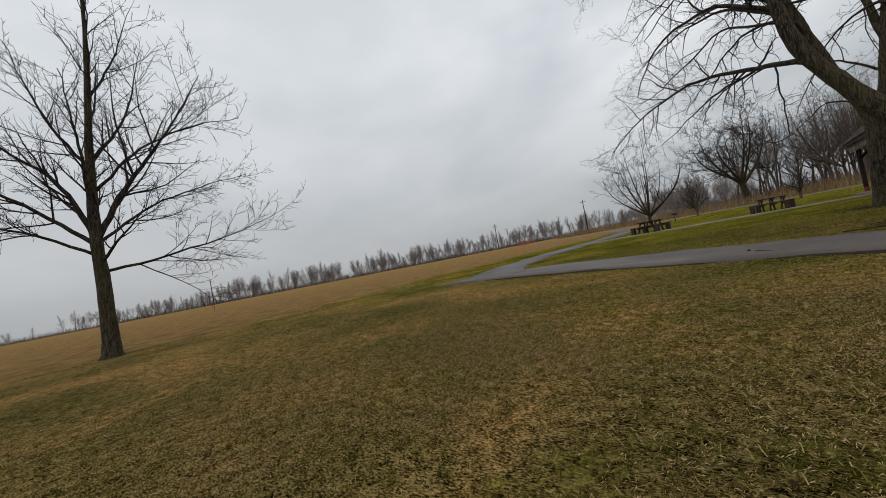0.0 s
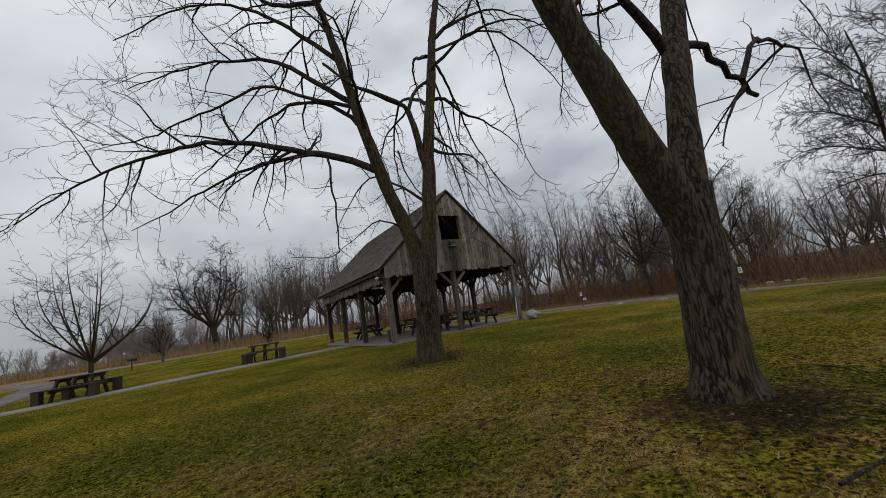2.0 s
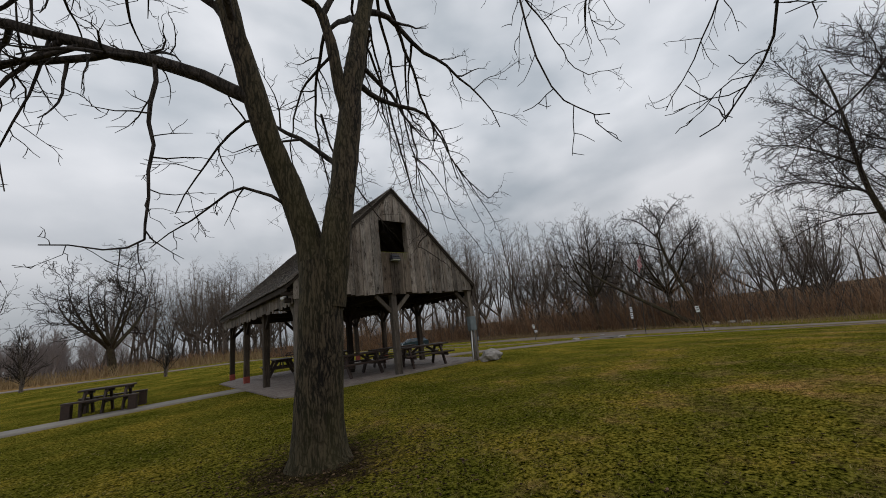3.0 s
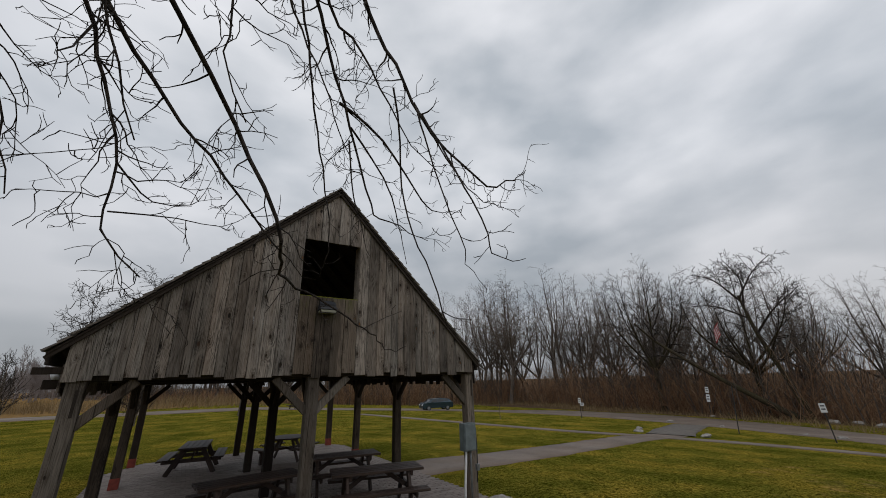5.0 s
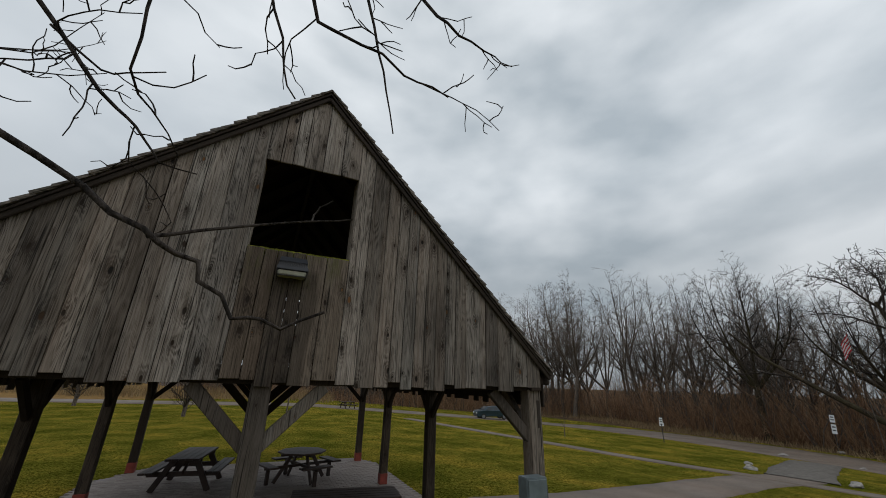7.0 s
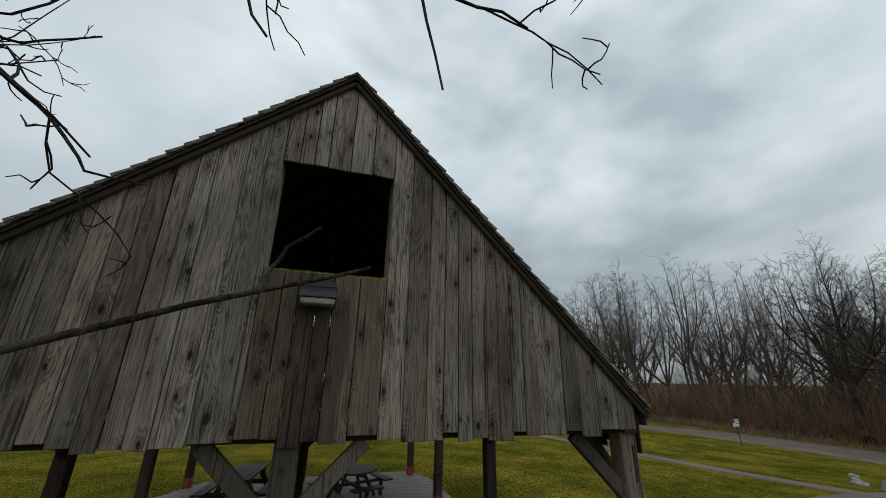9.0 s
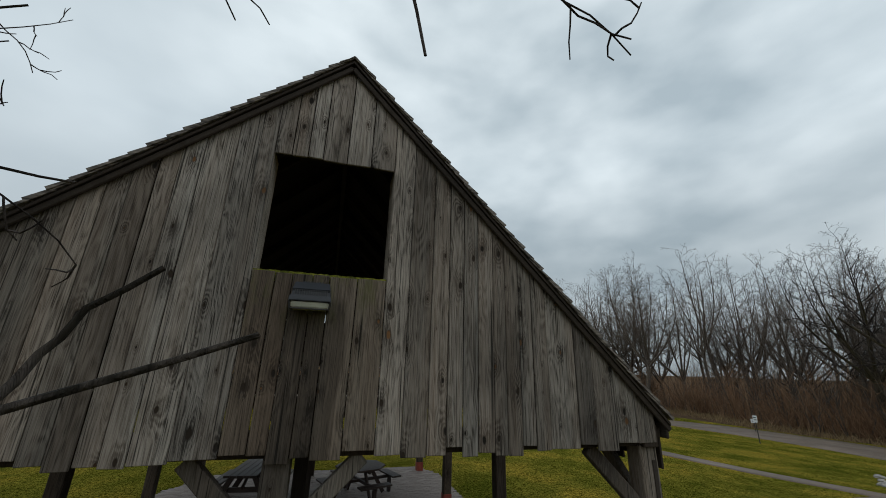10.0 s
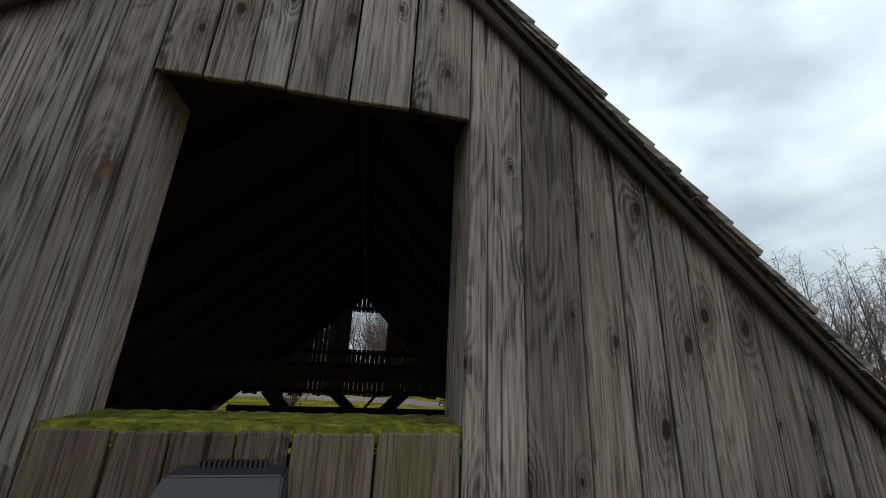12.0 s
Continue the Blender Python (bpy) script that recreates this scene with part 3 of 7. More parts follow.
def paver_slab():
    outline = [(-2.95, 0.35), (-2.6, 0.0), (4.3, 0.0), (4.75, 0.5), (4.75, 8.2), (4.75, 9.9), (4.2, 10.95), (-2.1, 10.95), (-2.95, 9.4)]
    slab = thing("shelter_floor", "weathered brick paver floor under the shelter", "floor", kind="structure")
    bm = bmesh.new()
    top = [bm.verts.new((x, y, SLAB_Z - 0.012)) for x, y in outline]
    bot = [bm.verts.new((x, y, -0.25)) for x, y in outline]
    bm.faces.new(top)
    for i in range(len(top)):
        j = (i + 1) % len(top)
        bm.faces.new((top[j], top[i], bot[i], bot[j]))
    part("bed", bm, M_CONCRETE, slab)

    def inside(x, y):
        hit = False
        for (ax, ay), (bx, by) in zip(outline, outline[1:] + outline[:1]):
            if (ay > y) != (by > y) and x < (bx - ax) * (y - ay) / (by - ay) + ax:
                hit = not hit
        return hit

    rng = random.Random(11)
    one = bmesh.new()
    box(one, -0.108, 0.108, -0.052, 0.052, -0.03, 0.0)
    bevelled(one, 0.004)
    paver_me = bpy.data.meshes.new("paver")
    one.to_mesh(paver_me)
    paver_me.materials.append(M_PAVER)
    pv = np.array([v.co[:] for v in paver_me.vertices])
    one.free()
    loose, verts, faces = 0, [], []
    tri = [tuple(p.vertices) for p in paver_me.polygons]
    for j in range(105):
        y = 0.06 + j * 0.112
        for i in range(36):
            x = -2.95 + i * 0.224 + (0.112 if j % 2 else 0)
            if not inside(x, y):
                continue
            z = SLAB_Z + rng.uniform(-0.004, 0.003)
            if 6.9 < y and 1.2 < x < 5 and loose < 300:
                ob = new("paver", paver_me)
                ob.parent = slab
                ob.location, ob.rotation_euler = (x, y, z), (0, 0, rng.uniform(-0.015, 0.015))
                loose += 1
            else:
                base = len(verts)
                verts.extend((pv + (x, y, z)).tolist())
                faces.extend([tuple(base + q for q in f) for f in tri])
    me = bpy.data.meshes.new("paving")
    me.from_pydata(verts, [], faces)
    tagged(part("paving", me, M_PAVER, slab), kind="stuff")


shelter = thing("picnic_shelter", "open timber picnic shelter with grey board gables and shingle roof", "shelter")


def timber(name, a, b, w, h, material=None, label="", bevel=0.008, parent=None):
    bm = bmesh.new()
    beam(bm, a, b, w, h)
    bevelled(bm, bevel)
    return part(name, bm, material or M_POST, parent or shelter, label)


def timber_frame():
    rng = random.Random(21)
    for xi, x0 in enumerate(POST_X):
        for yi, y in enumerate(POST_Y):
            x = x0 + SKEW * y
            lean = rng.uniform(-0.02, 0.02)
            bm = bmesh.new()
            beam(bm, (x + lean, y, SLAB_Z - 0.05), (x, y, PLATE_Z + 0.06), 0.2, 0.2)
            bmesh.ops.subdivide_edges(bm, edges=[e for e in bm.edges if e.calc_length() > 1], cuts=5)
            for v in bm.verts:
                v.co.x += rng.uniform(-0.005, 0.005)
                v.co.y += rng.uniform(-0.005, 0.005)
            bevelled(bm, 0.014)
            # front row keeps its daylight colour, the others get shade-dark copies
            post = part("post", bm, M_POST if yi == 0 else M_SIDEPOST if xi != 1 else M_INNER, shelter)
            if yi >= 2 and xi != 1:
                foot = bmesh.new()
                box(foot, x - 0.107 + lean, x + 0.107 + lean, y - 0.107, y + 0.107, SLAB_Z, SLAB_Z + 0.26)
                part("painted_foot", bevelled(foot, 0.006), M_REDPAINT, post, "faded red painted post foot")
            if yi == 0 and xi != 1:
                # no slot is cut: a dark strip on the face stands for its shade
                slot = bmesh.new()
                box(slot, x + 0.02, x + 0.055, y - 0.112, y - 0.09, PLATE_Z - 0.42, PLATE_Z - 0.08)
                part("mortise", slot, M_TRIM, post, "dark strip standing in for the shade in a mortise slot")
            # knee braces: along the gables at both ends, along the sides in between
            # braces behind the front row take the shade-dark inner colour
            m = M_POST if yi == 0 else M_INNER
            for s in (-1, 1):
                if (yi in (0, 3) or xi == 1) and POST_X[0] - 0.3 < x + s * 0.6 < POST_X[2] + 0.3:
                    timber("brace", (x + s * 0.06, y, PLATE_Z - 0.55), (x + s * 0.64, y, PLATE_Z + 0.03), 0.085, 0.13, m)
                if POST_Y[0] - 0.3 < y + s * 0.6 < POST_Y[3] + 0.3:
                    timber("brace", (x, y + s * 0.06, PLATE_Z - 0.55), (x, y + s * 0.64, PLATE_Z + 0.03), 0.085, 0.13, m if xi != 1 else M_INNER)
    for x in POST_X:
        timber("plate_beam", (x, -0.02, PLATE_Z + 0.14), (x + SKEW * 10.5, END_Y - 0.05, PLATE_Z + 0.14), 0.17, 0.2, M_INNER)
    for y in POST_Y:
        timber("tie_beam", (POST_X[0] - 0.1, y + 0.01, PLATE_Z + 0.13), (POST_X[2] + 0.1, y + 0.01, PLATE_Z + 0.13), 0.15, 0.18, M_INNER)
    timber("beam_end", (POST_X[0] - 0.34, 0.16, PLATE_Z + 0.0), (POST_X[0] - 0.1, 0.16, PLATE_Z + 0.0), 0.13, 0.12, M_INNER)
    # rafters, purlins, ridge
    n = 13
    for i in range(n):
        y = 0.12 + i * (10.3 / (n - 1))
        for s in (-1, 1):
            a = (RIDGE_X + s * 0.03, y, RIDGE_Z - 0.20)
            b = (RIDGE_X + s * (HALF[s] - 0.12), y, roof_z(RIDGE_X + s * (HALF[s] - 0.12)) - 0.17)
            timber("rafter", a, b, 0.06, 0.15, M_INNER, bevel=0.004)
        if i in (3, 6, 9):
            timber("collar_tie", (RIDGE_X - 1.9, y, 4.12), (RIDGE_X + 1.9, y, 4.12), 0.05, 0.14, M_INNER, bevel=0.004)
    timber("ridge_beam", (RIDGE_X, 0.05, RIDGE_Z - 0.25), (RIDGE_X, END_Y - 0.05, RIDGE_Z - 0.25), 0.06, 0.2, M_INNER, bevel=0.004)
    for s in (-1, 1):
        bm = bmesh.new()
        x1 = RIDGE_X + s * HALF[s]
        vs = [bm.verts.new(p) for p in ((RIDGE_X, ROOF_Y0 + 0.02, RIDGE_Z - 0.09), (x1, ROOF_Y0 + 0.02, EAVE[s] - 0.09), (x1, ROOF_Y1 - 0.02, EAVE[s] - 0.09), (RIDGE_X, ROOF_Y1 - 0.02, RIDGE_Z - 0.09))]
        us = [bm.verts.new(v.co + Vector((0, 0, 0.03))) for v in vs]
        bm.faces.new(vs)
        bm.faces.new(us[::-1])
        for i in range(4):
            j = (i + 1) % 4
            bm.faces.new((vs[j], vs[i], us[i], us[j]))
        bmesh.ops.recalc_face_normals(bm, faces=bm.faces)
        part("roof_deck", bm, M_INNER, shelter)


# joints between the boards of the front gable, and those over its window
JOINTS = [-1.26, -1.09, -0.925, -0.775, -0.62, -0.475, -0.318, -0.075, 0.235, 0.415, 0.555, 0.718, 0.86, 1.095, 1.35, 1.562, 1.78, 1.95, 2.095, 2.24, 2.40, 2.525, 2.67, 2.807, 2.956, 3.264, 3.45, 3.685, 3.92]
JOINTS_HIGH = [0.385, 0.525, 0.662, 0.885, 1.115]


def gable(y, out, seed, window, joints, high, foot=2.645, battens=(2.75, 3.45, 3.93, 5.27)):
    """Vertical boards of one gable, each its own piece with ragged foot; out: -1 or 1, the side it faces."""
    rng = random.Random(seed)
    part("gable_batten", bevelled(_batten(y, out, battens), 0.004), M_INNER, shelter)
    first, last = RIDGE_X - HALF[-1] + 0.2, RIDGE_X + HALF[1] - 0.13
    cuts = [first]
    stop = joints[0] if joints else last
    while cuts[-1] < stop - 0.1:
        wide = rng.uniform(0.145, 0.19) if joints else rng.uniform(0.12, 0.15)
        near = [w for w in window[:2] if abs(cuts[-1] + wide - w) < 0.09]
        cuts.append(near[0] if near else min(cuts[-1] + wide, stop))
    cuts = [c for c in cuts if not joints or c < stop - 0.05] + joints + [last]
    low = [(a, b, "full") for a, b in zip(cuts, cuts[1:]) if not window[0] - 0.01 < (a + b) / 2 < window[1] + 0.01]
    low += [(a, b, "below") for a, b in zip(cuts, cuts[1:]) if window[0] - 0.01 < (a + b) / 2 < window[1] + 0.01]
    over = [window[0]] + high + [window[1]] if high else sorted({a for a, b, k in low if k == "below"} | {window[1]})
    low += [(a, b, "above") for a, b in zip(over, over[1:])]
    t = 0.024
    for x, x1, kind in low:
        c = (x + x1) / 2
        if out < 0:
            gap = rng.uniform(0.004, 0.010)
        else:
            gap = rng.uniform(0.008, 0.014) if -0.6 < c < -0.2 or 0.45 < c < 1.5 or 2.1 < c < 2.3 else 0.001
        a, b = x + gap / 2, x1 - gap / 2
        z0 = window[3] + rng.uniform(-0.006, 0.004) if kind == "above" else foot + rng.uniform(-0.05, 0.035)
        z1 = window[2] + rng.uniform(-0.008, 0.0)
        t0, t1 = (z1, z1) if kind == "below" else (roof_z(a) - 0.10, roof_z(b) - 0.10)
        tilt, dy = rng.uniform(-0.006, 0.006), rng.uniform(0, 0.013)
        prof = [(a, z0), (b, z0 + tilt), (b, t1), (a, t0)]
        if kind != "below" and a < RIDGE_X < b:
            prof.insert(3, (RIDGE_X, RIDGE_Z - 0.10))
        c = Vector(((a + b) / 2, y, z0))
        bm = bmesh.new()
        f = [bm.verts.new((px - c.x, (dy if out > 0 else -dy), pz - c.z)) for px, pz in prof]
        g = [bm.verts.new((px - c.x, (dy - t if out > 0 else t - dy), pz - c.z)) for px, pz in prof]
        bm.faces.new(f)
        bm.faces.new(g[::-1])
        for i in range(len(f)):
            j = (i + 1) % len(f)
            bm.faces.new((f[j], f[i], g[i], g[j]))
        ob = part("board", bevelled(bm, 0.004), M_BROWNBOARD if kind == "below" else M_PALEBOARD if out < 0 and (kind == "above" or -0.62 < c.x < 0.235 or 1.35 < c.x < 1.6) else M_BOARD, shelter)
        ob.location = c


def _batten(y, out, heights):
    bm = bmesh.new()
    yy = y - out * 0.06
    for z in heights:
        lo, hi = (RIDGE_X + s * ((RIDGE_Z - z) / SLOPE[s] - 0.2) for s in (-1, 1))
        beam(bm, (lo, yy, z), (hi, yy, z), 0.06, 0.09)
    return bm


def window_lining(y, out):
    x0, x1, z0, z1 = WIN
    d = 0.27
    for name, a, b in (("window_jamb", x0, x0 + 0.0), ("window_jamb", x1, x1)):
        bm = bmesh.new()
        s = -1 if a == x0 else 1
        box(bm, a + s * 0.001, a + s * 0.04, y + 0.026, y + d, z0 - 0.02, z1 + 0.03)
        part(name, bevelled(bm, 0.003), M_PALEBOARD, shelter)
    bm = bmesh.new()
    box(bm, x0 - 0.04, x1 + 0.04, y + 0.03, y + 0.11, z1 + 0.035, z1 + 0.13)
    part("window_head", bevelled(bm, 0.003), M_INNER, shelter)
    bm = bmesh.new()
    box(bm, x0 - 0.0, x1 + 0.0, y + 0.004, y + d + 0.02, z0 - 0.03, z0 + 0.012)
    bmesh.ops.subdivide_edges(bm, edges=[e for e in bm.edges if e.calc_length() > 0.5], cuts=40)
    rng = random.Random(5)
    for v in bm.verts:
        if v.co.z > z0:
            v.co.z += rng.uniform(-0.002, 0.004)
    part("window_sill", bm, M_MOSS, shelter, "window sill overgrown with green moss")


def shingles():
    """Overlapping courses of wooden shingles on both slopes; those at the front rake are pieces of their own."""
    rng = random.Random(31)
    course = 0.147
    down = {s: Vector((s * HALF[s], 0, EAVE[s] - RIDGE_Z)).normalized() for s in (-1, 1)}
    one = bmesh.new()
    box(one, -0.075, 0.075, 0.0, 0.33, 0.0, 0.018)
    for v in one.verts:
        if v.co.y < 0.01 and v.co.z > 0.01:
            v.co.z = 0.03
        if v.co.y > 0.3 and v.co.z > 0.01:
            v.co.z = 0.006
    bmesh.ops.recalc_face_normals(one, faces=one.faces)
    me = bpy.data.meshes.new("shingle")
    one.to_mesh(me)
    me.materials.append(M_SHINGLE)
    base = np.array([v.co[:] for v in me.vertices])
    polys = [tuple(p.vertices) for p in me.polygons]
    one.free()
    verts, faces = [], []
    for s in (-1, 1):
        d = down[s]
        L = math.hypot(HALF[s], RIDGE_Z - EAVE[s])
        n_courses = int(L / course) + 1
        along = Vector((0, 1, 0))
        nrm = Vector((s * abs(d.z), 0, abs(d.x))).normalized()
        for c in range(n_courses):
            butt = Vector((RIDGE_X, 0, RIDGE_Z - 0.055)) + d * min((c + 1) * course, L + 0.03)
            y = ROOF_Y0 + rng.uniform(0.0, 0.02)
            k = 0
            while y < ROOF_Y1:
                w = rng.uniform(0.10, 0.19)
                p = butt + along * (y + w / 2) + nrm * (0.03 + rng.uniform(0, 0.008)) + d * rng.uniform(-0.015, 0.012)
                up = (-d - nrm * 0.07).normalized() * min(1.0, (c + 1) * course / 0.33)
                side = along * 1.0
                n2 = side.cross(up) if s < 0 else up.cross(side)
                n2 = n2 if n2.z > 0 else -n2
                m = Matrix((side * (w / 0.156), up, n2)).transposed().to_4x4()
                m.translation = p
                if k < 4:
                    ob = new("shingle", me)
                    ob.parent = shelter
                    ob.matrix_local = m
                else:
                    b = len(verts)
                    M = np.array(m)
                    verts.extend((base @ M[:3, :3].T + M[:3, 3]).tolist())
                    faces.extend([tuple(b + i for i in f) for f in polys])
                y += w + 0.006
                k += 1
    me2 = bpy.data.meshes.new("shingles")
    me2.from_pydata(verts, [], faces)
    tagged(part("shingles", me2, M_SHINGLE, shelter), kind="stuff")
    for s in (-1, 1):
        bm = bmesh.new()
        beam(bm, (RIDGE_X + s * 0.045, ROOF_Y0 + 0.02, RIDGE_Z - 0.045), (RIDGE_X + s * 0.045, ROOF_Y1 - 0.02, RIDGE_Z - 0.045), 0.13, 0.018, up=(s, 0, 1))
        part("ridge_cap", bevelled(bm, 0.004), M_SHINGLE, shelter)


def rakes_and_skirts():
    rng = random.Random(41)
    for y in (ROOF_Y0 + 0.05, ROOF_Y1 - 0.05):
        for s in (-1, 1):
            a = Vector((RIDGE_X, y, RIDGE_Z - 0.14))
            b = Vector((RIDGE_X + s * (HALF[s] + 0.01), y, EAVE[s] - 0.13))
            timber("rake_board", a, b, 0.03, 0.055, M_TRIM)
    for y0, y1 in ((ROOF_Y0 + 0.06, -0.022), (END_Y + 0.03, ROOF_Y1 - 0.06)):
        for s in (-1, 1):
            a = Vector((RIDGE_X, (y0 + y1) / 2, RIDGE_Z - 0.115))
            b = Vector((RIDGE_X + s * HALF[s], (y0 + y1) / 2, EAVE[s] - 0.115))
            timber("soffit_board", a, b, abs(y1 - y0), 0.02, M_TRIM, bevel=0.002)
    for s, x in ((-1, POST_X[0] - 0.16), (1, POST_X[2] + 0.14)):
        y = 0.02
        while y < END_Y - 0.05:
            w = rng.uniform(0.15, 0.21)
            low = 2.42 + (0.06 if rng.random() < 0.5 else 0.0) + rng.uniform(-0.015, 0.015)
            bm = bmesh.new()
            box(bm, x - 0.012, x + 0.012, y, y + w - 0.005, low, 2.83)
            bevelled(bm, 0.003)
            c = Vector((x, y + w / 2, low))
            for v in bm.verts:
                v.co -= c
            # right skirt is viewed from its shaded inside, so its colour is shade-dark
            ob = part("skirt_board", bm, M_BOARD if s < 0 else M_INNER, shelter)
            ob.location = c
            y += w
        timber("eave_fascia", (RIDGE_X + s * (HALF[s] - 0.02), ROOF_Y0 + 0.05, EAVE[s] - 0.14), (RIDGE_X + s * (HALF[s] - 0.02), ROOF_Y1 - 0.05, EAVE[s] - 0.14), 0.03, 0.14, M_TRIM)


timber_frame()
gable(-0.02, -1, 7, WIN, JOINTS, JOINTS_HIGH)
gable(END_Y, 1, 8, (0.48, 1.58, 4.58, 5.69), [], [], 3.28, (3.38, 4.46, 5.80))
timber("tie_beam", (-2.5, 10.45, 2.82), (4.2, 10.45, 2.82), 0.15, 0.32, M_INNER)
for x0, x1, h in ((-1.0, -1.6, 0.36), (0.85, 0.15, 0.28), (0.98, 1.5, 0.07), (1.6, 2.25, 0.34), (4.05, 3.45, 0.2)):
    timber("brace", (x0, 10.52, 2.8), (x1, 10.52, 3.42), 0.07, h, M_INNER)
window_lining(-0.02, -1)
rakes_and_skirts()


def wall_lamp():
    """Wall-pack lamp under the gable window."""
    lamp = thing("wall_lamp", "slate-blue wall-pack lamp with ribbed vents and frosted lens", "lamp", at=pose(0.73, -0.03, 3.735) @ Matrix.Scale(0.9, 4))
    bm = bmesh.new()
    prof = [(0.0, 0.26), (-0.085, 0.252), (-0.165, 0.172), (-0.150, 0.165), (-0.162, 0.118), (-0.200, 0.112), (-0.212, 0.062), (0.0, 0.05)]
    wide = (0.150, 0.152, 0.168, 0.164, 0.168, 0.176, 0.182, 0.182)
    left = [bm.verts.new((-w, y, z)) for w, (y, z) in zip(wide, prof)]
    right = [bm.verts.new((w, y, z)) for w, (y, z) in zip(wide, prof)]
    bm.faces.new(left)
    bm.faces.new(right[::-1])
    for i in range(len(prof)):
        j = (i + 1) % len(prof)
        bm.faces.new((left[j], left[i], right[i], right[j]))
    housing = part("housing", bevelled(bm, 0.006, 2), M_LAMPBODY, lamp)
    for i in range(15):
        x = -0.14 + i * 0.02
        bm = bmesh.new()
        beam(bm, (x, -0.158, 0.170), (x, -0.170, 0.114), 0.006, 0.016, (0, 1, 0))
        part("vent_rib", bm, M_DARKMETAL, housing)
    for i in range(14):
        x = -0.09 + i * 0.0138
        bm = bmesh.new()
        box(bm, x - 0.0035, x + 0.0035, -0.03, -0.002, 0.25, 0.275)
        part("vent_rib", bm, M_DARKMETAL, housing)
    bm = bmesh.new()
    box(bm, -0.166, 0.166, -0.198, -0.012, 0.0, 0.056)
    for v in bm.verts:
        if v.co.z < 0.01:
            v.co.x *= 0.93
            v.co.y = v.co.y * 0.92 if v.co.y < -0.1 else v.co.y
    part("lens", bevelled(bm, 0.010, 2), M_LENS, lamp, "frosted pale glass lens")
    bm = bmesh.new()
    for s in (-1, 1):
        beam(bm, (s * 0.177, -0.206, 0.06), (s * 0.163, -0.188, -0.006), 0.012, 0.014, (0, 1, 0))
        beam(bm, (s * 0.163, -0.188, -0.004), (s * 0.163, -0.004, -0.004), 0.012, 0.012)
    beam(bm, (-0.163, -0.188, -0.005), (0.163, -0.188, -0.005), 0.012, 0.012)
    part("lens_frame", bevelled(bm, 0.002), M_DARKMETAL, lamp)
    bm = bmesh.new()
    box(bm, -0.03, 0.03, -0.04, -0.002, -0.03, 0.0)
    part("conduit_plug", bevelled(bm, 0.006), M_DARKMETAL, lamp)


wall_lamp()


def electric_box():
    ob = thing("electric_box", "grey-green metal electrical cabinet strapped to the corner post", "electrical box", at=pose(3.86, -0.05, 1.12))
    bm = bmesh.new()
    box(bm, -0.16, 0.14, -0.16, 0.02, 0.0, 0.52)
    body = part("cabinet", bevelled(bm, 0.008, 2), M_BOXGREY, ob)
    bm = bmesh.new()
    box(bm, -0.145, 0.125, -0.175, -0.161, 0.02, 0.5)
    door = part("door", bevelled(bm, 0.004), M_BOXGREY, body)
    bm = bmesh.new()
    box(bm, 0.09, 0.11, -0.19, -0.174, 0.22, 0.28)
    part("latch", bm, M_STEEL, ob)
    for x, r, m, lab in ((-0.06, 0.024, M_WHITE, "pale plastic conduit"), (0.05, 0.02, M_STEEL, "")):
        bm = bmesh.new()
        bend = 0.05 if m is M_WHITE else 0.0
        tube(bm, [(x, -0.06, 0.01), (x - bend * 0.4, -0.065, -0.25), (x - bend, -0.06, -0.6), (x - bend * 1.4, -0.06, -1.12)], [r] * 4, 10)
        shade_smooth(part("conduit", bm, m, ob, lab))
    bm = bmesh.new()
    tube(bm, [(0.19, -0.08, 0.42), (0.205, -0.08, 0.1), (0.2, -0.08, -0.3), (0.19, -0.06, -0.6)], [0.012] * 4, 8)
    shade_smooth(part("cable", bm, M_DARKMETAL, ob))
    bm = bmesh.new()
    box(bm, 0.155, 0.225, -0.13, -0.06, -0.38, -0.26)
    part("outlet", bevelled(bm, 0.006), M_STEEL, ob)


electric_box()


def flood_lamp():
    ob = thing("flood_lamp", "small white twin flood lamp on the side skirt", "lamp", at=pose(-2.66, 0.45, 2.7))
    bm = bmesh.new()
    box(bm, -0.05, 0.03, -0.06, 0.06, -0.05, 0.05)
    part("base", bevelled(bm, 0.01), M_DARKMETAL, ob)
    for y in (-0.08, 0.07):
        bm = bmesh.new()
        tube(bm, [(-0.04, y * 0.4, 0), (-0.09, y, -0.01), (-0.16, y * 1.2, -0.04)], [0.02, 0.045, 0.06], 12)
        shade_smooth(part("lamp_head", bm, M_WHITE, ob))


flood_lamp()


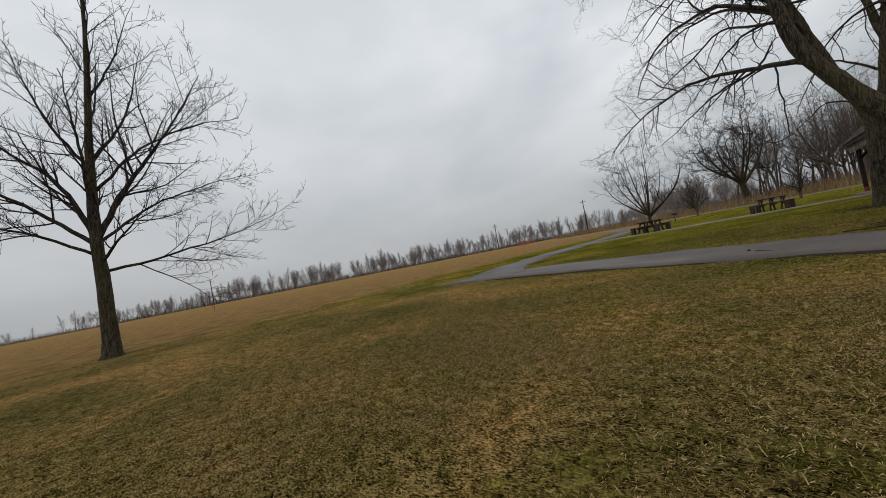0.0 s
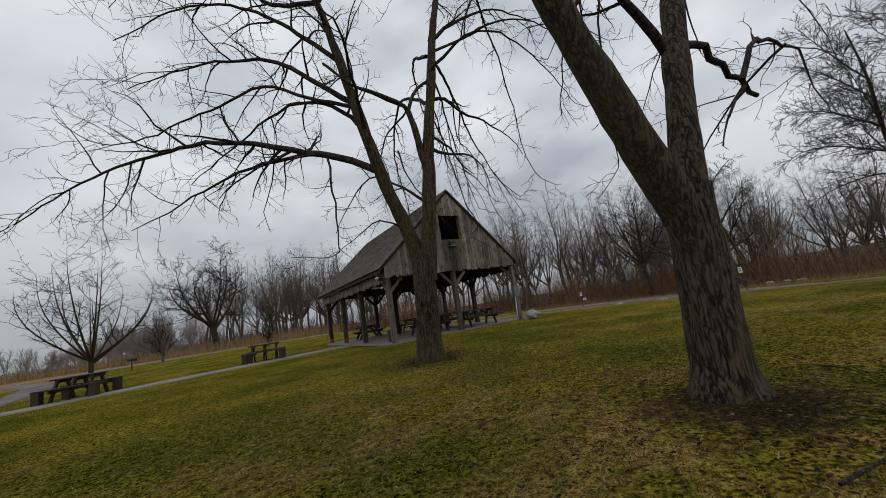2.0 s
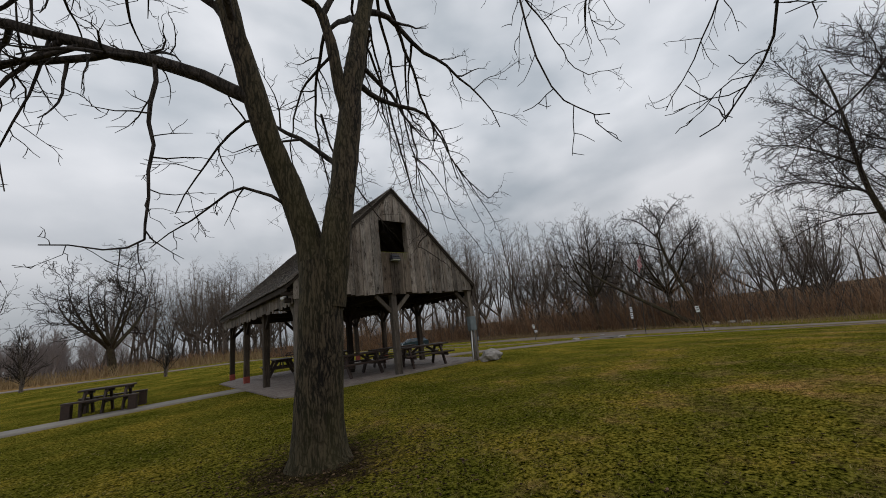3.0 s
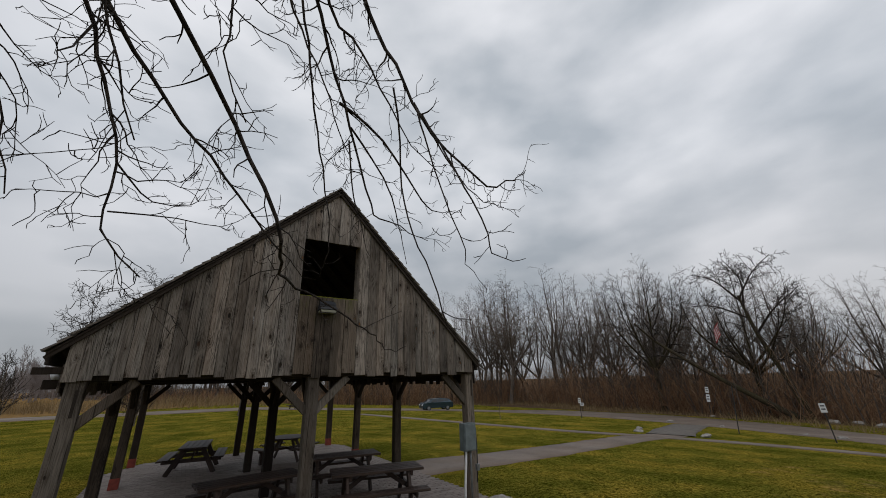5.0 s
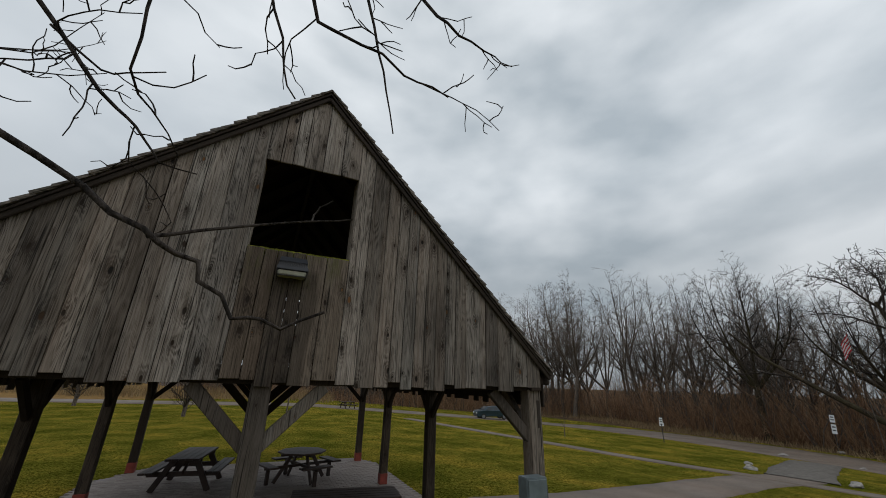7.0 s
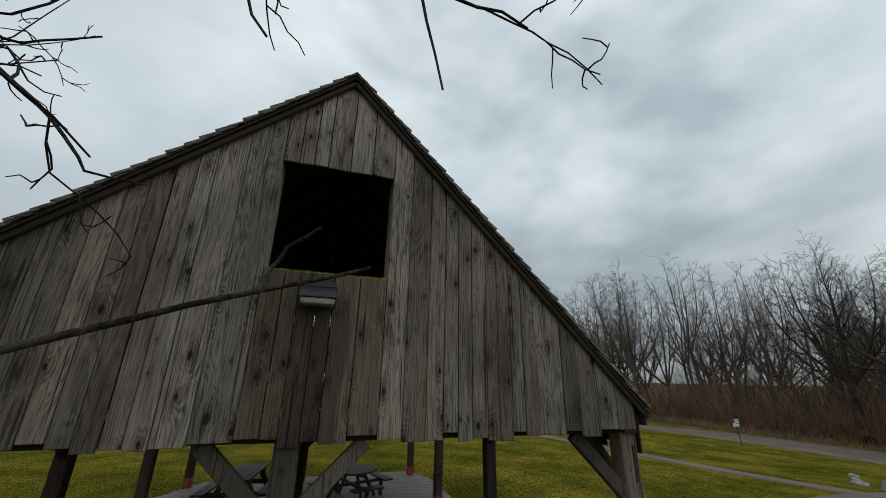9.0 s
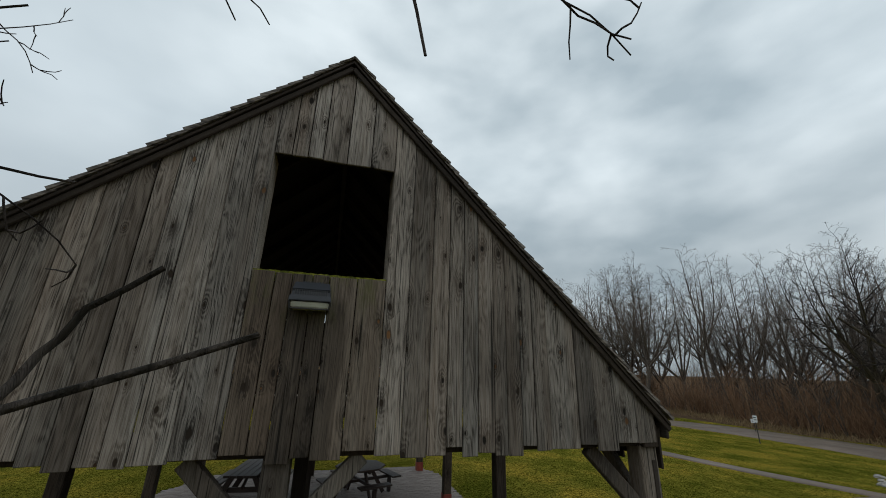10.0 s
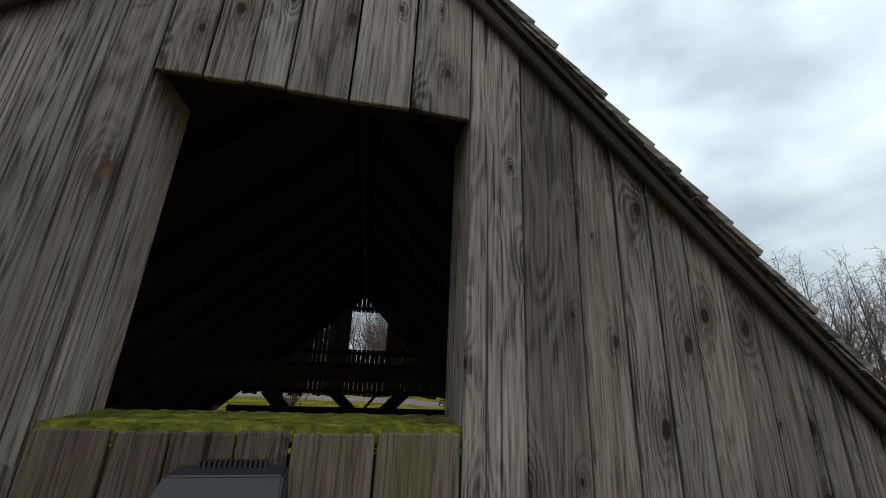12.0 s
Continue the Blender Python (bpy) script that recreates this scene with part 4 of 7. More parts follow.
# ---- furniture ----
def picnic_table(label, m, length=1.86, frames=(-0.62, 0.62), panels=False, group="picnic tables"):
    """A-frame picnic table along its x, with two benches; panels: solid ends under the benches."""
    ob = thing("picnic_table", label, "picnic table", group)
    rng = random.Random(61)
    L = length / 2
    T = L * 0.74 if panels else L
    for i in range(5):
        y = -0.30 + i * 0.15
        bm = bmesh.new()
        box(bm, -T + rng.uniform(-0.01, 0.01), T + rng.uniform(-0.01, 0.01), y - 0.071, y + 0.071, 0.70, 0.75)
        part("tabletop_plank", bevelled(bm, 0.007), M_TABLE, ob)
    for s in (-1, 1):
        for k in (0, 1):
            y = s * (0.64 + k * 0.145)
            bm = bmesh.new()
            box(bm, -L, L, y - 0.069, y + 0.069, 0.42, 0.468)
            part("bench_plank", bevelled(bm, 0.007), M_TABLE, ob)
        for x in (-L + 0.12, L - 0.12) if panels else ():
            bm = bmesh.new()
            box(bm, x - 0.10, x + 0.10, s * 0.72 - 0.13, s * 0.72 + 0.13, 0.0, 0.42)
            part("bench_end", bevelled(bm, 0.01), M_TABLE, ob)
    for x in frames:
        for s in (-1, 1):
            bm = bmesh.new()
            beam(bm, (x, s * 0.62, 0.0), (x, s * 0.24, 0.70), 0.06, 0.13, up=(0, 1, 0))
            part("leg", bevelled(bm, 0.006), M_TABLE, ob)
        bm = bmesh.new()
        beam(bm, (x + 0.055, -0.78, 0.37), (x + 0.055, 0.78, 0.37), 0.05, 0.11)
        part("bench_bearer", bevelled(bm, 0.006), M_TABLE, ob)
        bm = bmesh.new()
        beam(bm, (x + 0.055, -0.36, 0.655), (x + 0.055, 0.36, 0.655), 0.05, 0.09)
        part("top_bearer", bevelled(bm, 0.006), M_TABLE, ob)
        if len(frames) == 2:
            bm = bmesh.new()
            beam(bm, (x - 0.01 * x, 0, 0.40), (x * 0.25, 0, 0.69), 0.05, 0.085)
            part("brace", bevelled(bm, 0.006), M_TABLE, ob)
    ob.matrix_world = m
    return ob


table = picnic_table("dark-stained wooden picnic table with wet top on the shelter floor", pose(-0.65, 8.4, SLAB_Z, 0, 0, 82))
copy_thing(table, pose(2.35, 3.3, SLAB_Z, 0, 0, -8))
copy_thing(table, pose(2.4, 1.2, SLAB_Z, 0, 0, -14))
copy_thing(table, pose(0.1, 2.0, SLAB_Z, 0, 0, 6))
far_table = copy_thing(table, pose(10.4, 43.0, -0.25, 0, 0, 20))
tagged(far_table, "dark wooden picnic table far across the lawn")
lawn_table = picnic_table("heavy dark brown picnic table beside the concrete walk", pose(-6.6, 5.6, 0.0, 0, 0, -10), 1.72, (-0.48, 0.0, 0.48), True)
copy_thing(lawn_table, pose(-12.5, 4.3, 0.0, 0, 0, -14))


def octagon_table(m):
    ob = thing("octagonal_picnic_table", "octagonal wooden picnic table with four attached benches", "picnic table", "picnic tables")
    bm = bmesh.new()
    for z0, z1 in ((0.70, 0.742),):
        lo = [bm.verts.new((0.66 * math.cos(radians(22.5 + 45 * k)), 0.66 * math.sin(radians(22.5 + 45 * k)), z0)) for k in range(8)]
        hi = [bm.verts.new((v.co.x, v.co.y, z1)) for v in lo]
        bm.faces.new(lo[::-1])
        bm.faces.new(hi)
        for i in range(8):
            j = (i + 1) % 8
            bm.faces.new((lo[i], lo[j], hi[j], hi[i]))
    part("tabletop", bevelled(bm, 0.006), M_TABLE, ob)
    for k in range(4):
        r = Matrix.Rotation(radians(90 * k), 4, "Z")
        for name, a in (("bench", (-0.42, 0.42, 0.78, 1.04, 0.42, 0.462)), ("rail", (-0.03, 0.03, 0.0, 1.0, 0.35, 0.42)), ("leg", (-0.045, 0.045, 0.86, 0.94, 0.0, 0.36)), ("top_bearer", (-0.03, 0.03, 0.02, 0.6, 0.64, 0.70))):
            bm = bmesh.new()
            box(bm, *a, m=r)
            part(name, bevelled(bm, 0.005), M_TABLE, ob)
        bm = bmesh.new()
        beam(bm, r @ Vector((0, 0.30, 0.66)), r @ Vector((0, 0.72, 0.02)), 0.05, 0.09)
        part("leg", bevelled(bm, 0.005), M_TABLE, ob)
    ob.matrix_world = m


octagon_table(pose(2.05, 8.1, SLAB_Z, 0, 0, 20))


def litter_bin():
    ob = thing("litter_bin", "small dark litter bin at the edge of the shelter floor", "bin", at=pose(-2.15, 1.25, SLAB_Z))
    bm = bmesh.new()
    tube(bm, [(0, 0, 0), (0, 0, 0.25), (0, 0, 0.48)], [0.13, 0.15, 0.16], 14, caps=False)
    part("drum", bm, M_DARKMETAL, ob)
    bm = bmesh.new()
    tube(bm, [(0, 0, 0.47), (0, 0, 0.5)], [0.17, 0.165], 14)
    part("rim", bm, M_DARKMETAL, ob)


litter_bin()


def rock(name, m, size, seed, label):
    rng = random.Random(seed)
    bm = bmesh.new()
    bmesh.ops.create_icosphere(bm, subdivisions=3, radius=1)
    off = Vector((rng.uniform(0, 50), rng.uniform(0, 50), 0))
    for v in bm.verts:
        k = 1 + 0.38 * noise.noise(v.co * 1.3 + off) + 0.12 * noise.noise(v.co * 4 + off)
        v.co = Vector((v.co.x * size[0], v.co.y * size[1], max(v.co.z, -0.4) * size[2])) * k
    ob = part(name, bm, M_ROCK)
    ob.matrix_world = m
    return tagged(ob, label, "rock", "rocks")


rock("rock", pose(4.05, -0.75, 0.13, 0, 0, 20), (0.52, 0.36, 0.26), 3, "pale flat boulder in the grass by the corner post")
rng = random.Random(71)
for x, y, s in ((24.9, 9.0, 0.5), (26.2, 9.8, 0.38), (27.6, 10.6, 0.45), (25.6, 5.2, 0.5), (27.0, 5.7, 0.35), (37.6, 9.2, 0.4), (38.9, 14.2, 0.55), (33.8, 1.0, 0.5), (34.9, 3.0, 0.35), (46.2, 13.5, 0.5), (46.0, 4.0, 0.9), (46.8, 2.6, 0.7), (45.2, 1.0, 0.8)):
    rock("rock", pose(x, y, terrain(x, y) + s * 0.08, 0, 0, rng.uniform(0, 360)), (s * 0.6, s * 0.42, s * 0.26), int(x * 7 + y), "pale limestone rock beside the road")


# ---- road furniture ----
def post_sign(x, y, h, lean, label, panels, face=90, panel_w=0.34, dark_post=True):
    ob = thing("sign", label, "sign")
    bm = bmesh.new()
    box(bm, -0.03, 0.03, -0.025, 0.025, 0, h)
    part("post", bevelled(bm, 0.006), M_DARKMETAL if dark_post else M_STEEL, ob)
    for z, ph in panels:
        bm = bmesh.new()
        box(bm, -panel_w / 2, panel_w / 2, -0.04, -0.027, z, z + ph)
        panel = part("panel", bevelled(bm, 0.004), M_WHITE, ob, "white sign panel")
        for i in range(2):
            bm = bmesh.new()
            zz = z + ph * (0.3 + 0.35 * i)
            box(bm, -panel_w * 0.33, panel_w * 0.33, -0.046, -0.0415, zz, zz + ph * 0.14)
            part("print_bar", bm, M_BAR, panel)
    ob.matrix_world = pose(x, y, terrain(x, y) - 0.02, 0, lean, face)
    return ob


post_sign(34.2, 20.8, 2.15, 0, "white parking sign on a dark post by the road", [(1.55, 0.5)], -60, 0.27)
post_sign(29.9, 0.4, 2.2, -3, "white sign on a dark leaning post on the verge", [(1.6, 0.5)], -75, 0.28)
post_sign(46.2, 13.6, 3.4, 4, "tall white double sign across the road", [(1.5, 0.75), (2.4, 0.6)], -75, 0.32)
post_sign(31.0, 5.5, 3.1, 5, "bare dark metal post leaning on the verge", [], -70)
post_sign(42.5, 27.0, 1.3, 0, "low white marker at the edge of the woods", [(0.85, 0.35)], -60, 0.45)


def flag_pole():
    ob = thing("flag_pole", "thin flagpole with red and white striped flag by the woods", "flag", at=pose(46.0, 10.6, -1.85))
    bm = bmesh.new()
    tube(bm, [(0, 0, 0), (0, 0, 5), (0, 0, 10.5)], [0.035, 0.03, 0.025], 8)
    part("pole", bm, M_FARBARK, ob)
    for i in range(9):
        bm = bmesh.new()
        n = 8
        a = [bm.verts.new((0.05 + 0.06 * math.sin(k * 1.1 + i * 0.2), 0.05 + k * 0.085, 9.6 - i * 0.15 - k * 0.12)) for k in range(n)]
        b = [bm.verts.new(v.co + Vector((0, 0, -0.15))) for v in a]
        for k in range(n - 1):
            bm.faces.new((a[k], a[k + 1], b[k + 1], b[k]))
        me = part("stripe", bm, M_FLAGRED if i % 2 == 0 else M_FLAGWHITE, ob)
        me.modifiers.new("thick", "SOLIDIFY").thickness = 0.01


flag_pole()


def utility_pole(x, y, h, arms):
    ob = thing("utility_pole", "dark wooden utility pole in the dry field", "pole", "utility poles", at=pose(x, y, 0))
    bm = bmesh.new()
    tube(bm, [(0, 0, 0), (0.05, 0, h * 0.5), (0.0, 0, h)], [0.22, 0.19, 0.15], 8)
    part("pole", bm, M_TWIG, ob)
    for z in arms:
        bm = bmesh.new()
        beam(bm, (-1.3, 0, z), (1.3, 0, z), 0.14, 0.16)
        part("crossarm", bm, M_TWIG, ob)


utility_pole(-64.5, 140, 14.5, (13.5,))
utility_pole(-117, 150, 14.0, (13.2, 12.2))
utility_pole(-215, 40, 13.0, (12.0, 11.0))


def car(m):
    ob = thing("car", "dark teal parked car on the park road", "car")
    prof = [(-2.2, 0.30), (-2.22, 0.75), (-2.05, 0.98), (-1.45, 1.05), (-0.75, 1.48), (0.75, 1.52), (1.55, 1.42), (2.0, 1.05), (2.18, 0.95), (2.2, 0.35)]
    bm = bmesh.new()
    sides = []
    for s in (-1, 1):
        sides.append([bm.verts.new((x, s * (0.91 if z < 1.06 else 0.91 - (z - 1.06) * 0.42), z)) for x, z in prof])
    bm.faces.new(sides[0])
    bm.faces.new(sides[1][::-1])
    for i in range(len(prof)):
        j = (i + 1) % len(prof)
        bm.faces.new((sides[0][j], sides[0][i], sides[1][i], sides[1][j]))
    body = part("body", bevelled(bm, 0.05, 2), M_CARPAINT, ob)
    for s in (-1, 1):
        for x0, x1, t0, t1 in ((-1.2, -0.12, -0.68, -0.12), (-0.02, 0.95, -0.02, 0.82), (1.05, 1.72, 0.95, 1.4)):
            bm = bmesh.new()
            vs = [bm.verts.new(p) for p in ((x0, s * 0.925, 1.05), (x1, s * 0.925, 1.05), (t1, s * 0.775, 1.42), (t0, s * 0.775, 1.42))]
            bm.faces.new(vs)
            w = part("side_window", bm, M_CARGLASS, body)
            w.modifiers.new("thick", "SOLIDIFY").thickness = 0.01
        bm = bmesh.new()
        box(bm, -2.25, -2.12, s * 0.62 - 0.16, s * 0.62 + 0.16, 0.66, 0.80)
        part("headlight", bevelled(bm, 0.02), M_WHITE, body)
        bm = bmesh.new()
        box(bm, -0.95, -0.8, s * 0.98 - 0.07, s * 0.98 + 0.07, 1.02, 1.13)
        part("mirror", bevelled(bm, 0.02), M_CARPAINT, body)
    for x0, z0, x1, z1 in ((-1.42, 1.07, -0.80, 1.46), (1.60, 1.40, 1.98, 1.08)):
        bm = bmesh.new()
        nx, nz = (z1 - z0), -(x1 - x0)
        q = math.hypot(nx, nz)
        ox, oz = (-nx / q * 0.012, -nz / q * 0.012)
        vs = [bm.verts.new(p) for p in ((x0 + ox, -0.76, z0 + oz), (x0 + ox, 0.76, z0 + oz), (x1 + ox, 0.68, z1 + oz), (x1 + ox, -0.68, z1 + oz))]
        bm.faces.new(vs)
        w = part("windscreen", bm, M_CARGLASS, body)
        w.modifiers.new("thick", "SOLIDIFY").thickness = 0.01
    for x in (-1.38, 1.36):
        for s in (-1, 1):
            wheel = new("wheel")
            wheel.parent = ob
            wheel.location = (x, s * 0.80, 0.33)
            bm = bmesh.new()
            tube(bm, [(0, -0.11, 0), (0, -0.06, 0), (0, 0.06, 0), (0, 0.11, 0)], [0.29, 0.335, 0.335, 0.29], 20)
            part("tyre", bm, M_RUBBER, wheel)
            bm = bmesh.new()
            tube(bm, [(0, -0.118, 0), (0, 0.118, 0)], [0.2, 0.2], 16)
            part("rim", bm, M_STEEL, wheel)
    ob.matrix_world = m


car(pose(28.2, 40.0, terrain(28.2, 40) + 0.03, 0, 0, -12))


def park_grill(x, y):
    """Charcoal grill on a post."""
    ob = thing("park_grill", "small rusty charcoal grill on a post in the lawn", "grill", at=pose(x, y, 0.0, 0, 0, 30))
    bm = bmesh.new()
    tube(bm, [(0, 0, -0.05), (0, 0, 0.75)], [0.05, 0.05], 10)
    part("post", bm, M_DARKMETAL, ob)
    bm = bmesh.new()
    for a in ((-0.3, 0.3, -0.22, 0.22, 0.75, 0.77), (-0.3, -0.285, -0.22, 0.22, 0.77, 1.0), (0.285, 0.3, -0.22, 0.22, 0.77, 1.0), (-0.3, 0.3, 0.205, 0.22, 0.77, 1.0)):
        box(bm, *a)
    part("firebox", bm, M_DARKMETAL, ob)
    for i in range(9):
        bm = bmesh.new()
        tube(bm, [(-0.26 + i * 0.065, -0.24, 0.95), (-0.26 + i * 0.065, 0.2, 0.95)], [0.007, 0.007], 6)
        part("grate_bar", bm, M_STEEL, ob)


park_grill(-15.0, 29.5)


def barrier_fence(x, y):
    """Sagging orange safety fence at the far side of the field."""
    ob = thing("safety_fence", "low orange plastic safety fence in the field", "fence", at=pose(x, y, 0.0, 0, 0, 25))
    for k in range(4):
        bm = bmesh.new()
        tube(bm, [(-3 + 2 * k, 0, 0), (-3 + 2 * k, 0, 1.5)], [0.04, 0.04], 8)
        part("post", bm, M_STEEL, ob)
    for k in range(7):
        bm = bmesh.new()
        z = 0.25 + 0.17 * k
        tube(bm, [(-3, 0, z), (-2, 0, z - 0.06), (-1, 0, z), (0, 0, z - 0.07), (1, 0, z), (2, 0, z - 0.05), (3, 0, z)], [0.045] * 7, 6)
        part("mesh_strand", bm, M_ORANGE, ob)


barrier_fence(-76.0, 104.0)


# ---- trees ----
class Tubes:
    """Gathers round branches into one mesh."""

    def __init__(self):
        self.v, self.f, self.n = [], [], 0

    def add(self, P, R, sides):
        P, R = np.asarray(P, float), np.asarray(R, float)
        d = np.gradient(P, axis=0)
        d /= np.linalg.norm(d, axis=1, keepdims=True) + 1e-9
        ref = np.eye(3)[np.argmin(np.abs(d.mean(0)))]
        s = np.cross(d, ref)
        s /= np.linalg.norm(s, axis=1, keepdims=True) + 1e-9
        t = np.cross(d, s)
        a = np.arange(sides) * (2 * np.pi / sides)
        ring = P[:, None] + R[:, None, None] * (np.cos(a)[None, :, None] * s[:, None] + np.sin(a)[None, :, None] * t[:, None])
        k = len(P)
        self.v.append(ring.reshape(-1, 3))
        i, j = np.meshgrid(np.arange(k - 1), np.arange(sides), indexing="ij")
        q = (j + 1) % sides
        f = np.stack([i * sides + j, i * sides + q, (i + 1) * sides + q, (i + 1) * sides + j], -1).reshape(-1, 4) + self.n
        self.f.append(f)
        self.n += k * sides

    def mesh(self, name):
        return raw_mesh(name, np.concatenate(self.v), np.concatenate(self.f), True)


def unit(v):
    return v / (np.linalg.norm(v) + 1e-9)


def branch_line(rng, p, d, length, steps, wander, lift):
    """A crooked line from p along d; lift > 0 turns it upwards, < 0 lets it hang."""
    pts, d = [np.array(p, float)], unit(np.array(d, float))
    seg = length / steps
    for _ in range(steps):
        d = unit(d + rng.normal(0, wander, 3) + np.array([0, 0, lift]))
        pts.append(pts[-1] + d * seg)
    return np.array(pts)


# a row a level: children a metre, length ratio, angle, wander, lift, sides, steps
BROAD = [(2.6, 0.50, 50, 0.18, 0.03, 5, 6), (3.6, 0.48, 48, 0.24, 0.02, 4, 5), (4.5, 0.55, 45, 0.28, 0.03, 3, 4), (0, 0, 0, 0.3, 0.02, 3, 3)]
DROOP = [(2.7, 0.46, 55, 0.17, -0.05, 5, 7), (3.6, 0.52, 52, 0.26, -0.02, 4, 5), (5.0, 0.55, 50, 0.32, 0.06, 3, 4), (0, 0, 0, 0.34, 0.08, 3, 3)]
UPRIGHT = [(4.2, 0.42, 42, 0.10, 0.08, 5, 6), (5.2, 0.45, 40, 0.16, 0.06, 3, 4), (6.0, 0.5, 38, 0.2, 0.05, 3, 3), (0, 0, 0, 0.2, 0.05, 3, 2)]
FOREST = [(3.0, 0.38, 40, 0.14, 0.10, 4, 5), (4.0, 0.5, 40, 0.2, 0.06, 3, 4), (3.2, 0.5, 38, 0.25, 0.04, 3, 3), (0, 0, 0, 0.2, 0.05, 3, 2)]
OLDTREE = [(1.5, 0.5, 52, 0.2, 0.04, 5, 6), (2.2, 0.5, 50, 0.26, 0.04, 4, 5), (2.2, 0.5, 45, 0.28, 0.03, 3, 4), (0, 0, 0, 0.3, 0.02, 3, 3)]
FAN = [(1.9, 0.30, 48, 0.14, 0.03, 4, 5), (2.5, 0.5, 46, 0.22, 0.01, 3, 4), (2.4, 0.5, 44, 0.26, 0.0, 3, 3), (0, 0, 0, 0.2, 0.05, 3, 2)]
ROUND = [(1.5, 0.42, 48, 0.16, 0.03, 5, 6), (2.4, 0.5, 46, 0.22, 0.02, 4, 5), (3.0, 0.5, 44, 0.26, 0.02, 3, 3), (0, 0, 0, 0.2, 0.05, 3, 2)]
FARWOOD = [(1.6, 0.5, 42, 0.16, 0.07, 3, 4), (1.8, 0.5, 40, 0.2, 0.05, 3, 3), (0, 0, 0, 0.2, 0.05, 3, 2), (0, 0, 0, 0.2, 0.05, 3, 2)]
THICKET = [(5.5, 0.45, 50, 0.12, 0.04, 5, 6), (6.0, 0.48, 45, 0.18, 0.03, 3, 4), (5.0, 0.5, 40, 0.2, 0.02, 3, 3), (0, 0, 0, 0.2, 0.05, 3, 2)]
HANG = [(4.4, 0.42, 55, 0.22, -0.04, 5, 6), (5.2, 0.5, 52, 0.32, 0.0, 4, 4), (5.5, 0.55, 50, 0.36, 0.06, 3, 3), (0, 0, 0, 0.34, 0.08, 3, 3)]
TWIGLET = [(4.0, 0.30, 50, 0.25, 0.03, 4, 4), (5.0, 0.5, 50, 0.3, 0.05, 3, 3), (0, 0, 0, 0.3, 0.0, 3, 2), (0, 0, 0, 0.3, 0.0, 3, 2)]
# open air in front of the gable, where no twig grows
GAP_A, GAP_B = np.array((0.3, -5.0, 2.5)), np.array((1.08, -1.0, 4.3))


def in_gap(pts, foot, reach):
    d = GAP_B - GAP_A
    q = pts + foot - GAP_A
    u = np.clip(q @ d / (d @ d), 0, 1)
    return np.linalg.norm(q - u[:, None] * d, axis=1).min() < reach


def sprout(tubes, rng, line, r0, r1, spec, level, max_level, first=0.2, cap=99.0, least=0.16, rmin=0.0048, foot=None):
    """Side branches along a line whose radius falls from r0 to r1."""
    per, ratio, angle, wander, lift, sides, steps = spec[level]
    seg = np.linalg.norm(np.diff(line, axis=0), axis=1)
    total = seg.sum()
    cum = np.concatenate([[0], np.cumsum(seg)])
    count = int(total * per * (1 - first) + rng.random())
    for k in range(count):
        u = first + (1 - first) * (k + rng.random()) / max(count, 1)
        s = min(u * total, total * 0.999)
        i = min(np.searchsorted(cum, s) - 1, len(seg) - 1)
        i = max(i, 0)
        p = line[i] + (line[i + 1] - line[i]) * ((s - cum[i]) / seg[i])
        d = unit(line[i + 1] - line[i])
        a = unit(np.cross(d, rng.normal(0, 1, 3)))
        th = radians(angle + rng.normal(0, 12))
        nd = d * math.cos(th) + a * math.sin(th)
        L = min(total * ratio * (1.15 - 0.6 * u) * rng.uniform(0.55, 1.25), cap * rng.uniform(0.6, 1.1))
        if L < least:
            if level < 1:
                continue
            L = least * rng.uniform(0.6, 1.0)
        r = max((r0 + (r1 - r0) * u) * rng.uniform(0.4, 0.62), rmin)
        ln = branch_line(rng, p, nd, L, steps, wander, lift)
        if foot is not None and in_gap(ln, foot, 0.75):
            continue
        tip = max(r * 0.22, rmin * 0.62)
        tubes.add(ln, np.linspace(r, tip, len(ln)), sides)
        if level < max_level:
            sprout(tubes, rng, ln, r, tip, spec, level + 1, max_level, 0.12, cap * 0.6, least, rmin, foot)


def curve(pts, step=0.35):
    return np.array([p[:] for p in smooth_line(pts, step)])


def trunk_mesh(lines, sides=14, seed=0):
    """Trunk and stems with flared foot and uneven girth."""
    t = Tubes()
    rng = np.random.default_rng(seed)
    for pts, r0, r1, flare in lines:
        ln = curve(pts, 0.16)
        u = np.linspace(0, 1, len(ln))
        r = r0 + (r1 - r0) * u ** 0.8
        if flare:
            h = ln[:, 2] - ln[0, 2]
            r = r * (1 + 0.5 * np.exp(-h / 0.2))
        r = r * (1 + rng.normal(0, 0.02, len(ln)))
        t.add(ln, r, sides)
    return t.mesh("trunk")


def furrow(me, depth):
    """Upright ridges and hollows of old bark."""
    for v in me.vertices:
        p, n = v.co, v.normal
        k = 0.9 * noise.noise(Vector((p.x * 4, p.y * 4, p.z * 1.2)))
        k += 0.8 * (0.3 - abs(noise.noise(Vector((p.x * 13, p.y * 13, p.z * 2.4)))))
        v.co = p + n * k * depth
    me.update()


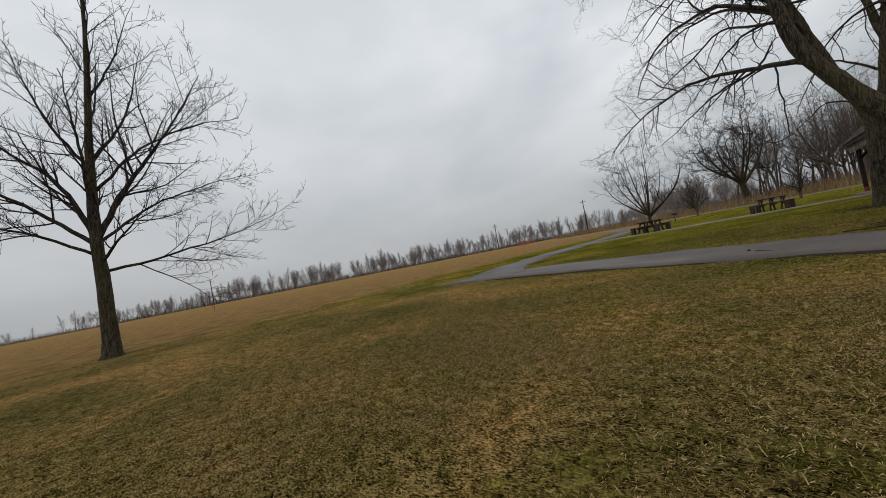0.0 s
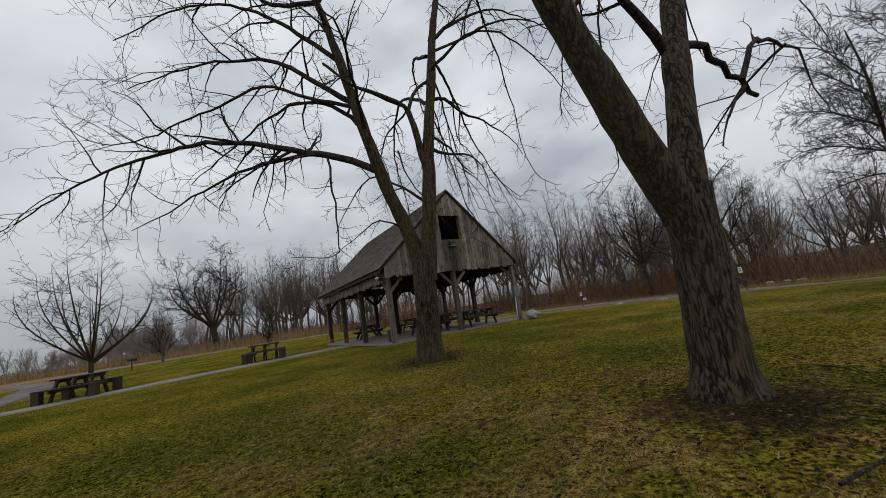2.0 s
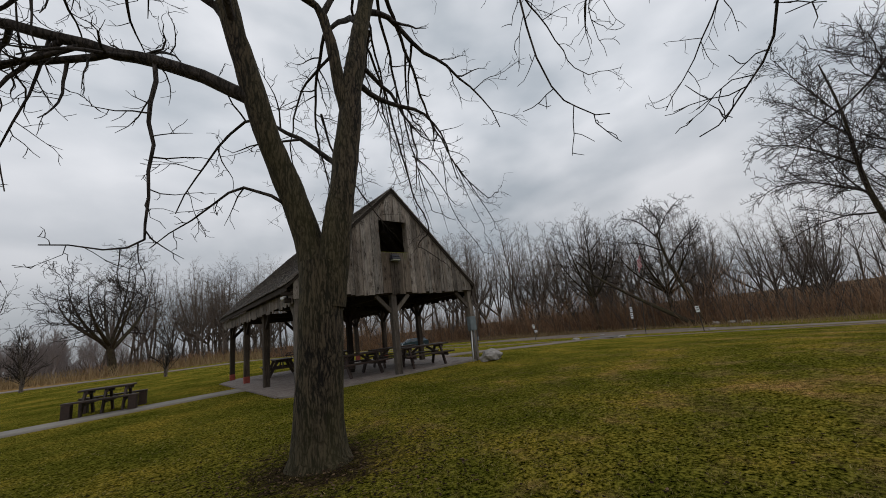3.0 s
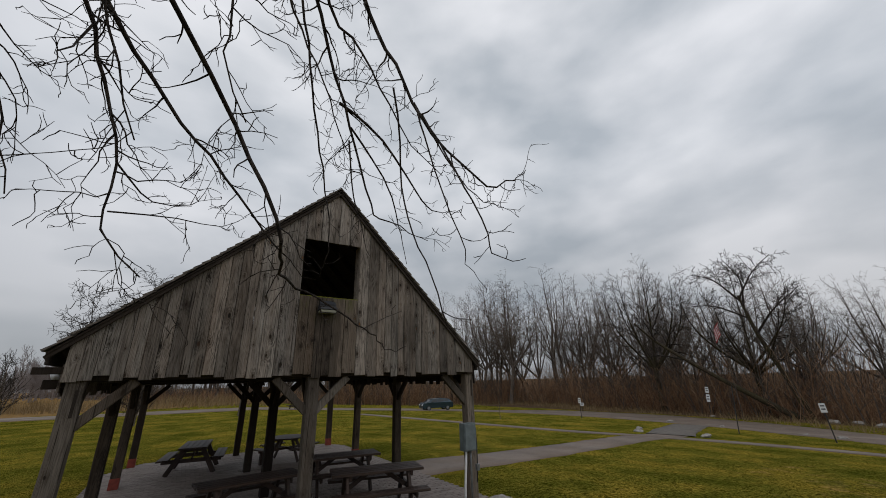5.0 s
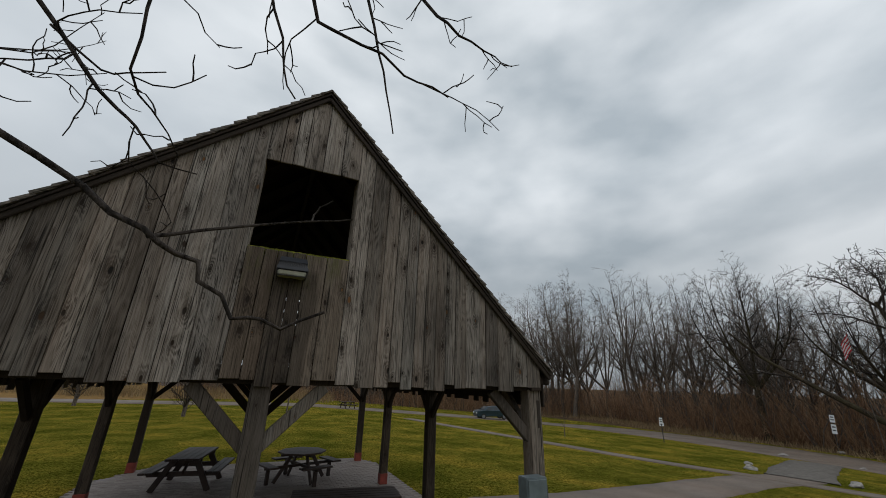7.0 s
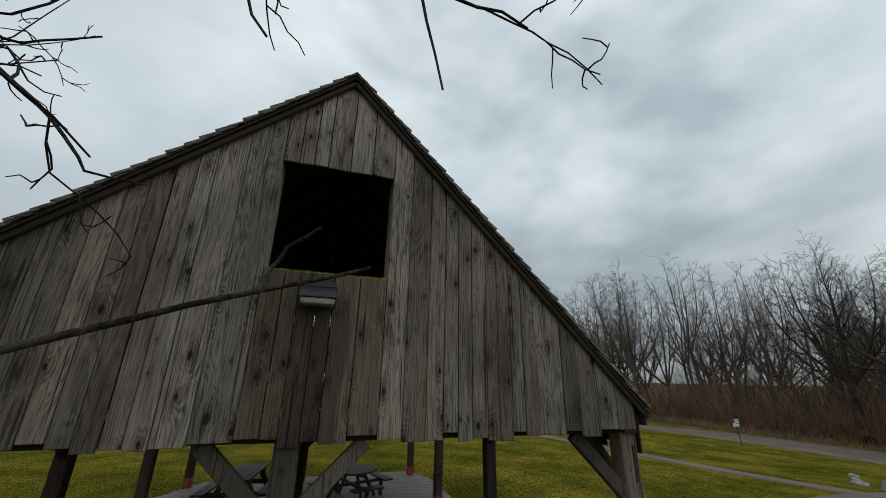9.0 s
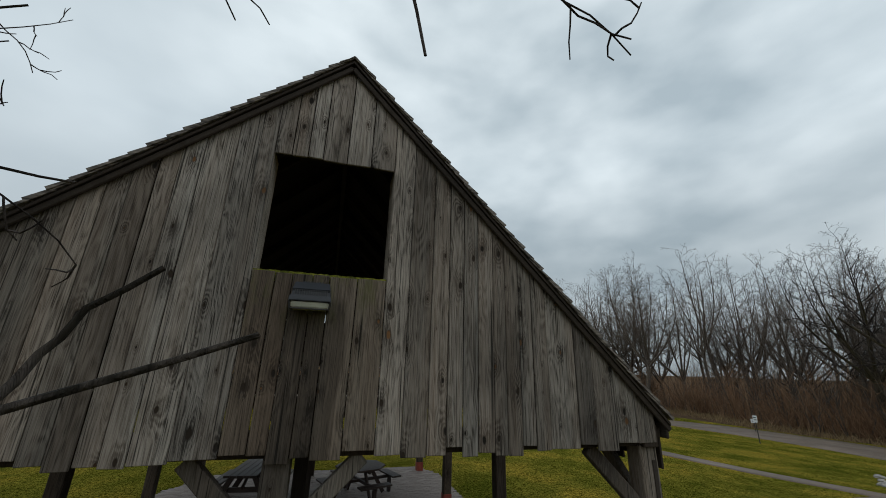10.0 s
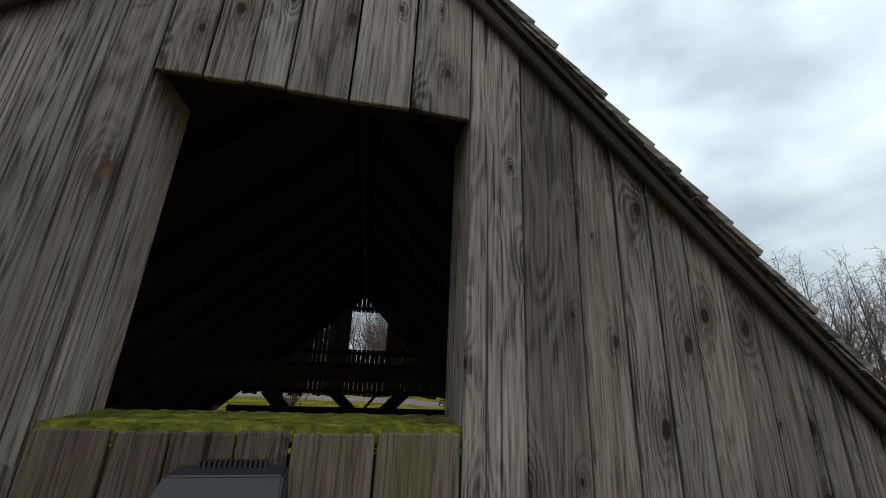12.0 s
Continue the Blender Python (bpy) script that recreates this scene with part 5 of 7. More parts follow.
def tree(name, label, trunk_lines, limbs, spec, seed, base, levels=2, bark=None, twig=None, group="trees", sides=14, cap=99.0, rmin=0.0048, depth=0.03, clear=False):
    """limbs: (points, r0, r1, first); base: the foot of the tree."""
    ob = thing(name, label, "tree", group, at=pose(*base))
    b = np.array(base)
    rng = np.random.default_rng(seed)
    shift = lambda pts: [tuple(np.array(p, float) - b) for p in pts]
    me = trunk_mesh([(shift(p), r0, r1, fl) for p, r0, r1, fl in trunk_lines], sides, seed)
    furrow(me, depth)
    part("trunk", me, bark or M_BARK, ob)
    t = Tubes()
    for pts, r0, r1, first, *rest in limbs:
        ln = curve(shift(pts), 0.25)
        jit = rng.normal(0, 0.015, ln.shape) * min(1.0, r0 / 0.03)
        jit[0] = 0
        ln = ln + jit
        t.add(ln, r1 + (r0 - r1) * (1 - np.linspace(0, 1, len(ln))) ** 1.25, 7)
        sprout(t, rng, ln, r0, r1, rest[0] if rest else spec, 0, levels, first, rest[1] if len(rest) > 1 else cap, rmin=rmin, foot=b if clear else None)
    part("crown", t.mesh("crown"), twig or M_TWIG, ob)
    return ob


# the forked tree in front of the shelter
tree("walnut_tree", "large bare forked walnut tree with furrowed bark and hanging limbs", [
    ([(-4.28, -6.05, -0.08), (-4.28, -6.1, 0.5), (-4.27, -6.17, 1.2), (-4.2, -6.2, 2.3)], 0.285, 0.25, True),
    ([(-4.23, -6.2, 1.7), (-4.29, -6.07, 2.5), (-4.50, -6.02, 3.28), (-4.79, -6.0, 4.12), (-5.08, -6.0, 5.18), (-5.34, -6.0, 6.27), (-5.58, -6.0, 7.35), (-5.9, -5.97, 8.6), (-6.4, -5.9, 10.2)], 0.205, 0.06, False),
    ([(-4.17, -6.25, 1.75), (-4.04, -6.3, 2.68), (-3.83, -6.3, 3.78), (-3.66, -6.3, 5.0), (-3.28, -6.3, 6.8), (-3.0, -6.3, 8.3), (-2.6, -6.3, 9.8), (-2.3, -6.3, 11.2)], 0.205, 0.06, False),
    ([(-3.74, -6.3, 4.3), (-3.84, -6.27, 4.84), (-3.91, -6.25, 5.46), (-3.99, -6.25, 5.81), (-4.13, -6.25, 6.14), (-4.58, -6.25, 6.27), (-4.93, -6.25, 6.38), (-5.4, -6.2, 6.5), (-6.0, -6.1, 7.0)], 0.11, 0.025, False),
], [
    ([(-4.88, -6.0, 4.42), (-4.98, -5.98, 4.49), (-5.44, -5.69, 4.85), (-5.94, -5.37, 5.09), (-6.35, -5.11, 5.24), (-6.92, -4.74, 5.47), (-7.58, -4.32, 5.72), (-8.38, -3.8, 5.9), (-8.95, -3.45, 5.84), (-9.6, -3.0, 5.78), (-11.0, -2.1, 5.4), (-12.4, -1.2, 4.6)], 0.10, 0.014, 0.15, DROOP, 2.0),
    ([(-6.36, -5.1, 5.22), (-6.76, -4.84, 5.13), (-7.25, -4.53, 5.12), (-7.96, -4.07, 4.93), (-8.72, -3.59, 4.56), (-9.2, -3.28, 4.3), (-10.0, -2.7, 4.0)], 0.05, 0.010, 0.1, DROOP, 1.5),
    ([(-5.14, -5.95, 5.5), (-5.22, -5.84, 5.74), (-5.55, -5.61, 6.18), (-5.89, -5.39, 6.44), (-6.32, -5.11, 6.52), (-6.83, -4.79, 6.38), (-7.25, -4.52, 6.09), (-7.66, -4.26, 5.75), (-8.13, -3.95, 5.41), (-8.73, -3.56, 4.89)], 0.065, 0.010, 0.12, DROOP, 1.6),
    ([(-5.36, -5.97, 6.2), (-5.91, -5.58, 6.76), (-6.33, -5.31, 7.21), (-6.8, -5.0, 7.6), (-7.6, -4.4, 7.9), (-8.6, -3.7, 8.0), (-10.0, -2.7, 7.7)], 0.075, 0.012, 0.1, DROOP, 2.0),
    ([(-4.05, -6.25, 6.0), (-3.87, -6.25, 6.49), (-3.5, -6.25, 6.89), (-3.22, -6.27, 6.98)], 0.05, 0.035, 0.4, TWIGLET, 0.6),
    ([(-5.55, -6.0, 7.2), (-6.5, -5.4, 8.3), (-7.5, -4.7, 9.2), (-8.8, -3.9, 9.4), (-10.2, -3.0, 8.8)], 0.065, 0.012, 0.1, DROOP, 2.0),
    ([(-5.15, -6.02, 5.45), (-5.7, -7.0, 6.1), (-6.2, -7.9, 6.4), (-6.9, -8.8, 6.0)], 0.055, 0.011, 0.15, DROOP, 1.6),
    ([(-5.75, -5.98, 8.0), (-6.6, -7.0, 9.2), (-7.3, -8.0, 9.9), (-8.2, -9.0, 9.6)], 0.05, 0.011, 0.15, DROOP, 1.6),
    ([(-5.94, -5.39, 5.06), (-5.98, -5.57, 4.37), (-5.93, -5.6, 3.77), (-5.95, -5.6, 2.85), (-6.1, -5.5, 2.6), (-6.85, -4.9, 2.75)], 0.03, 0.007, 0.1, TWIGLET, 0.8),
    ([(-6.98, -4.7, 5.47), (-7.1, -4.7, 4.6), (-7.3, -4.55, 3.9), (-7.2, -4.6, 3.4)], 0.022, 0.006, 0.1, TWIGLET, 0.8),
    ([(-4.42, -6.04, 3.0), (-5.0, -5.9, 3.3), (-5.5, -5.4, 3.0), (-5.9, -5.0, 2.7)], 0.025, 0.006, 0.3, TWIGLET, 0.7),
    ([(-3.87, -6.28, 3.6), (-4.4, -5.7, 4.3), (-4.9, -5.2, 4.6), (-5.3, -4.7, 4.1), (-5.6, -4.3, 3.4)], 0.04, 0.008, 0.2, DROOP, 1.2),
    ([(-3.64, -6.28, 5.05), (-3.26, -6.1, 5.1), (-2.84, -6.0, 5.1), (-2.35, -6.0, 5.14), (-1.95, -6.0, 5.02), (-1.65, -6.0, 4.6), (-1.53, -6.0, 4.0)], 0.055, 0.009, 0.2, DROOP, 1.0),
    ([(-3.58, -6.28, 5.42), (-3.23, -6.1, 5.43), (-2.81, -6.0, 5.3), (-2.56, -6.0, 5.0), (-2.39, -6.0, 4.6), (-2.45, -6.0, 3.7)], 0.045, 0.008, 0.2, DROOP, 0.9),
    ([(-3.38, -6.3, 6.4), (-2.9, -6.3, 6.55), (-2.45, -6.3, 6.2), (-1.95, -6.3, 6.15), (-1.42, -6.3, 5.95), (-0.84, -6.3, 5.7), (-0.4, -6.3, 5.2)], 0.055, 0.010, 0.15, DROOP, 1.4),
    ([(-3.1, -6.3, 8.2), (-2.2, -6.6, 8.9), (-1.2, -7.0, 9.2), (0.0, -7.4, 8.9)], 0.06, 0.012, 0.15, DROOP, 1.8),
    ([(-3.3, -6.3, 7.2), (-2.6, -7.2, 7.8), (-1.9, -8.2, 7.7), (-1.4, -9.0, 6.9)], 0.05, 0.011, 0.15, DROOP, 1.6),
    ([(-3.06, -6.3, 7.9), (-1.2, -6.8, 8.7), (0.2, -7.1, 7.8), (1.18, -7.3, 6.53), (1.8, -7.5, 6.5), (2.37, -7.77, 6.68)], 0.04, 0.006, 0.35, DROOP, 0.7),
    # limbs that arch over towards the gable
    ([(-3.2, -6.3, 7.4), (-2.2, -5.2, 8.5), (-1.0, -4.2, 8.3), (-0.03, -3.6, 7.15), (0.37, -3.6, 6.46), (0.62, -3.65, 5.9), (0.95, -3.85, 5.2), (1.4, -4.06, 4.72), (1.8, -3.97, 4.92), (2.13, -3.89, 5.11), (2.4, -3.85, 5.35)], 0.065, 0.005, 0.4, HANG, 0.45),
    ([(0.72, -3.7, 5.7), (0.8, -4.1, 4.9), (0.86, -4.45, 4.2), (0.88, -4.61, 3.77), (0.91, -4.61, 3.59), (1.17, -4.61, 3.56), (1.25, -4.72, 3.57)], 0.014, 0.0032, 0.2, TWIGLET, 0.25),
    ([(0.66, -3.66, 5.8), (0.72, -3.95, 4.8), (0.78, -4.18, 4.1), (0.83, -4.31, 3.72), (0.9, -4.21, 3.6), (1.08, -4.14, 3.55)], 0.012, 0.003, 0.2, TWIGLET, 0.3),
    ([(-1.0, -4.2, 8.3), (-0.52, -3.4, 7.2), (-0.03, -3.4, 6.59), (0.40, -3.4, 5.91), (0.72, -3.45, 5.4), (0.98, -3.7, 4.9)], 0.03, 0.005, 0.3, HANG, 0.6),
    ([(0.42, -3.45, 6.2), (0.6, -3.3, 5.5), (0.67, -3.24, 4.87), (0.64, -3.59, 4.1), (0.53, -4.15, 3.45), (0.41, -4.52, 3.03), (0.49, -4.43, 2.95), (0.6, -4.41, 2.91), (0.66, -4.42, 2.9)], 0.014, 0.003, 0.3, TWIGLET, 0.2),
    ([(0.41, -4.52, 3.03), (0.46, -4.58, 2.98), (0.5, -4.63, 2.96), (0.58, -4.61, 2.965), (0.66, -4.59, 2.97)], 0.0042, 0.0028, 0.98, TWIGLET, 0.1),
    ([(0.5, -4.63, 2.96), (0.47, -4.7, 2.935), (0.43, -4.75, 2.92)], 0.0034, 0.0026, 0.98, TWIGLET, 0.1),
    ([(0.62, -3.65, 5.9), (1.2, -3.5, 5.35), (1.56, -3.5, 4.98), (1.62, -3.72, 4.7), (1.94, -3.73, 4.7), (2.15, -3.81, 4.55)], 0.013, 0.003, 0.2, TWIGLET, 0.35),
    ([(-1.0, -3.6, 7.8), (-0.6, -3.1, 6.4), (-0.25, -2.8, 5.1), (-0.15, -2.8, 4.6), (-0.09, -2.82, 4.16), (-0.11, -2.76, 3.87), (-0.07, -2.5, 3.85), (0.0, -2.2, 3.81)], 0.02, 0.0034, 0.3, TWIGLET, 0.35),
    ([(-2.3, -2.2, 4.85), (-2.0, -1.5, 4.75), (-1.63, -1.0, 5.01), (-1.5, -0.75, 5.35), (-1.35, -0.66, 5.95)], 0.012, 0.0034, 0.2, HANG, 0.4),
    ([(-1.63, -1.0, 5.01), (-1.6, -0.5, 5.5), (-1.57, 0.0, 6.15)], 0.006, 0.003, 0.4, TWIGLET, 0.25),
    ([(-2.27, -2.1, 4.3), (-1.7, -1.7, 4.5), (-1.2, -1.4, 4.6), (-0.9, -1.2, 4.9)], 0.010, 0.0034, 0.2, HANG, 0.45),
    ([(-3.2, -6.2, 7.8), (-2.4, -4.2, 9.2), (-1.4, -2.6, 9.2), (-0.76, -2.0, 8.4), (-0.15, -1.9, 7.32), (0.2, -1.8, 6.5), (0.55, -1.5, 6.2)], 0.055, 0.008, 0.4, HANG, 0.6),
    ([(-3.5, -6.3, 6.0), (-2.8, -5.6, 6.1), (-2.15, -5.05, 5.4), (-1.7, -4.65, 4.82), (-1.27, -4.22, 4.43), (-1.0, -4.2, 3.92), (-0.82, -4.1, 3.58), (-0.76, -3.75, 3.47), (-0.64, -3.4, 3.45), (-0.49, -3.2, 3.41), (-0.31, -3.2, 3.36), (-0.04, -3.2, 3.21), (0.16, -3.2, 3.08), (0.30, -3.2, 3.02), (0.38, -3.2, 2.98), (0.46, -3.2, 2.88), (0.54, -3.2, 2.83), (0.64, -3.2, 2.82), (0.76, -3.2, 2.88)], 0.024, 0.0045, 0.3, TWIGLET, 0.4),
    ([(0.25, -3.17, 3.04), (0.36, -3.11, 3.10), (0.50, -3.05, 3.17), (0.62, -3.0, 3.23), (0.72, -2.96, 3.27), (0.86, -2.9, 3.33)], 0.0062, 0.0034, 0.98, TWIGLET, 0.2),
    ([(0.69, -2.97, 3.26), (0.70, -2.94, 3.305), (0.72, -2.93, 3.34), (0.765, -2.93, 3.395)], 0.0042, 0.003, 0.98, TWIGLET, 0.1),
    ([(-3.4, -6.2, 6.4), (-3.2, -4.4, 7.5), (-2.9, -2.9, 6.66), (-2.57, -2.4, 5.7), (-2.3, -2.2, 4.85), (-2.27, -2.1, 4.08), (-1.88, -2.0, 3.64)], 0.055, 0.008, 0.35, HANG, 1.1),
    ([(-2.8, -3.0, 6.6), (-2.2, -2.3, 6.0), (-1.5, -2.0, 5.3), (-0.9, -1.9, 4.7), (-0.56, -1.9, 4.29), (-0.42, -1.9, 4.14), (-0.29, -1.9, 4.03), (-0.15, -1.9, 3.88), (0.02, -1.9, 3.88)], 0.03, 0.004, 0.3, HANG, 0.7),
    ([(-0.9, -1.9, 4.65), (-0.6, -1.9, 4.43), (-0.48, -1.9, 4.46), (-0.29, -1.9, 4.55)], 0.008, 0.004, 0.6, TWIGLET, 0.2),
    ([(-3.1, -6.3, 8.0), (-2.2, -4.9, 8.6), (-1.0, -3.6, 7.8), (-0.2, -2.9, 6.5), (0.3, -2.65, 5.4), (0.51, -2.6, 4.84), (0.64, -2.6, 4.66), (0.98, -2.6, 4.62), (1.23, -2.6, 4.52), (1.42, -2.6, 4.49)], 0.05, 0.005, 0.35, HANG, 0.8),
    ([(0.1, -2.75, 5.9), (0.5, -2.6, 5.6), (0.83, -2.6, 5.04), (0.94, -2.6, 4.65), (1.01, -2.6, 4.35), (1.09, -2.6, 4.06)], 0.016, 0.004, 0.2, TWIGLET, 0.3),
    ([(-0.1, -2.8, 6.2), (0.6, -2.7, 5.9), (1.22, -2.6, 5.32), (1.36, -2.72, 5.0), (1.58, -2.68, 4.95), (1.85, -2.54, 5.08), (2.1, -2.43, 5.22)], 0.022, 0.0035, 0.2, TWIGLET, 0.25),
    ([(0.1, -2.72, 5.7), (0.26, -2.6, 4.9), (0.39, -2.6, 4.5), (0.44, -2.6, 4.26), (0.53, -2.6, 4.1)], 0.013, 0.004, 0.2, TWIGLET, 0.3),
    ([(-3.35, -6.3, 7.0), (-2.5, -5.0, 7.6), (-1.8, -4.2, 7.0), (-1.5, -3.9, 6.2), (-1.45, -3.8, 5.4), (-1.2, -3.7, 4.8)], 0.04, 0.006, 0.35, HANG, 0.9),
    ([(-2.5, -5.0, 7.5), (-2.3, -4.2, 6.9), (-2.4, -3.8, 6.0), (-2.2, -3.6, 5.1), (-2.0, -3.4, 4.5)], 0.035, 0.006, 0.3, HANG, 0.9),
    ([(-3.0, -4.4, 7.3), (-3.3, -3.2, 6.9), (-3.4, -2.6, 5.9), (-3.2, -2.3, 5.0), (-3.0, -2.1, 4.3)], 0.035, 0.006, 0.2, HANG, 1.0),
    ([(-5.95, -5.95, 8.75), (-6.79, -4.92, 9.31), (-7.29, -4.58, 9.93), (-8.04, -4.08, 10.88), (-9.0, -3.45, 11.6), (-10.45, -2.49, 12.73), (-11.6, -1.7, 12.9)], 0.06, 0.010, 0.15, DROOP, 2.2),
    ([(-8.04, -4.08, 10.86), (-9.11, -3.37, 10.98), (-9.77, -2.94, 10.74), (-10.4, -2.52, 10.08)], 0.03, 0.008, 0.1, DROOP, 1.6),
    ([(-5.34, -5.95, 6.1), (-6.22, -5.29, 6.59), (-7.09, -4.71, 7.09), (-7.85, -4.21, 6.84), (-8.88, -3.52, 6.5), (-9.87, -2.87, 6.2), (-10.81, -2.25, 6.44), (-11.6, -1.7, 7.2)], 0.05, 0.008, 0.2, DROOP, 1.6),
    ([(-5.68, -5.98, 7.8), (-5.8, -5.0, 9.2), (-6.6, -4.3, 10.4)], 0.045, 0.012, 0.1),
    ([(-6.0, -5.95, 8.9), (-7.2, -5.6, 10.4), (-8.4, -5.2, 11.0)], 0.045, 0.012, 0.1),
    ([(-2.6, -6.3, 9.6), (-1.8, -5.2, 10.8), (-0.9, -4.4, 11.2)], 0.045, 0.012, 0.1),
    ([(-5.92, -5.96, 8.7), (-5.2, -7.0, 9.8), (-4.9, -8.0, 10.2)], 0.04, 0.012, 0.1),
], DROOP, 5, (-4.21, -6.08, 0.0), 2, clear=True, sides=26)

# the leaning forked tree by the path
tree("walnut_tree", "large bare forked tree with leaning limb and broken stub", [
    ([(-4.69, -12.06, -0.1), (-4.69, -12.08, 0.4), (-4.7, -12.11, 1), (-4.67, -12.14, 1.8)], 0.235, 0.205, True),
    ([(-4.69, -12.14, 1), (-4.84, -12.14, 1.5), (-5.21, -12.13, 2.13), (-5.57, -12.1, 2.76), (-5.85, -12.08, 3.3), (-6.01, -12.08, 3.8), (-6.12, -12.06, 4.35), (-6.27, -11.98, 5.6), (-6.54, -11.83, 7.6)], 0.18, 0.07, False),
    ([(-4.67, -12.14, 1.2), (-4.55, -12.15, 1.95), (-4.29, -12.15, 2.88), (-3.99, -12.15, 3.72), (-3.61, -12.13, 4.65), (-3.29, -12.08, 5.6), (-3.04, -12.08, 6.8), (-2.79, -12.08, 8.2)], 0.155, 0.06, False),
], [
    ([(-4.11, -12.16, 3.4), (-3.79, -12.2, 3.46), (-3.44, -12.22, 3.36), (-3.14, -12.24, 3.2), (-2.84, -12.25, 3.1), (-2.61, -12.25, 3.05)], 0.045, 0.028, 0.99, TWIGLET, 0.3),
    ([(-2.99, -12.28, 3.14), (-2.71, -12.38, 3.6), (-2.27, -12.38, 3.8), (-1.44, -12.38, 3.95), (-0.77, -12.38, 4), (-0.59, -12.38, 3.67), (-0.39, -12.38, 3.33), (0.04, -12.38, 3.13)], 0.035, 0.007, 0.25, DROOP, 0.9),
    ([(-2.89, -12.25, 3.1), (-3.11, -12.2, 2.9), (-3.28, -12.13, 2.68), (-3.46, -12.08, 2.35)], 0.028, 0.007, 0.3, TWIGLET, 0.6),
    ([(-4.14, -12.08, 3.3), (-4.63, -12.08, 3.65), (-4.87, -12.08, 3.84), (-4.83, -12.08, 4.2), (-4.99, -11.98, 4.6), (-5.49, -11.88, 5.2)], 0.055, 0.011, 0.3, DROOP, 1.2),
    ([(-4.85, -12.08, 3.83), (-5.24, -12.08, 3.75), (-5.62, -12.08, 3.4), (-5.79, -12.08, 2.9)], 0.028, 0.007, 0.2, DROOP, 0.9),
    ([(-5.99, -11.98, 4.05), (-6.12, -12.03, 4.39), (-6.42, -12.08, 4.65), (-6.81, -12.08, 4.96), (-7.27, -12.08, 5.04), (-7.8, -12.08, 4.94), (-8.21, -12.08, 4.7), (-8.51, -12.08, 4.37), (-8.76, -12.08, 3.83)], 0.065, 0.010, 0.15, DROOP, 1.6),
    ([(-6.19, -11.98, 4.9), (-6.89, -11.38, 5.8), (-7.69, -10.78, 6.2), (-8.69, -10.18, 5.8)], 0.055, 0.011, 0.15, DROOP, 1.5),
    ([(-6.39, -11.88, 6.2), (-6.99, -12.68, 7.2), (-7.89, -13.38, 7.7), (-8.89, -13.98, 7)], 0.055, 0.011, 0.15, DROOP, 1.7),
    ([(-6.29, -11.93, 5.6), (-5.89, -10.98, 6.6), (-5.49, -10.08, 7), (-5.19, -9.18, 6.5)], 0.05, 0.011, 0.15, DROOP, 1.5),
    ([(-3.19, -12.08, 6), (-2.49, -11.78, 7), (-1.49, -11.48, 7.1), (-0.59, -11.18, 6.3), (0.01, -10.98, 5.2)], 0.055, 0.010, 0.15, DROOP, 1.5),
    ([(-3.49, -12.08, 4.9), (-3.19, -11.18, 5.8), (-2.69, -10.28, 6.1), (-2.19, -9.48, 5.5), (-1.89, -8.98, 4.7)], 0.05, 0.009, 0.15, DROOP, 1.4),
    ([(-3.39, -12.08, 5.2), (-3.09, -12.98, 6), (-2.69, -13.98, 6.1), (-2.29, -14.78, 5.4)], 0.05, 0.010, 0.15, DROOP, 1.4),
    ([(-2.89, -12.08, 7.6), (-3.59, -11.18, 8.8), (-4.09, -10.18, 9.2)], 0.045, 0.012, 0.15, DROOP, 1.4),
    ([(-6.59, -11.78, 7.6), (-7.49, -10.98, 8.8), (-8.49, -10.38, 9)], 0.045, 0.012, 0.15, DROOP, 1.4),
    ([(-0.59, -11.18, 6.3), (-0.09, -10.28, 5.6), (0.31, -9.48, 4.8), (0.21, -8.98, 4.2)], 0.02, 0.006, 0.2, TWIGLET, 0.8),
    ([(-1.49, -11.48, 7), (-0.29, -11.98, 6.4), (0.81, -12.38, 5.3), (1.21, -12.48, 4.2)], 0.024, 0.006, 0.2, DROOP, 0.9),
    ([(-5.37, -10.3, 6.9), (-4.37, -9.6, 6.5), (-3.57, -9.1, 5.6), (-3.39, -9.08, 4.6), (-3.37, -9.11, 3.86), (-3.23, -9.12, 3.3), (-3.09, -9.28, 3.05), (-2.96, -9.45, 2.92)], 0.026, 0.0045, 0.3, TWIGLET, 0.5),
    ([(-3.17, -11.1, 5.8), (-3.22, -10.9, 4.6), (-2.99, -10.61, 3.16), (-2.69, -10.42, 2.86), (-2.82, -10.2, 2.6), (-2.9, -10.01, 2.45)], 0.02, 0.004, 0.25, TWIGLET, 0.5),
    ([(-1.37, -12.4, 3.96), (-1.02, -11.7, 3.78), (-0.86, -10.89, 3.11), (-0.86, -10.59, 2.88), (-0.47, -10.3, 2.85), (-0.07, -10.05, 2.98)], 0.022, 0.004, 0.2, TWIGLET, 0.4),
    ([(-1.02, -11.6, 3.72), (-1.47, -11, 3.72), (-1.83, -10.58, 3.58)], 0.012, 0.004, 0.1, TWIGLET, 0.5),
], DROOP, 9, (-4.69, -12.06, 0), 2, sides=26)

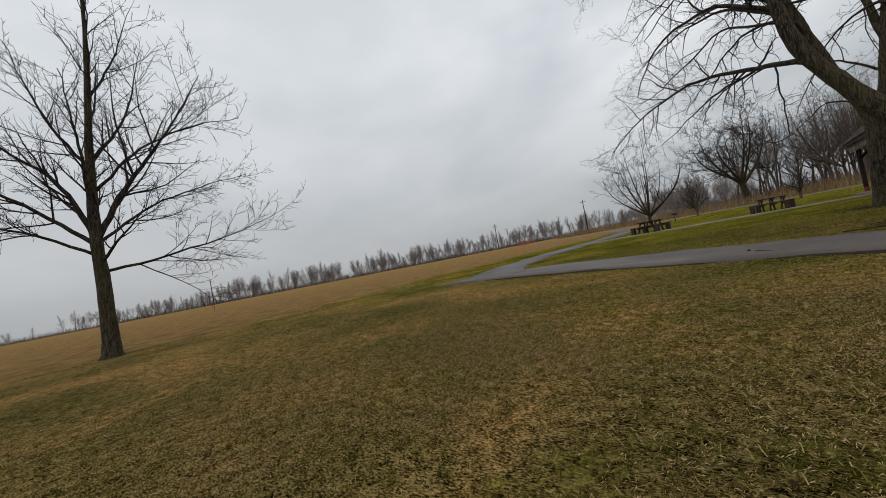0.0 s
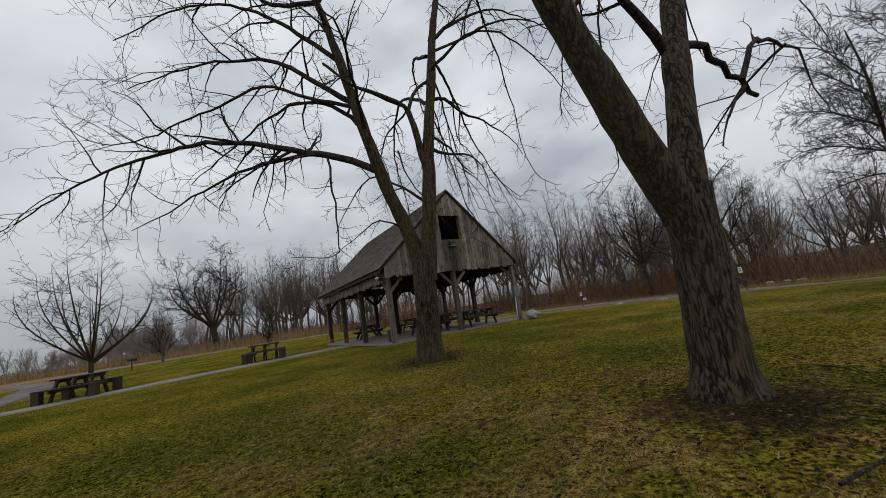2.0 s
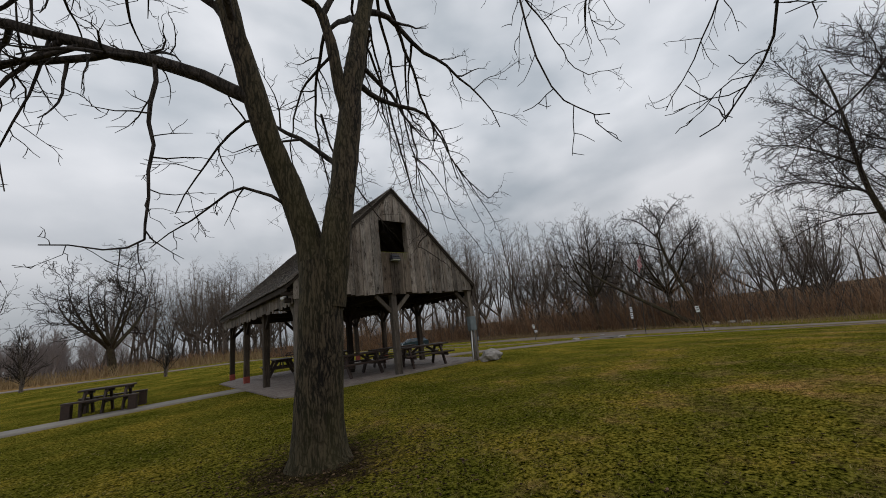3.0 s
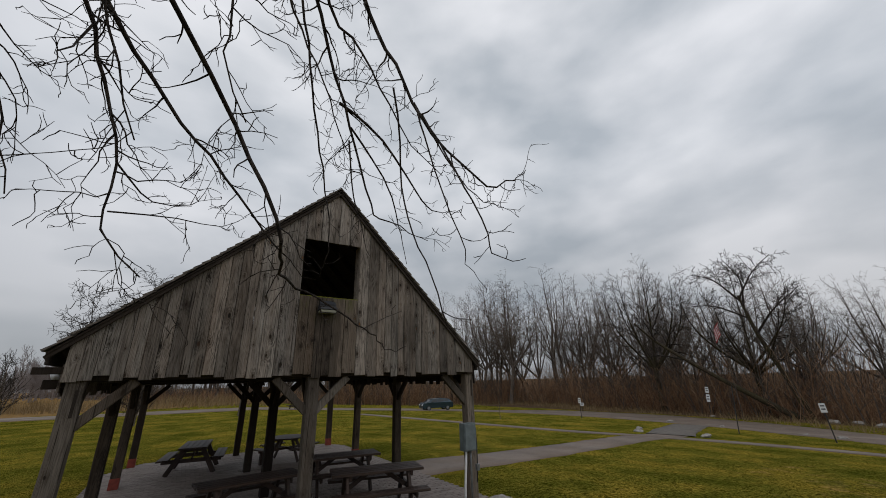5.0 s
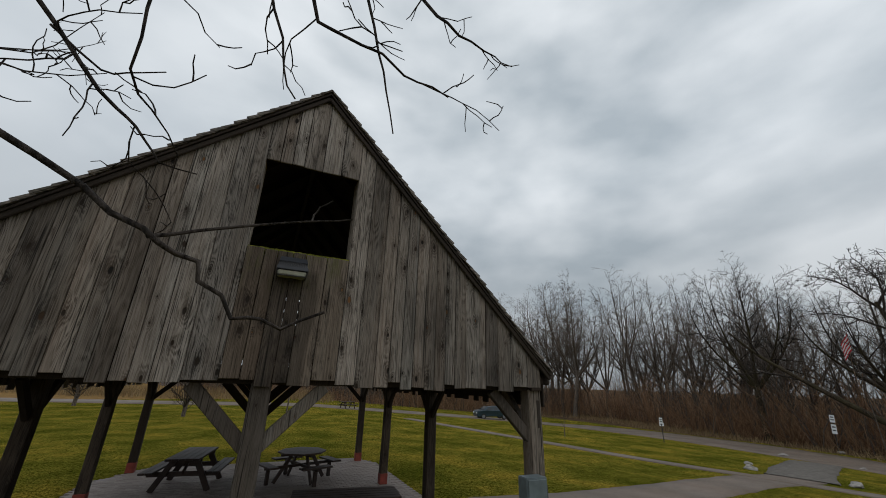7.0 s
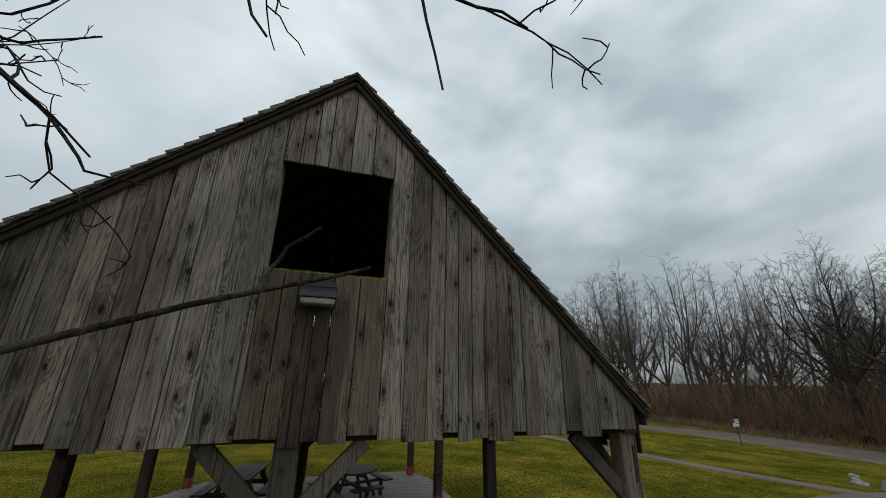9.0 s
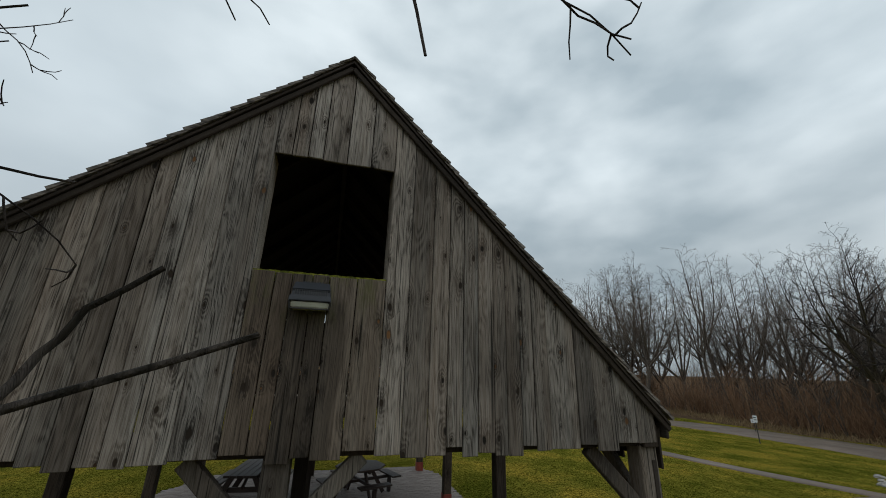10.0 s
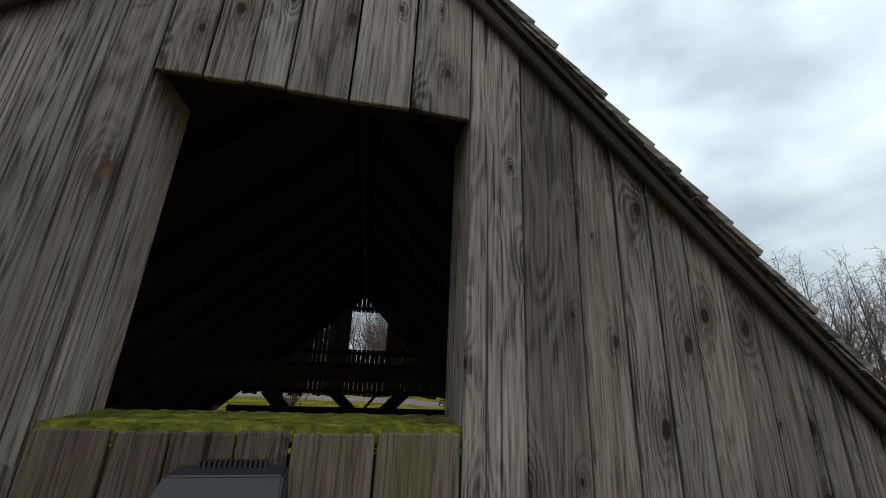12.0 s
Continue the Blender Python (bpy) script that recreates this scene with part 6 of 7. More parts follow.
# the young maple out on the lawn
tree("maple_tree", "young bare maple tree standing alone on the lawn", [
    ([(-20.1, -20.88, -0.06), (-20.1, -20.84, 0.8), (-20.09, -20.81, 2.0), (-20.09, -20.81, 3.2), (-20.08, -20.68, 5.3), (-20.04, -20.4, 8.2), (-20.0, -20.2, 11.2)], 0.2, 0.02, True),
], [
    ([(-20.09, -20.83, 3.2), (-20.3, -21.3, 4.6), (-20.5, -21.9, 5.3), (-20.8, -23.0, 6.5)], 0.08, 0.01, 0.12),
    ([(-20.08, -20.75, 3.2), (-20.0, -20.05, 4.5), (-19.8, -18.9, 6.2), (-19.5, -17.9, 8.0)], 0.085, 0.01, 0.12),
    ([(-20.08, -20.8, 2.25), (-20.0, -20.0, 2.35), (-19.87, -18.8, 2.65), (-19.7, -17.8, 2.9), (-19.5, -16.2, 3.5)], 0.045, 0.007, 0.15),
    ([(-20.09, -20.8, 2.5), (-19.4, -20.5, 2.9), (-18.6, -20.2, 3.3), (-17.7, -20.0, 3.5)], 0.045, 0.007, 0.15),
    ([(-20.1, -20.85, 2.7), (-20.2, -21.8, 3.3), (-20.1, -23.2, 3.7), (-20.2, -24.6, 3.6)], 0.045, 0.007, 0.15),
    ([(-20.1, -20.85, 3.0), (-20.6, -22.0, 4.2), (-20.9, -23.4, 5.2), (-21.2, -24.8, 5.8)], 0.06, 0.008, 0.15),
    ([(-20.09, -20.8, 3.4), (-20.9, -20.6, 4.6), (-21.5, -20.5, 6.0)], 0.06, 0.01, 0.15),
    ([(-20.09, -20.8, 3.6), (-19.5, -20.9, 5.2), (-19.0, -21.1, 7.2)], 0.06, 0.01, 0.15),
    ([(-20.08, -20.68, 5.0), (-20.2, -21.4, 6.4), (-20.4, -21.9, 8.4)], 0.05, 0.008, 0.12),
    ([(-20.08, -20.66, 5.2), (-20.0, -19.8, 6.6), (-19.9, -19.2, 8.6)], 0.05, 0.008, 0.12),
    ([(-20.07, -20.6, 6.0), (-20.9, -20.2, 7.6), (-21.2, -20.0, 9.2)], 0.04, 0.007, 0.12),
    ([(-20.05, -20.5, 7.0), (-19.4, -20.4, 8.4), (-19.1, -20.3, 10.0)], 0.04, 0.007, 0.12),
    ([(-20.09, -20.8, 3.0), (-20.0, -19.5, 4.0), (-19.7, -18.0, 4.6), (-19.6, -17.0, 4.9)], 0.045, 0.007, 0.12),
    ([(-20.08, -20.7, 4.4), (-19.8, -19.6, 5.6), (-19.5, -18.2, 6.4), (-19.2, -17.0, 6.7)], 0.045, 0.007, 0.12),
    ([(-20.05, -20.5, 7.0), (-20.2, -19.8, 8.4), (-20.3, -19.2, 10.2)], 0.04, 0.007, 0.12),
], UPRIGHT, 13, (-20.1, -20.88, 0.0), 2, sides=14, rmin=0.0058, depth=0.015)


def grown_tree(name, label, height, spread, seed, spec, levels, stems=1, base_r=0.2, fork=0.3, sides=8, group="trees", twig=None, bark=None, lean=(0, 0), rmin=0.012, limb_rate=0.6, rise_low=0.5, stout=1.0):
    """A tree grown by rule round its own foot; returned as a thing to be copied."""
    rng = np.random.default_rng(seed)
    ob = thing(name, label, "tree", group)
    tk, cr = Tubes(), Tubes()
    for s in range(stems):
        a = 6.283 * s / stems + rng.random()
        off = np.array([math.cos(a), math.sin(a), 0]) * (0 if stems == 1 else base_r * 1.1)
        d = np.array([off[0] * 0.5 + lean[0] + rng.normal(0, 0.05), off[1] * 0.5 + lean[1] + rng.normal(0, 0.05), 1.0])
        ln = branch_line(rng, off - np.array([0, 0, 0.15]), d, height, 12, 0.08, 0.05)
        r = np.linspace(base_r, base_r * 0.10, len(ln))
        r[0] *= 1.4
        tk.add(ln, r, sides)
        limbs = int(6 + height * limb_rate)
        for k in range(limbs):
            u = fork + (0.97 - fork) * (k + rng.random()) / limbs
            i = min(int(u * 12), 11)
            p = ln[i] + (ln[i + 1] - ln[i]) * (u * 12 - i)
            th = rng.random() * 6.283
            rise = rng.uniform(rise_low, rise_low + 0.7) + u * 0.6
            nd = np.array([math.cos(th), math.sin(th), rise])
            L = spread * (1.15 - 0.75 * u) * rng.uniform(0.6, 1.3)
            rr = max(base_r * (1 - 0.85 * u) * rng.uniform(0.4, 0.62) * stout, rmin * 1.5)
            lb = branch_line(rng, p, nd, L, 7, 0.15, 0.06)
            cr.add(lb, np.linspace(rr, rmin, len(lb)), 5)
            sprout(cr, rng, lb, rr, rmin, spec, 0, levels, 0.12, 3.0, 0.3, rmin)
    part("trunk", tk.mesh("trunk"), bark or M_FARBARK, ob)
    part("crown", cr.mesh("crown"), twig or M_TWIG, ob)
    return ob


def fan_tree(name, label, height, spread, seed, stems, base_r, fork, group, twig, bark, rmin=0.011, fine=FAN):
    """A tree whose trunk parts into rising stems under a domed crown."""
    rng = np.random.default_rng(seed)
    ob = thing(name, label, "tree", group)
    tk, cr = Tubes(), Tubes()
    h0 = height * fork
    trunk = branch_line(rng, (0, 0, -0.2), (rng.normal(0, 0.04), rng.normal(0, 0.04), 1), h0 + 0.2, 6, 0.05, 0.05)
    r = np.linspace(base_r, base_r * 0.78, len(trunk))
    r[0] *= 1.35
    tk.add(trunk, r, 7)
    for k in range(stems):
        a = 6.283 * (k + rng.uniform(-0.3, 0.3)) / stems
        out = spread * (0.15 if k == 0 else rng.uniform(0.5, 1.0))
        top = height * (1.0 - 0.40 * (out / spread) ** 2) * rng.uniform(0.94, 1.03)
        foot = trunk[-1 - rng.integers(0, 2)]
        end = np.array([math.cos(a) * out, math.sin(a) * out, top])
        n = 10
        u = np.linspace(0, 1, n)[:, None]
        ln = foot + (end - foot) * u
        ln[:, :2] += (end - foot)[:2] * (0.28 * np.sin(3.1416 * u))
        ln += np.cumsum(rng.normal(0, 0.012 * height / 6, ln.shape), 0) * np.sin(3.1416 * u * 0.5)
        r0 = base_r * rng.uniform(0.42, 0.58)
        rr = rmin + (r0 - rmin) * (1 - u[:, 0]) ** 1.3
        tk.add(ln[:6], rr[:6], 6)
        cr.add(ln[5:], rr[5:], 5)
        sprout(cr, rng, ln, r0, rmin, fine, 0, 2, 0.22, spread * 0.62, 0.35, rmin)
    part("trunk", tk.mesh("trunk"), bark, ob)
    part("crown", cr.mesh("crown"), twig, ob)
    return ob


def put(ob, x, y, turn=0.0, size=1.0, tilt=(0, 0)):
    ob.matrix_world = Matrix.LocRotScale((x, y, terrain(x, y) - 0.05), Euler((tilt[0], tilt[1], turn)), (size,) * 3)
    return ob


def put_copy(src, x, y, turn, size, tilt=(0, 0)):
    ob = copy_thing(src, Matrix.Identity(4))
    return put(ob, x, y, turn, size, tilt)


# single trees across the lawn
mid = fan_tree("tree", "bare round-crowned tree beyond the picnic tables", 11.0, 4.8, 41, 11, 0.2, 0.12, "trees", M_TWIG, M_BARK, 0.011, ROUND)
put(mid, -17.0, 26.6)
old = fan_tree("old_tree", "old spreading bare tree with thick crooked limbs", 19.6, 9.0, 58, 7, 0.62, 0.24, "trees", M_TWIG, M_BARK, 0.026, OLDTREE)
put(old, -8.6, 68.0)
shrub = grown_tree("shrub", "bare many-stemmed shrub on the lawn", 5.8, 2.2, 61, FOREST, 2, 7, 0.07, 0.12, rmin=0.012)
put(shrub, -14.1, 42.0)
put_copy(shrub, -4.0, 30.0, 1.0, 0.8)
tree("ornamental_tree", "fine-twigged bare tree with a rounded drooping crown", [
    ([(21.0, -13.0, -0.9), (20.6, -12.0, 0.8), (20.2, -11.0, 3.0), (20.0, -10.6, 5.7), (20.0, -10.67, 9.2), (20.0, -10.5, 12.0)], 0.21, 0.03, True),
], [
    ([(20.2, -11.0, 3.0), (20.1, -12.2, 6.0), (20.0, -12.4, 9.5), (20.0, -12.3, 12.6)], 0.12, 0.02, 0.1),
    ([(20.1, -10.7, 4.2), (19.8, -9.4, 4.3), (19.6, -8.2, 4.0), (19.5, -7.2, 3.4)], 0.05, 0.012, 0.1),
    ([(20.0, -10.6, 5.2), (19.5, -9.0, 6.2), (19.2, -7.8, 6.4), (19.0, -6.9, 6.0)], 0.06, 0.012, 0.1),
    ([(20.0, -10.65, 6.5), (20.0, -9.0, 8.2), (20.0, -7.8, 8.8), (20.0, -7.0, 8.7)], 0.06, 0.012, 0.1),
    ([(20.0, -10.67, 8.0), (20.2, -9.2, 10.4), (20.3, -8.2, 11.6)], 0.05, 0.012, 0.1),
    ([(20.0, -10.6, 9.2), (19.6, -9.6, 11.5), (19.4, -9.0, 13.2)], 0.045, 0.012, 0.1),
    ([(20.0, -10.6, 5.7), (18.6, -10.6, 7.8), (17.6, -10.4, 9.4)], 0.05, 0.012, 0.1),
    ([(20.0, -10.6, 5.0), (21.6, -9.8, 7.0), (22.6, -9.4, 9.0)], 0.05, 0.012, 0.1),
    ([(20.0, -12.3, 7.5), (19.2, -13.4, 9.6), (18.6, -14.2, 11.2)], 0.05, 0.012, 0.1),
    ([(20.1, -11.2, 3.2), (19.0, -11.4, 4.6), (17.8, -11.6, 5.2)], 0.045, 0.012, 0.1),
    ([(20.0, -12.4, 9.0), (20.4, -13.4, 11.2), (20.6, -14.0, 12.8)], 0.045, 0.012, 0.1),
], THICKET, 19, (21.0, -13.0, -0.87), 2, sides=10, rmin=0.012, depth=0.015, cap=3.0)
small = grown_tree("young_tree", "slim young bare tree on the far lawn", 5.0, 1.8, 71, FOREST, 1, 1, 0.07, 0.3)
put(small, 3.2, 34.0)
put_copy(small, 24.0, 22.0, 2.0, 0.55)

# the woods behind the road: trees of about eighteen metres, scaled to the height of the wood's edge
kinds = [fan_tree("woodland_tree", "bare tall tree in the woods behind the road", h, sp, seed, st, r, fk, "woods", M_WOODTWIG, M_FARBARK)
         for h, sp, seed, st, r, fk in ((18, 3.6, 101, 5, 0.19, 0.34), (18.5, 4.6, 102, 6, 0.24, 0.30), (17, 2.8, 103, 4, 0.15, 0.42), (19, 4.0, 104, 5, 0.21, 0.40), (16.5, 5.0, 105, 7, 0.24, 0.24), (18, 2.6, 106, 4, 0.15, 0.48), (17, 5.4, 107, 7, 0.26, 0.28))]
WOODS = [(-14, 92, 20), (-2, 80, 22), (8, 70, 22), (20, 64, 19), (33, 61, 19.5), (46, 60, 24.5), (55, 51, 27), (56, 41, 24), (53, 31, 21), (52, 22, 20.5), (51.5, 13, 18), (50, 4, 16.5), (48, -5, 13.5), (47, -14, 11.5), (43, -26, 9), (36, -38, 9)]
rng = random.Random(301)
used = set()
for (ax, ay, ah), (bx, by, bh) in zip(WOODS, WOODS[1:]):
    d = Vector((bx - ax, by - ay, 0))
    out = Vector((d.y, -d.x, 0)).normalized()
    if out.dot(Vector((ax - 5, ay - 5, 0))) < 0:
        out = -out
    n = int(d.length / 0.85)
    for i in range(n):
        u = (i + rng.random()) / n
        depth = 20 * rng.random() ** 1.3
        p = Vector((ax, ay, 0)) + d * u + out * depth
        k = rng.randrange(len(kinds))
        h = (ah + (bh - ah) * u) / 18.0 * rng.uniform(0.68, 1.04) * (1 + depth * 0.006)
        if k in used:
            put_copy(kinds[k], p.x, p.y, rng.uniform(0, 6.28), h, (rng.gauss(0, 0.06), rng.gauss(0, 0.06)))
        else:
            used.add(k)
            put(kinds[k], p.x, p.y, rng.uniform(0, 6.28), h)

tree("leaning_tree", "dark leaning tree at the edge of the woods", [
    ([(48.2, 6.5, -1.95), (47.6, 8.5, -0.6), (46.6, 11.5, 1.6), (45.6, 14.5, 4.0), (44.9, 17.0, 6.2), (44.4, 19.0, 8.6)], 0.34, 0.10, False),
    ([(48.6, 5.9, -1.95), (48.7, 7.0, 2.0), (48.4, 8.2, 6.5), (48.2, 8.8, 10.5)], 0.36, 0.12, False),
], [
    ([(45.6, 14.5, 4.0), (45.0, 17.0, 4.6), (44.6, 20.0, 4.4)], 0.12, 0.03, 0.3),
    ([(44.9, 17.0, 6.2), (44.0, 17.5, 8.5), (43.5, 18.5, 10.5)], 0.10, 0.03, 0.2),
    ([(48.4, 8.2, 6.3), (47.6, 6.0, 8.5), (47.0, 3.5, 10.2)], 0.14, 0.03, 0.2),
    ([(48.2, 8.8, 10.0), (47.5, 10.5, 12.5), (47.0, 12.5, 13.6)], 0.12, 0.03, 0.2),
    ([(48.3, 8.5, 8.0), (47.8, 11.0, 9.6), (47.2, 13.2, 10.0)], 0.11, 0.03, 0.2),
    ([(48.2, 8.8, 10.2), (48.4, 7.0, 12.8), (48.0, 5.0, 14.2)], 0.11, 0.03, 0.2),
    ([(48.2, 8.6, 9.2), (47.4, 8.0, 12.0), (47.0, 9.0, 14.6)], 0.11, 0.03, 0.2),
], BROAD, 17, (48.2, 6.5, -1.9), 2, None, M_TWIG, "woods", 8, 3.0, rmin=0.02)
for x, y, h, sp, n in ((50.0, 20.5, 20.0, 7.0, 8), (50.5, 10.0, 17.2, 7.2, 8), (50.0, 48.5, 25.5, 7.0, 8)):
    put(fan_tree("broad_tree", "dark broad-crowned bare tree at the edge of the woods", h, sp, int(h * 10), n, 0.36, 0.3, "woods", M_WOODTWIG if y > 40 else M_TWIG, M_FARBARK if y > 40 else M_BARK, 0.013), x, y)

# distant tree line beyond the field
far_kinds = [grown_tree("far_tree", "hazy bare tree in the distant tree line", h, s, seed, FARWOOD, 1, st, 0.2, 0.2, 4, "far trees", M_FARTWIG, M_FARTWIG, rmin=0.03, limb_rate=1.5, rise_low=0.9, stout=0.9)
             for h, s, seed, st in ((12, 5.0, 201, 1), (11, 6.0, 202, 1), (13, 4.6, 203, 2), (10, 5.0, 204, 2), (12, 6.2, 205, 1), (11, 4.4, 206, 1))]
FAR = [(-340, -95), (-300, -20), (-262, 50), (-215, 120), (-160, 180), (-105, 225), (-60, 250), (-38, 200), (-22, 130)]
used = set()
for (ax, ay), (bx, by) in zip(FAR, FAR[1:]):
    L = math.hypot(bx - ax, by - ay)
    n = int(L / 1.25)
    for i in range(n):
        u = (i + rng.random()) / n
        x, y = ax + (bx - ax) * u + rng.gauss(0, 10), ay + (by - ay) * u + rng.gauss(0, 10)
        if noise.noise(Vector((x * 0.02, y * 0.02, 3.3))) < (-0.02 if y < 70 else -0.35):
            continue
        k = rng.randrange(len(far_kinds))
        (put_copy if k in used else put)(far_kinds[k], x, y, rng.uniform(0, 6.28), rng.uniform(0.6, 1.1) * (1.0 if ax > -290 else 0.75))
        used.add(k)


def stems_stuff(name, label, category, places, material, seed, sides=3, fork=0):
    """Many thin stems joined into one: places of (x, y, height, lean, radius)."""
    rng = np.random.default_rng(seed)
    t = Tubes()
    for x, y, h, lean, r in places:
        d = np.array([rng.normal(0, lean), rng.normal(0, lean), 1.0])
        ln = branch_line(rng, (x, y, terrain(x, y) - 0.05), d, h, 4, 0.16, 0.02)
        t.add(ln, np.linspace(r, r * 0.35, len(ln)), sides)
        if fork:
            for _ in range(fork):
                i = rng.integers(1, 4)
                e = d + rng.normal(0, 0.6, 3)
                sub = branch_line(rng, ln[i], e, h * rng.uniform(0.25, 0.5), 2, 0.2, 0.05)
                t.add(sub, np.linspace(r * 0.6, r * 0.3, len(sub)), 3)
    ob = part(name, t.mesh(name), material)
    return tagged(ob, label, category, kind="stuff")


def along(line, count, width, rng):
    seg = [math.hypot(b[0] - a[0], b[1] - a[1]) for a, b in zip(line, line[1:])]
    out = []
    for _ in range(count):
        s = rng.random() * sum(seg)
        for (a, b), L in zip(zip(line, line[1:]), seg):
            if s < L:
                u = s / L
                break
            s -= L
        dx, dy = (b[0] - a[0]) / L, (b[1] - a[1]) / L
        w = rng.random() ** 1.3 * width
        sx, sy = dy, -dx
        if sx * (a[0] - 5) + sy * (a[1] - 5) < 0:
            sx, sy = -sx, -sy
        out.append((a[0] + (b[0] - a[0]) * u + sx * w, a[1] + (b[1] - a[1]) * u + sy * w))
    return out


def near_line(x, y, line, half):
    for (ax, ay), (bx, by) in zip(line, line[1:]):
        dx, dy = bx - ax, by - ay
        u = max(0, min(1, ((x - ax) * dx + (y - ay) * dy) / (dx * dx + dy * dy)))
        if math.hypot(x - ax - dx * u, y - ay - dy * u) < half:
            return True
    return False


brng = random.Random(401)
edge = [(x, y) for x, y, h in WOODS]
edge = [(x - 3.0 if x > 40 else x, y - (3.0 if y > 50 else 0)) for x, y in edge]
stems_stuff("underbrush", "dense reddish-brown bare underbrush at the foot of the woods", "shrubs", [
    (x, y, brng.uniform(1.4, 5.2) * (0.45 + 1.6 * abs(noise.noise(Vector((x * 0.16, y * 0.16, 0))))) * (0.6 if y < 2 else 0.5 if x < 22 and y > 55 else 1.0), 0.5, brng.uniform(0.017, 0.034)) for x, y in along(edge, 9500, 12, brng)], M_BRUSH, 5, fork=3)
stems_stuff("thicket", "tall tangled brown thicket between the woodland trunks", "shrubs", [
    (x, y, brng.uniform(3.0, 8.0) * (0.5 if y < 2 else 0.35 if x < 22 and y > 55 else 1.0), 0.32, brng.uniform(0.018, 0.034)) for x, y in along(edge, 5200, 16, brng)], M_BRUSH, 9, fork=2)
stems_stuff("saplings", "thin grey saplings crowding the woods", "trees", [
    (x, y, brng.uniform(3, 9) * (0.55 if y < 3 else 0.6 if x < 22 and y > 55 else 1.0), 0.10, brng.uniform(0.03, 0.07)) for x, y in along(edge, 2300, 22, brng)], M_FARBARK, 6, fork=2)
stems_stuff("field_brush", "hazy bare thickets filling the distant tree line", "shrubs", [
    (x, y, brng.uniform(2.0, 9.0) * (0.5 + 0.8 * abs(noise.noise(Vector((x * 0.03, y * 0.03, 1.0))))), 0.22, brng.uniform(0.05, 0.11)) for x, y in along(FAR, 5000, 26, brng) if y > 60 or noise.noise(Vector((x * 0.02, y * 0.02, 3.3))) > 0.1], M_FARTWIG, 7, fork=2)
verge = [(x - (6.2 if y < 30 else 5.0), y) for x, y in edge if x > 40]
stems_stuff("verge_grass", "tawny dry grass on the verge below the woods", "grass", [
    (x, y, brng.uniform(0.25, 0.9), 0.45, brng.uniform(0.012, 0.022)) for x, y in along(verge, 4200, 4.5, brng) if not near_line(x, y, PATH_ROAD, 3.4)], M_REED, 18)
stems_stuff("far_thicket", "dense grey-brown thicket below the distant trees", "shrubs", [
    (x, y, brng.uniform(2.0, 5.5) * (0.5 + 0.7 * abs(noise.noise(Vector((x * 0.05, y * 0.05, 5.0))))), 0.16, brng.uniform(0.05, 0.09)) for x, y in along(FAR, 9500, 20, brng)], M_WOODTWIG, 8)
stems_stuff("reeds", "tawny dry reeds in the field", "reeds", [
    (x, y, brng.uniform(0.8, 1.9), 0.2, brng.uniform(0.02, 0.045)) for x, y in along([(-60, 95), (-40, 78), (-22, 62), (-4, 56), (10, 53)], 3600, 14, brng)], M_REED, 8)


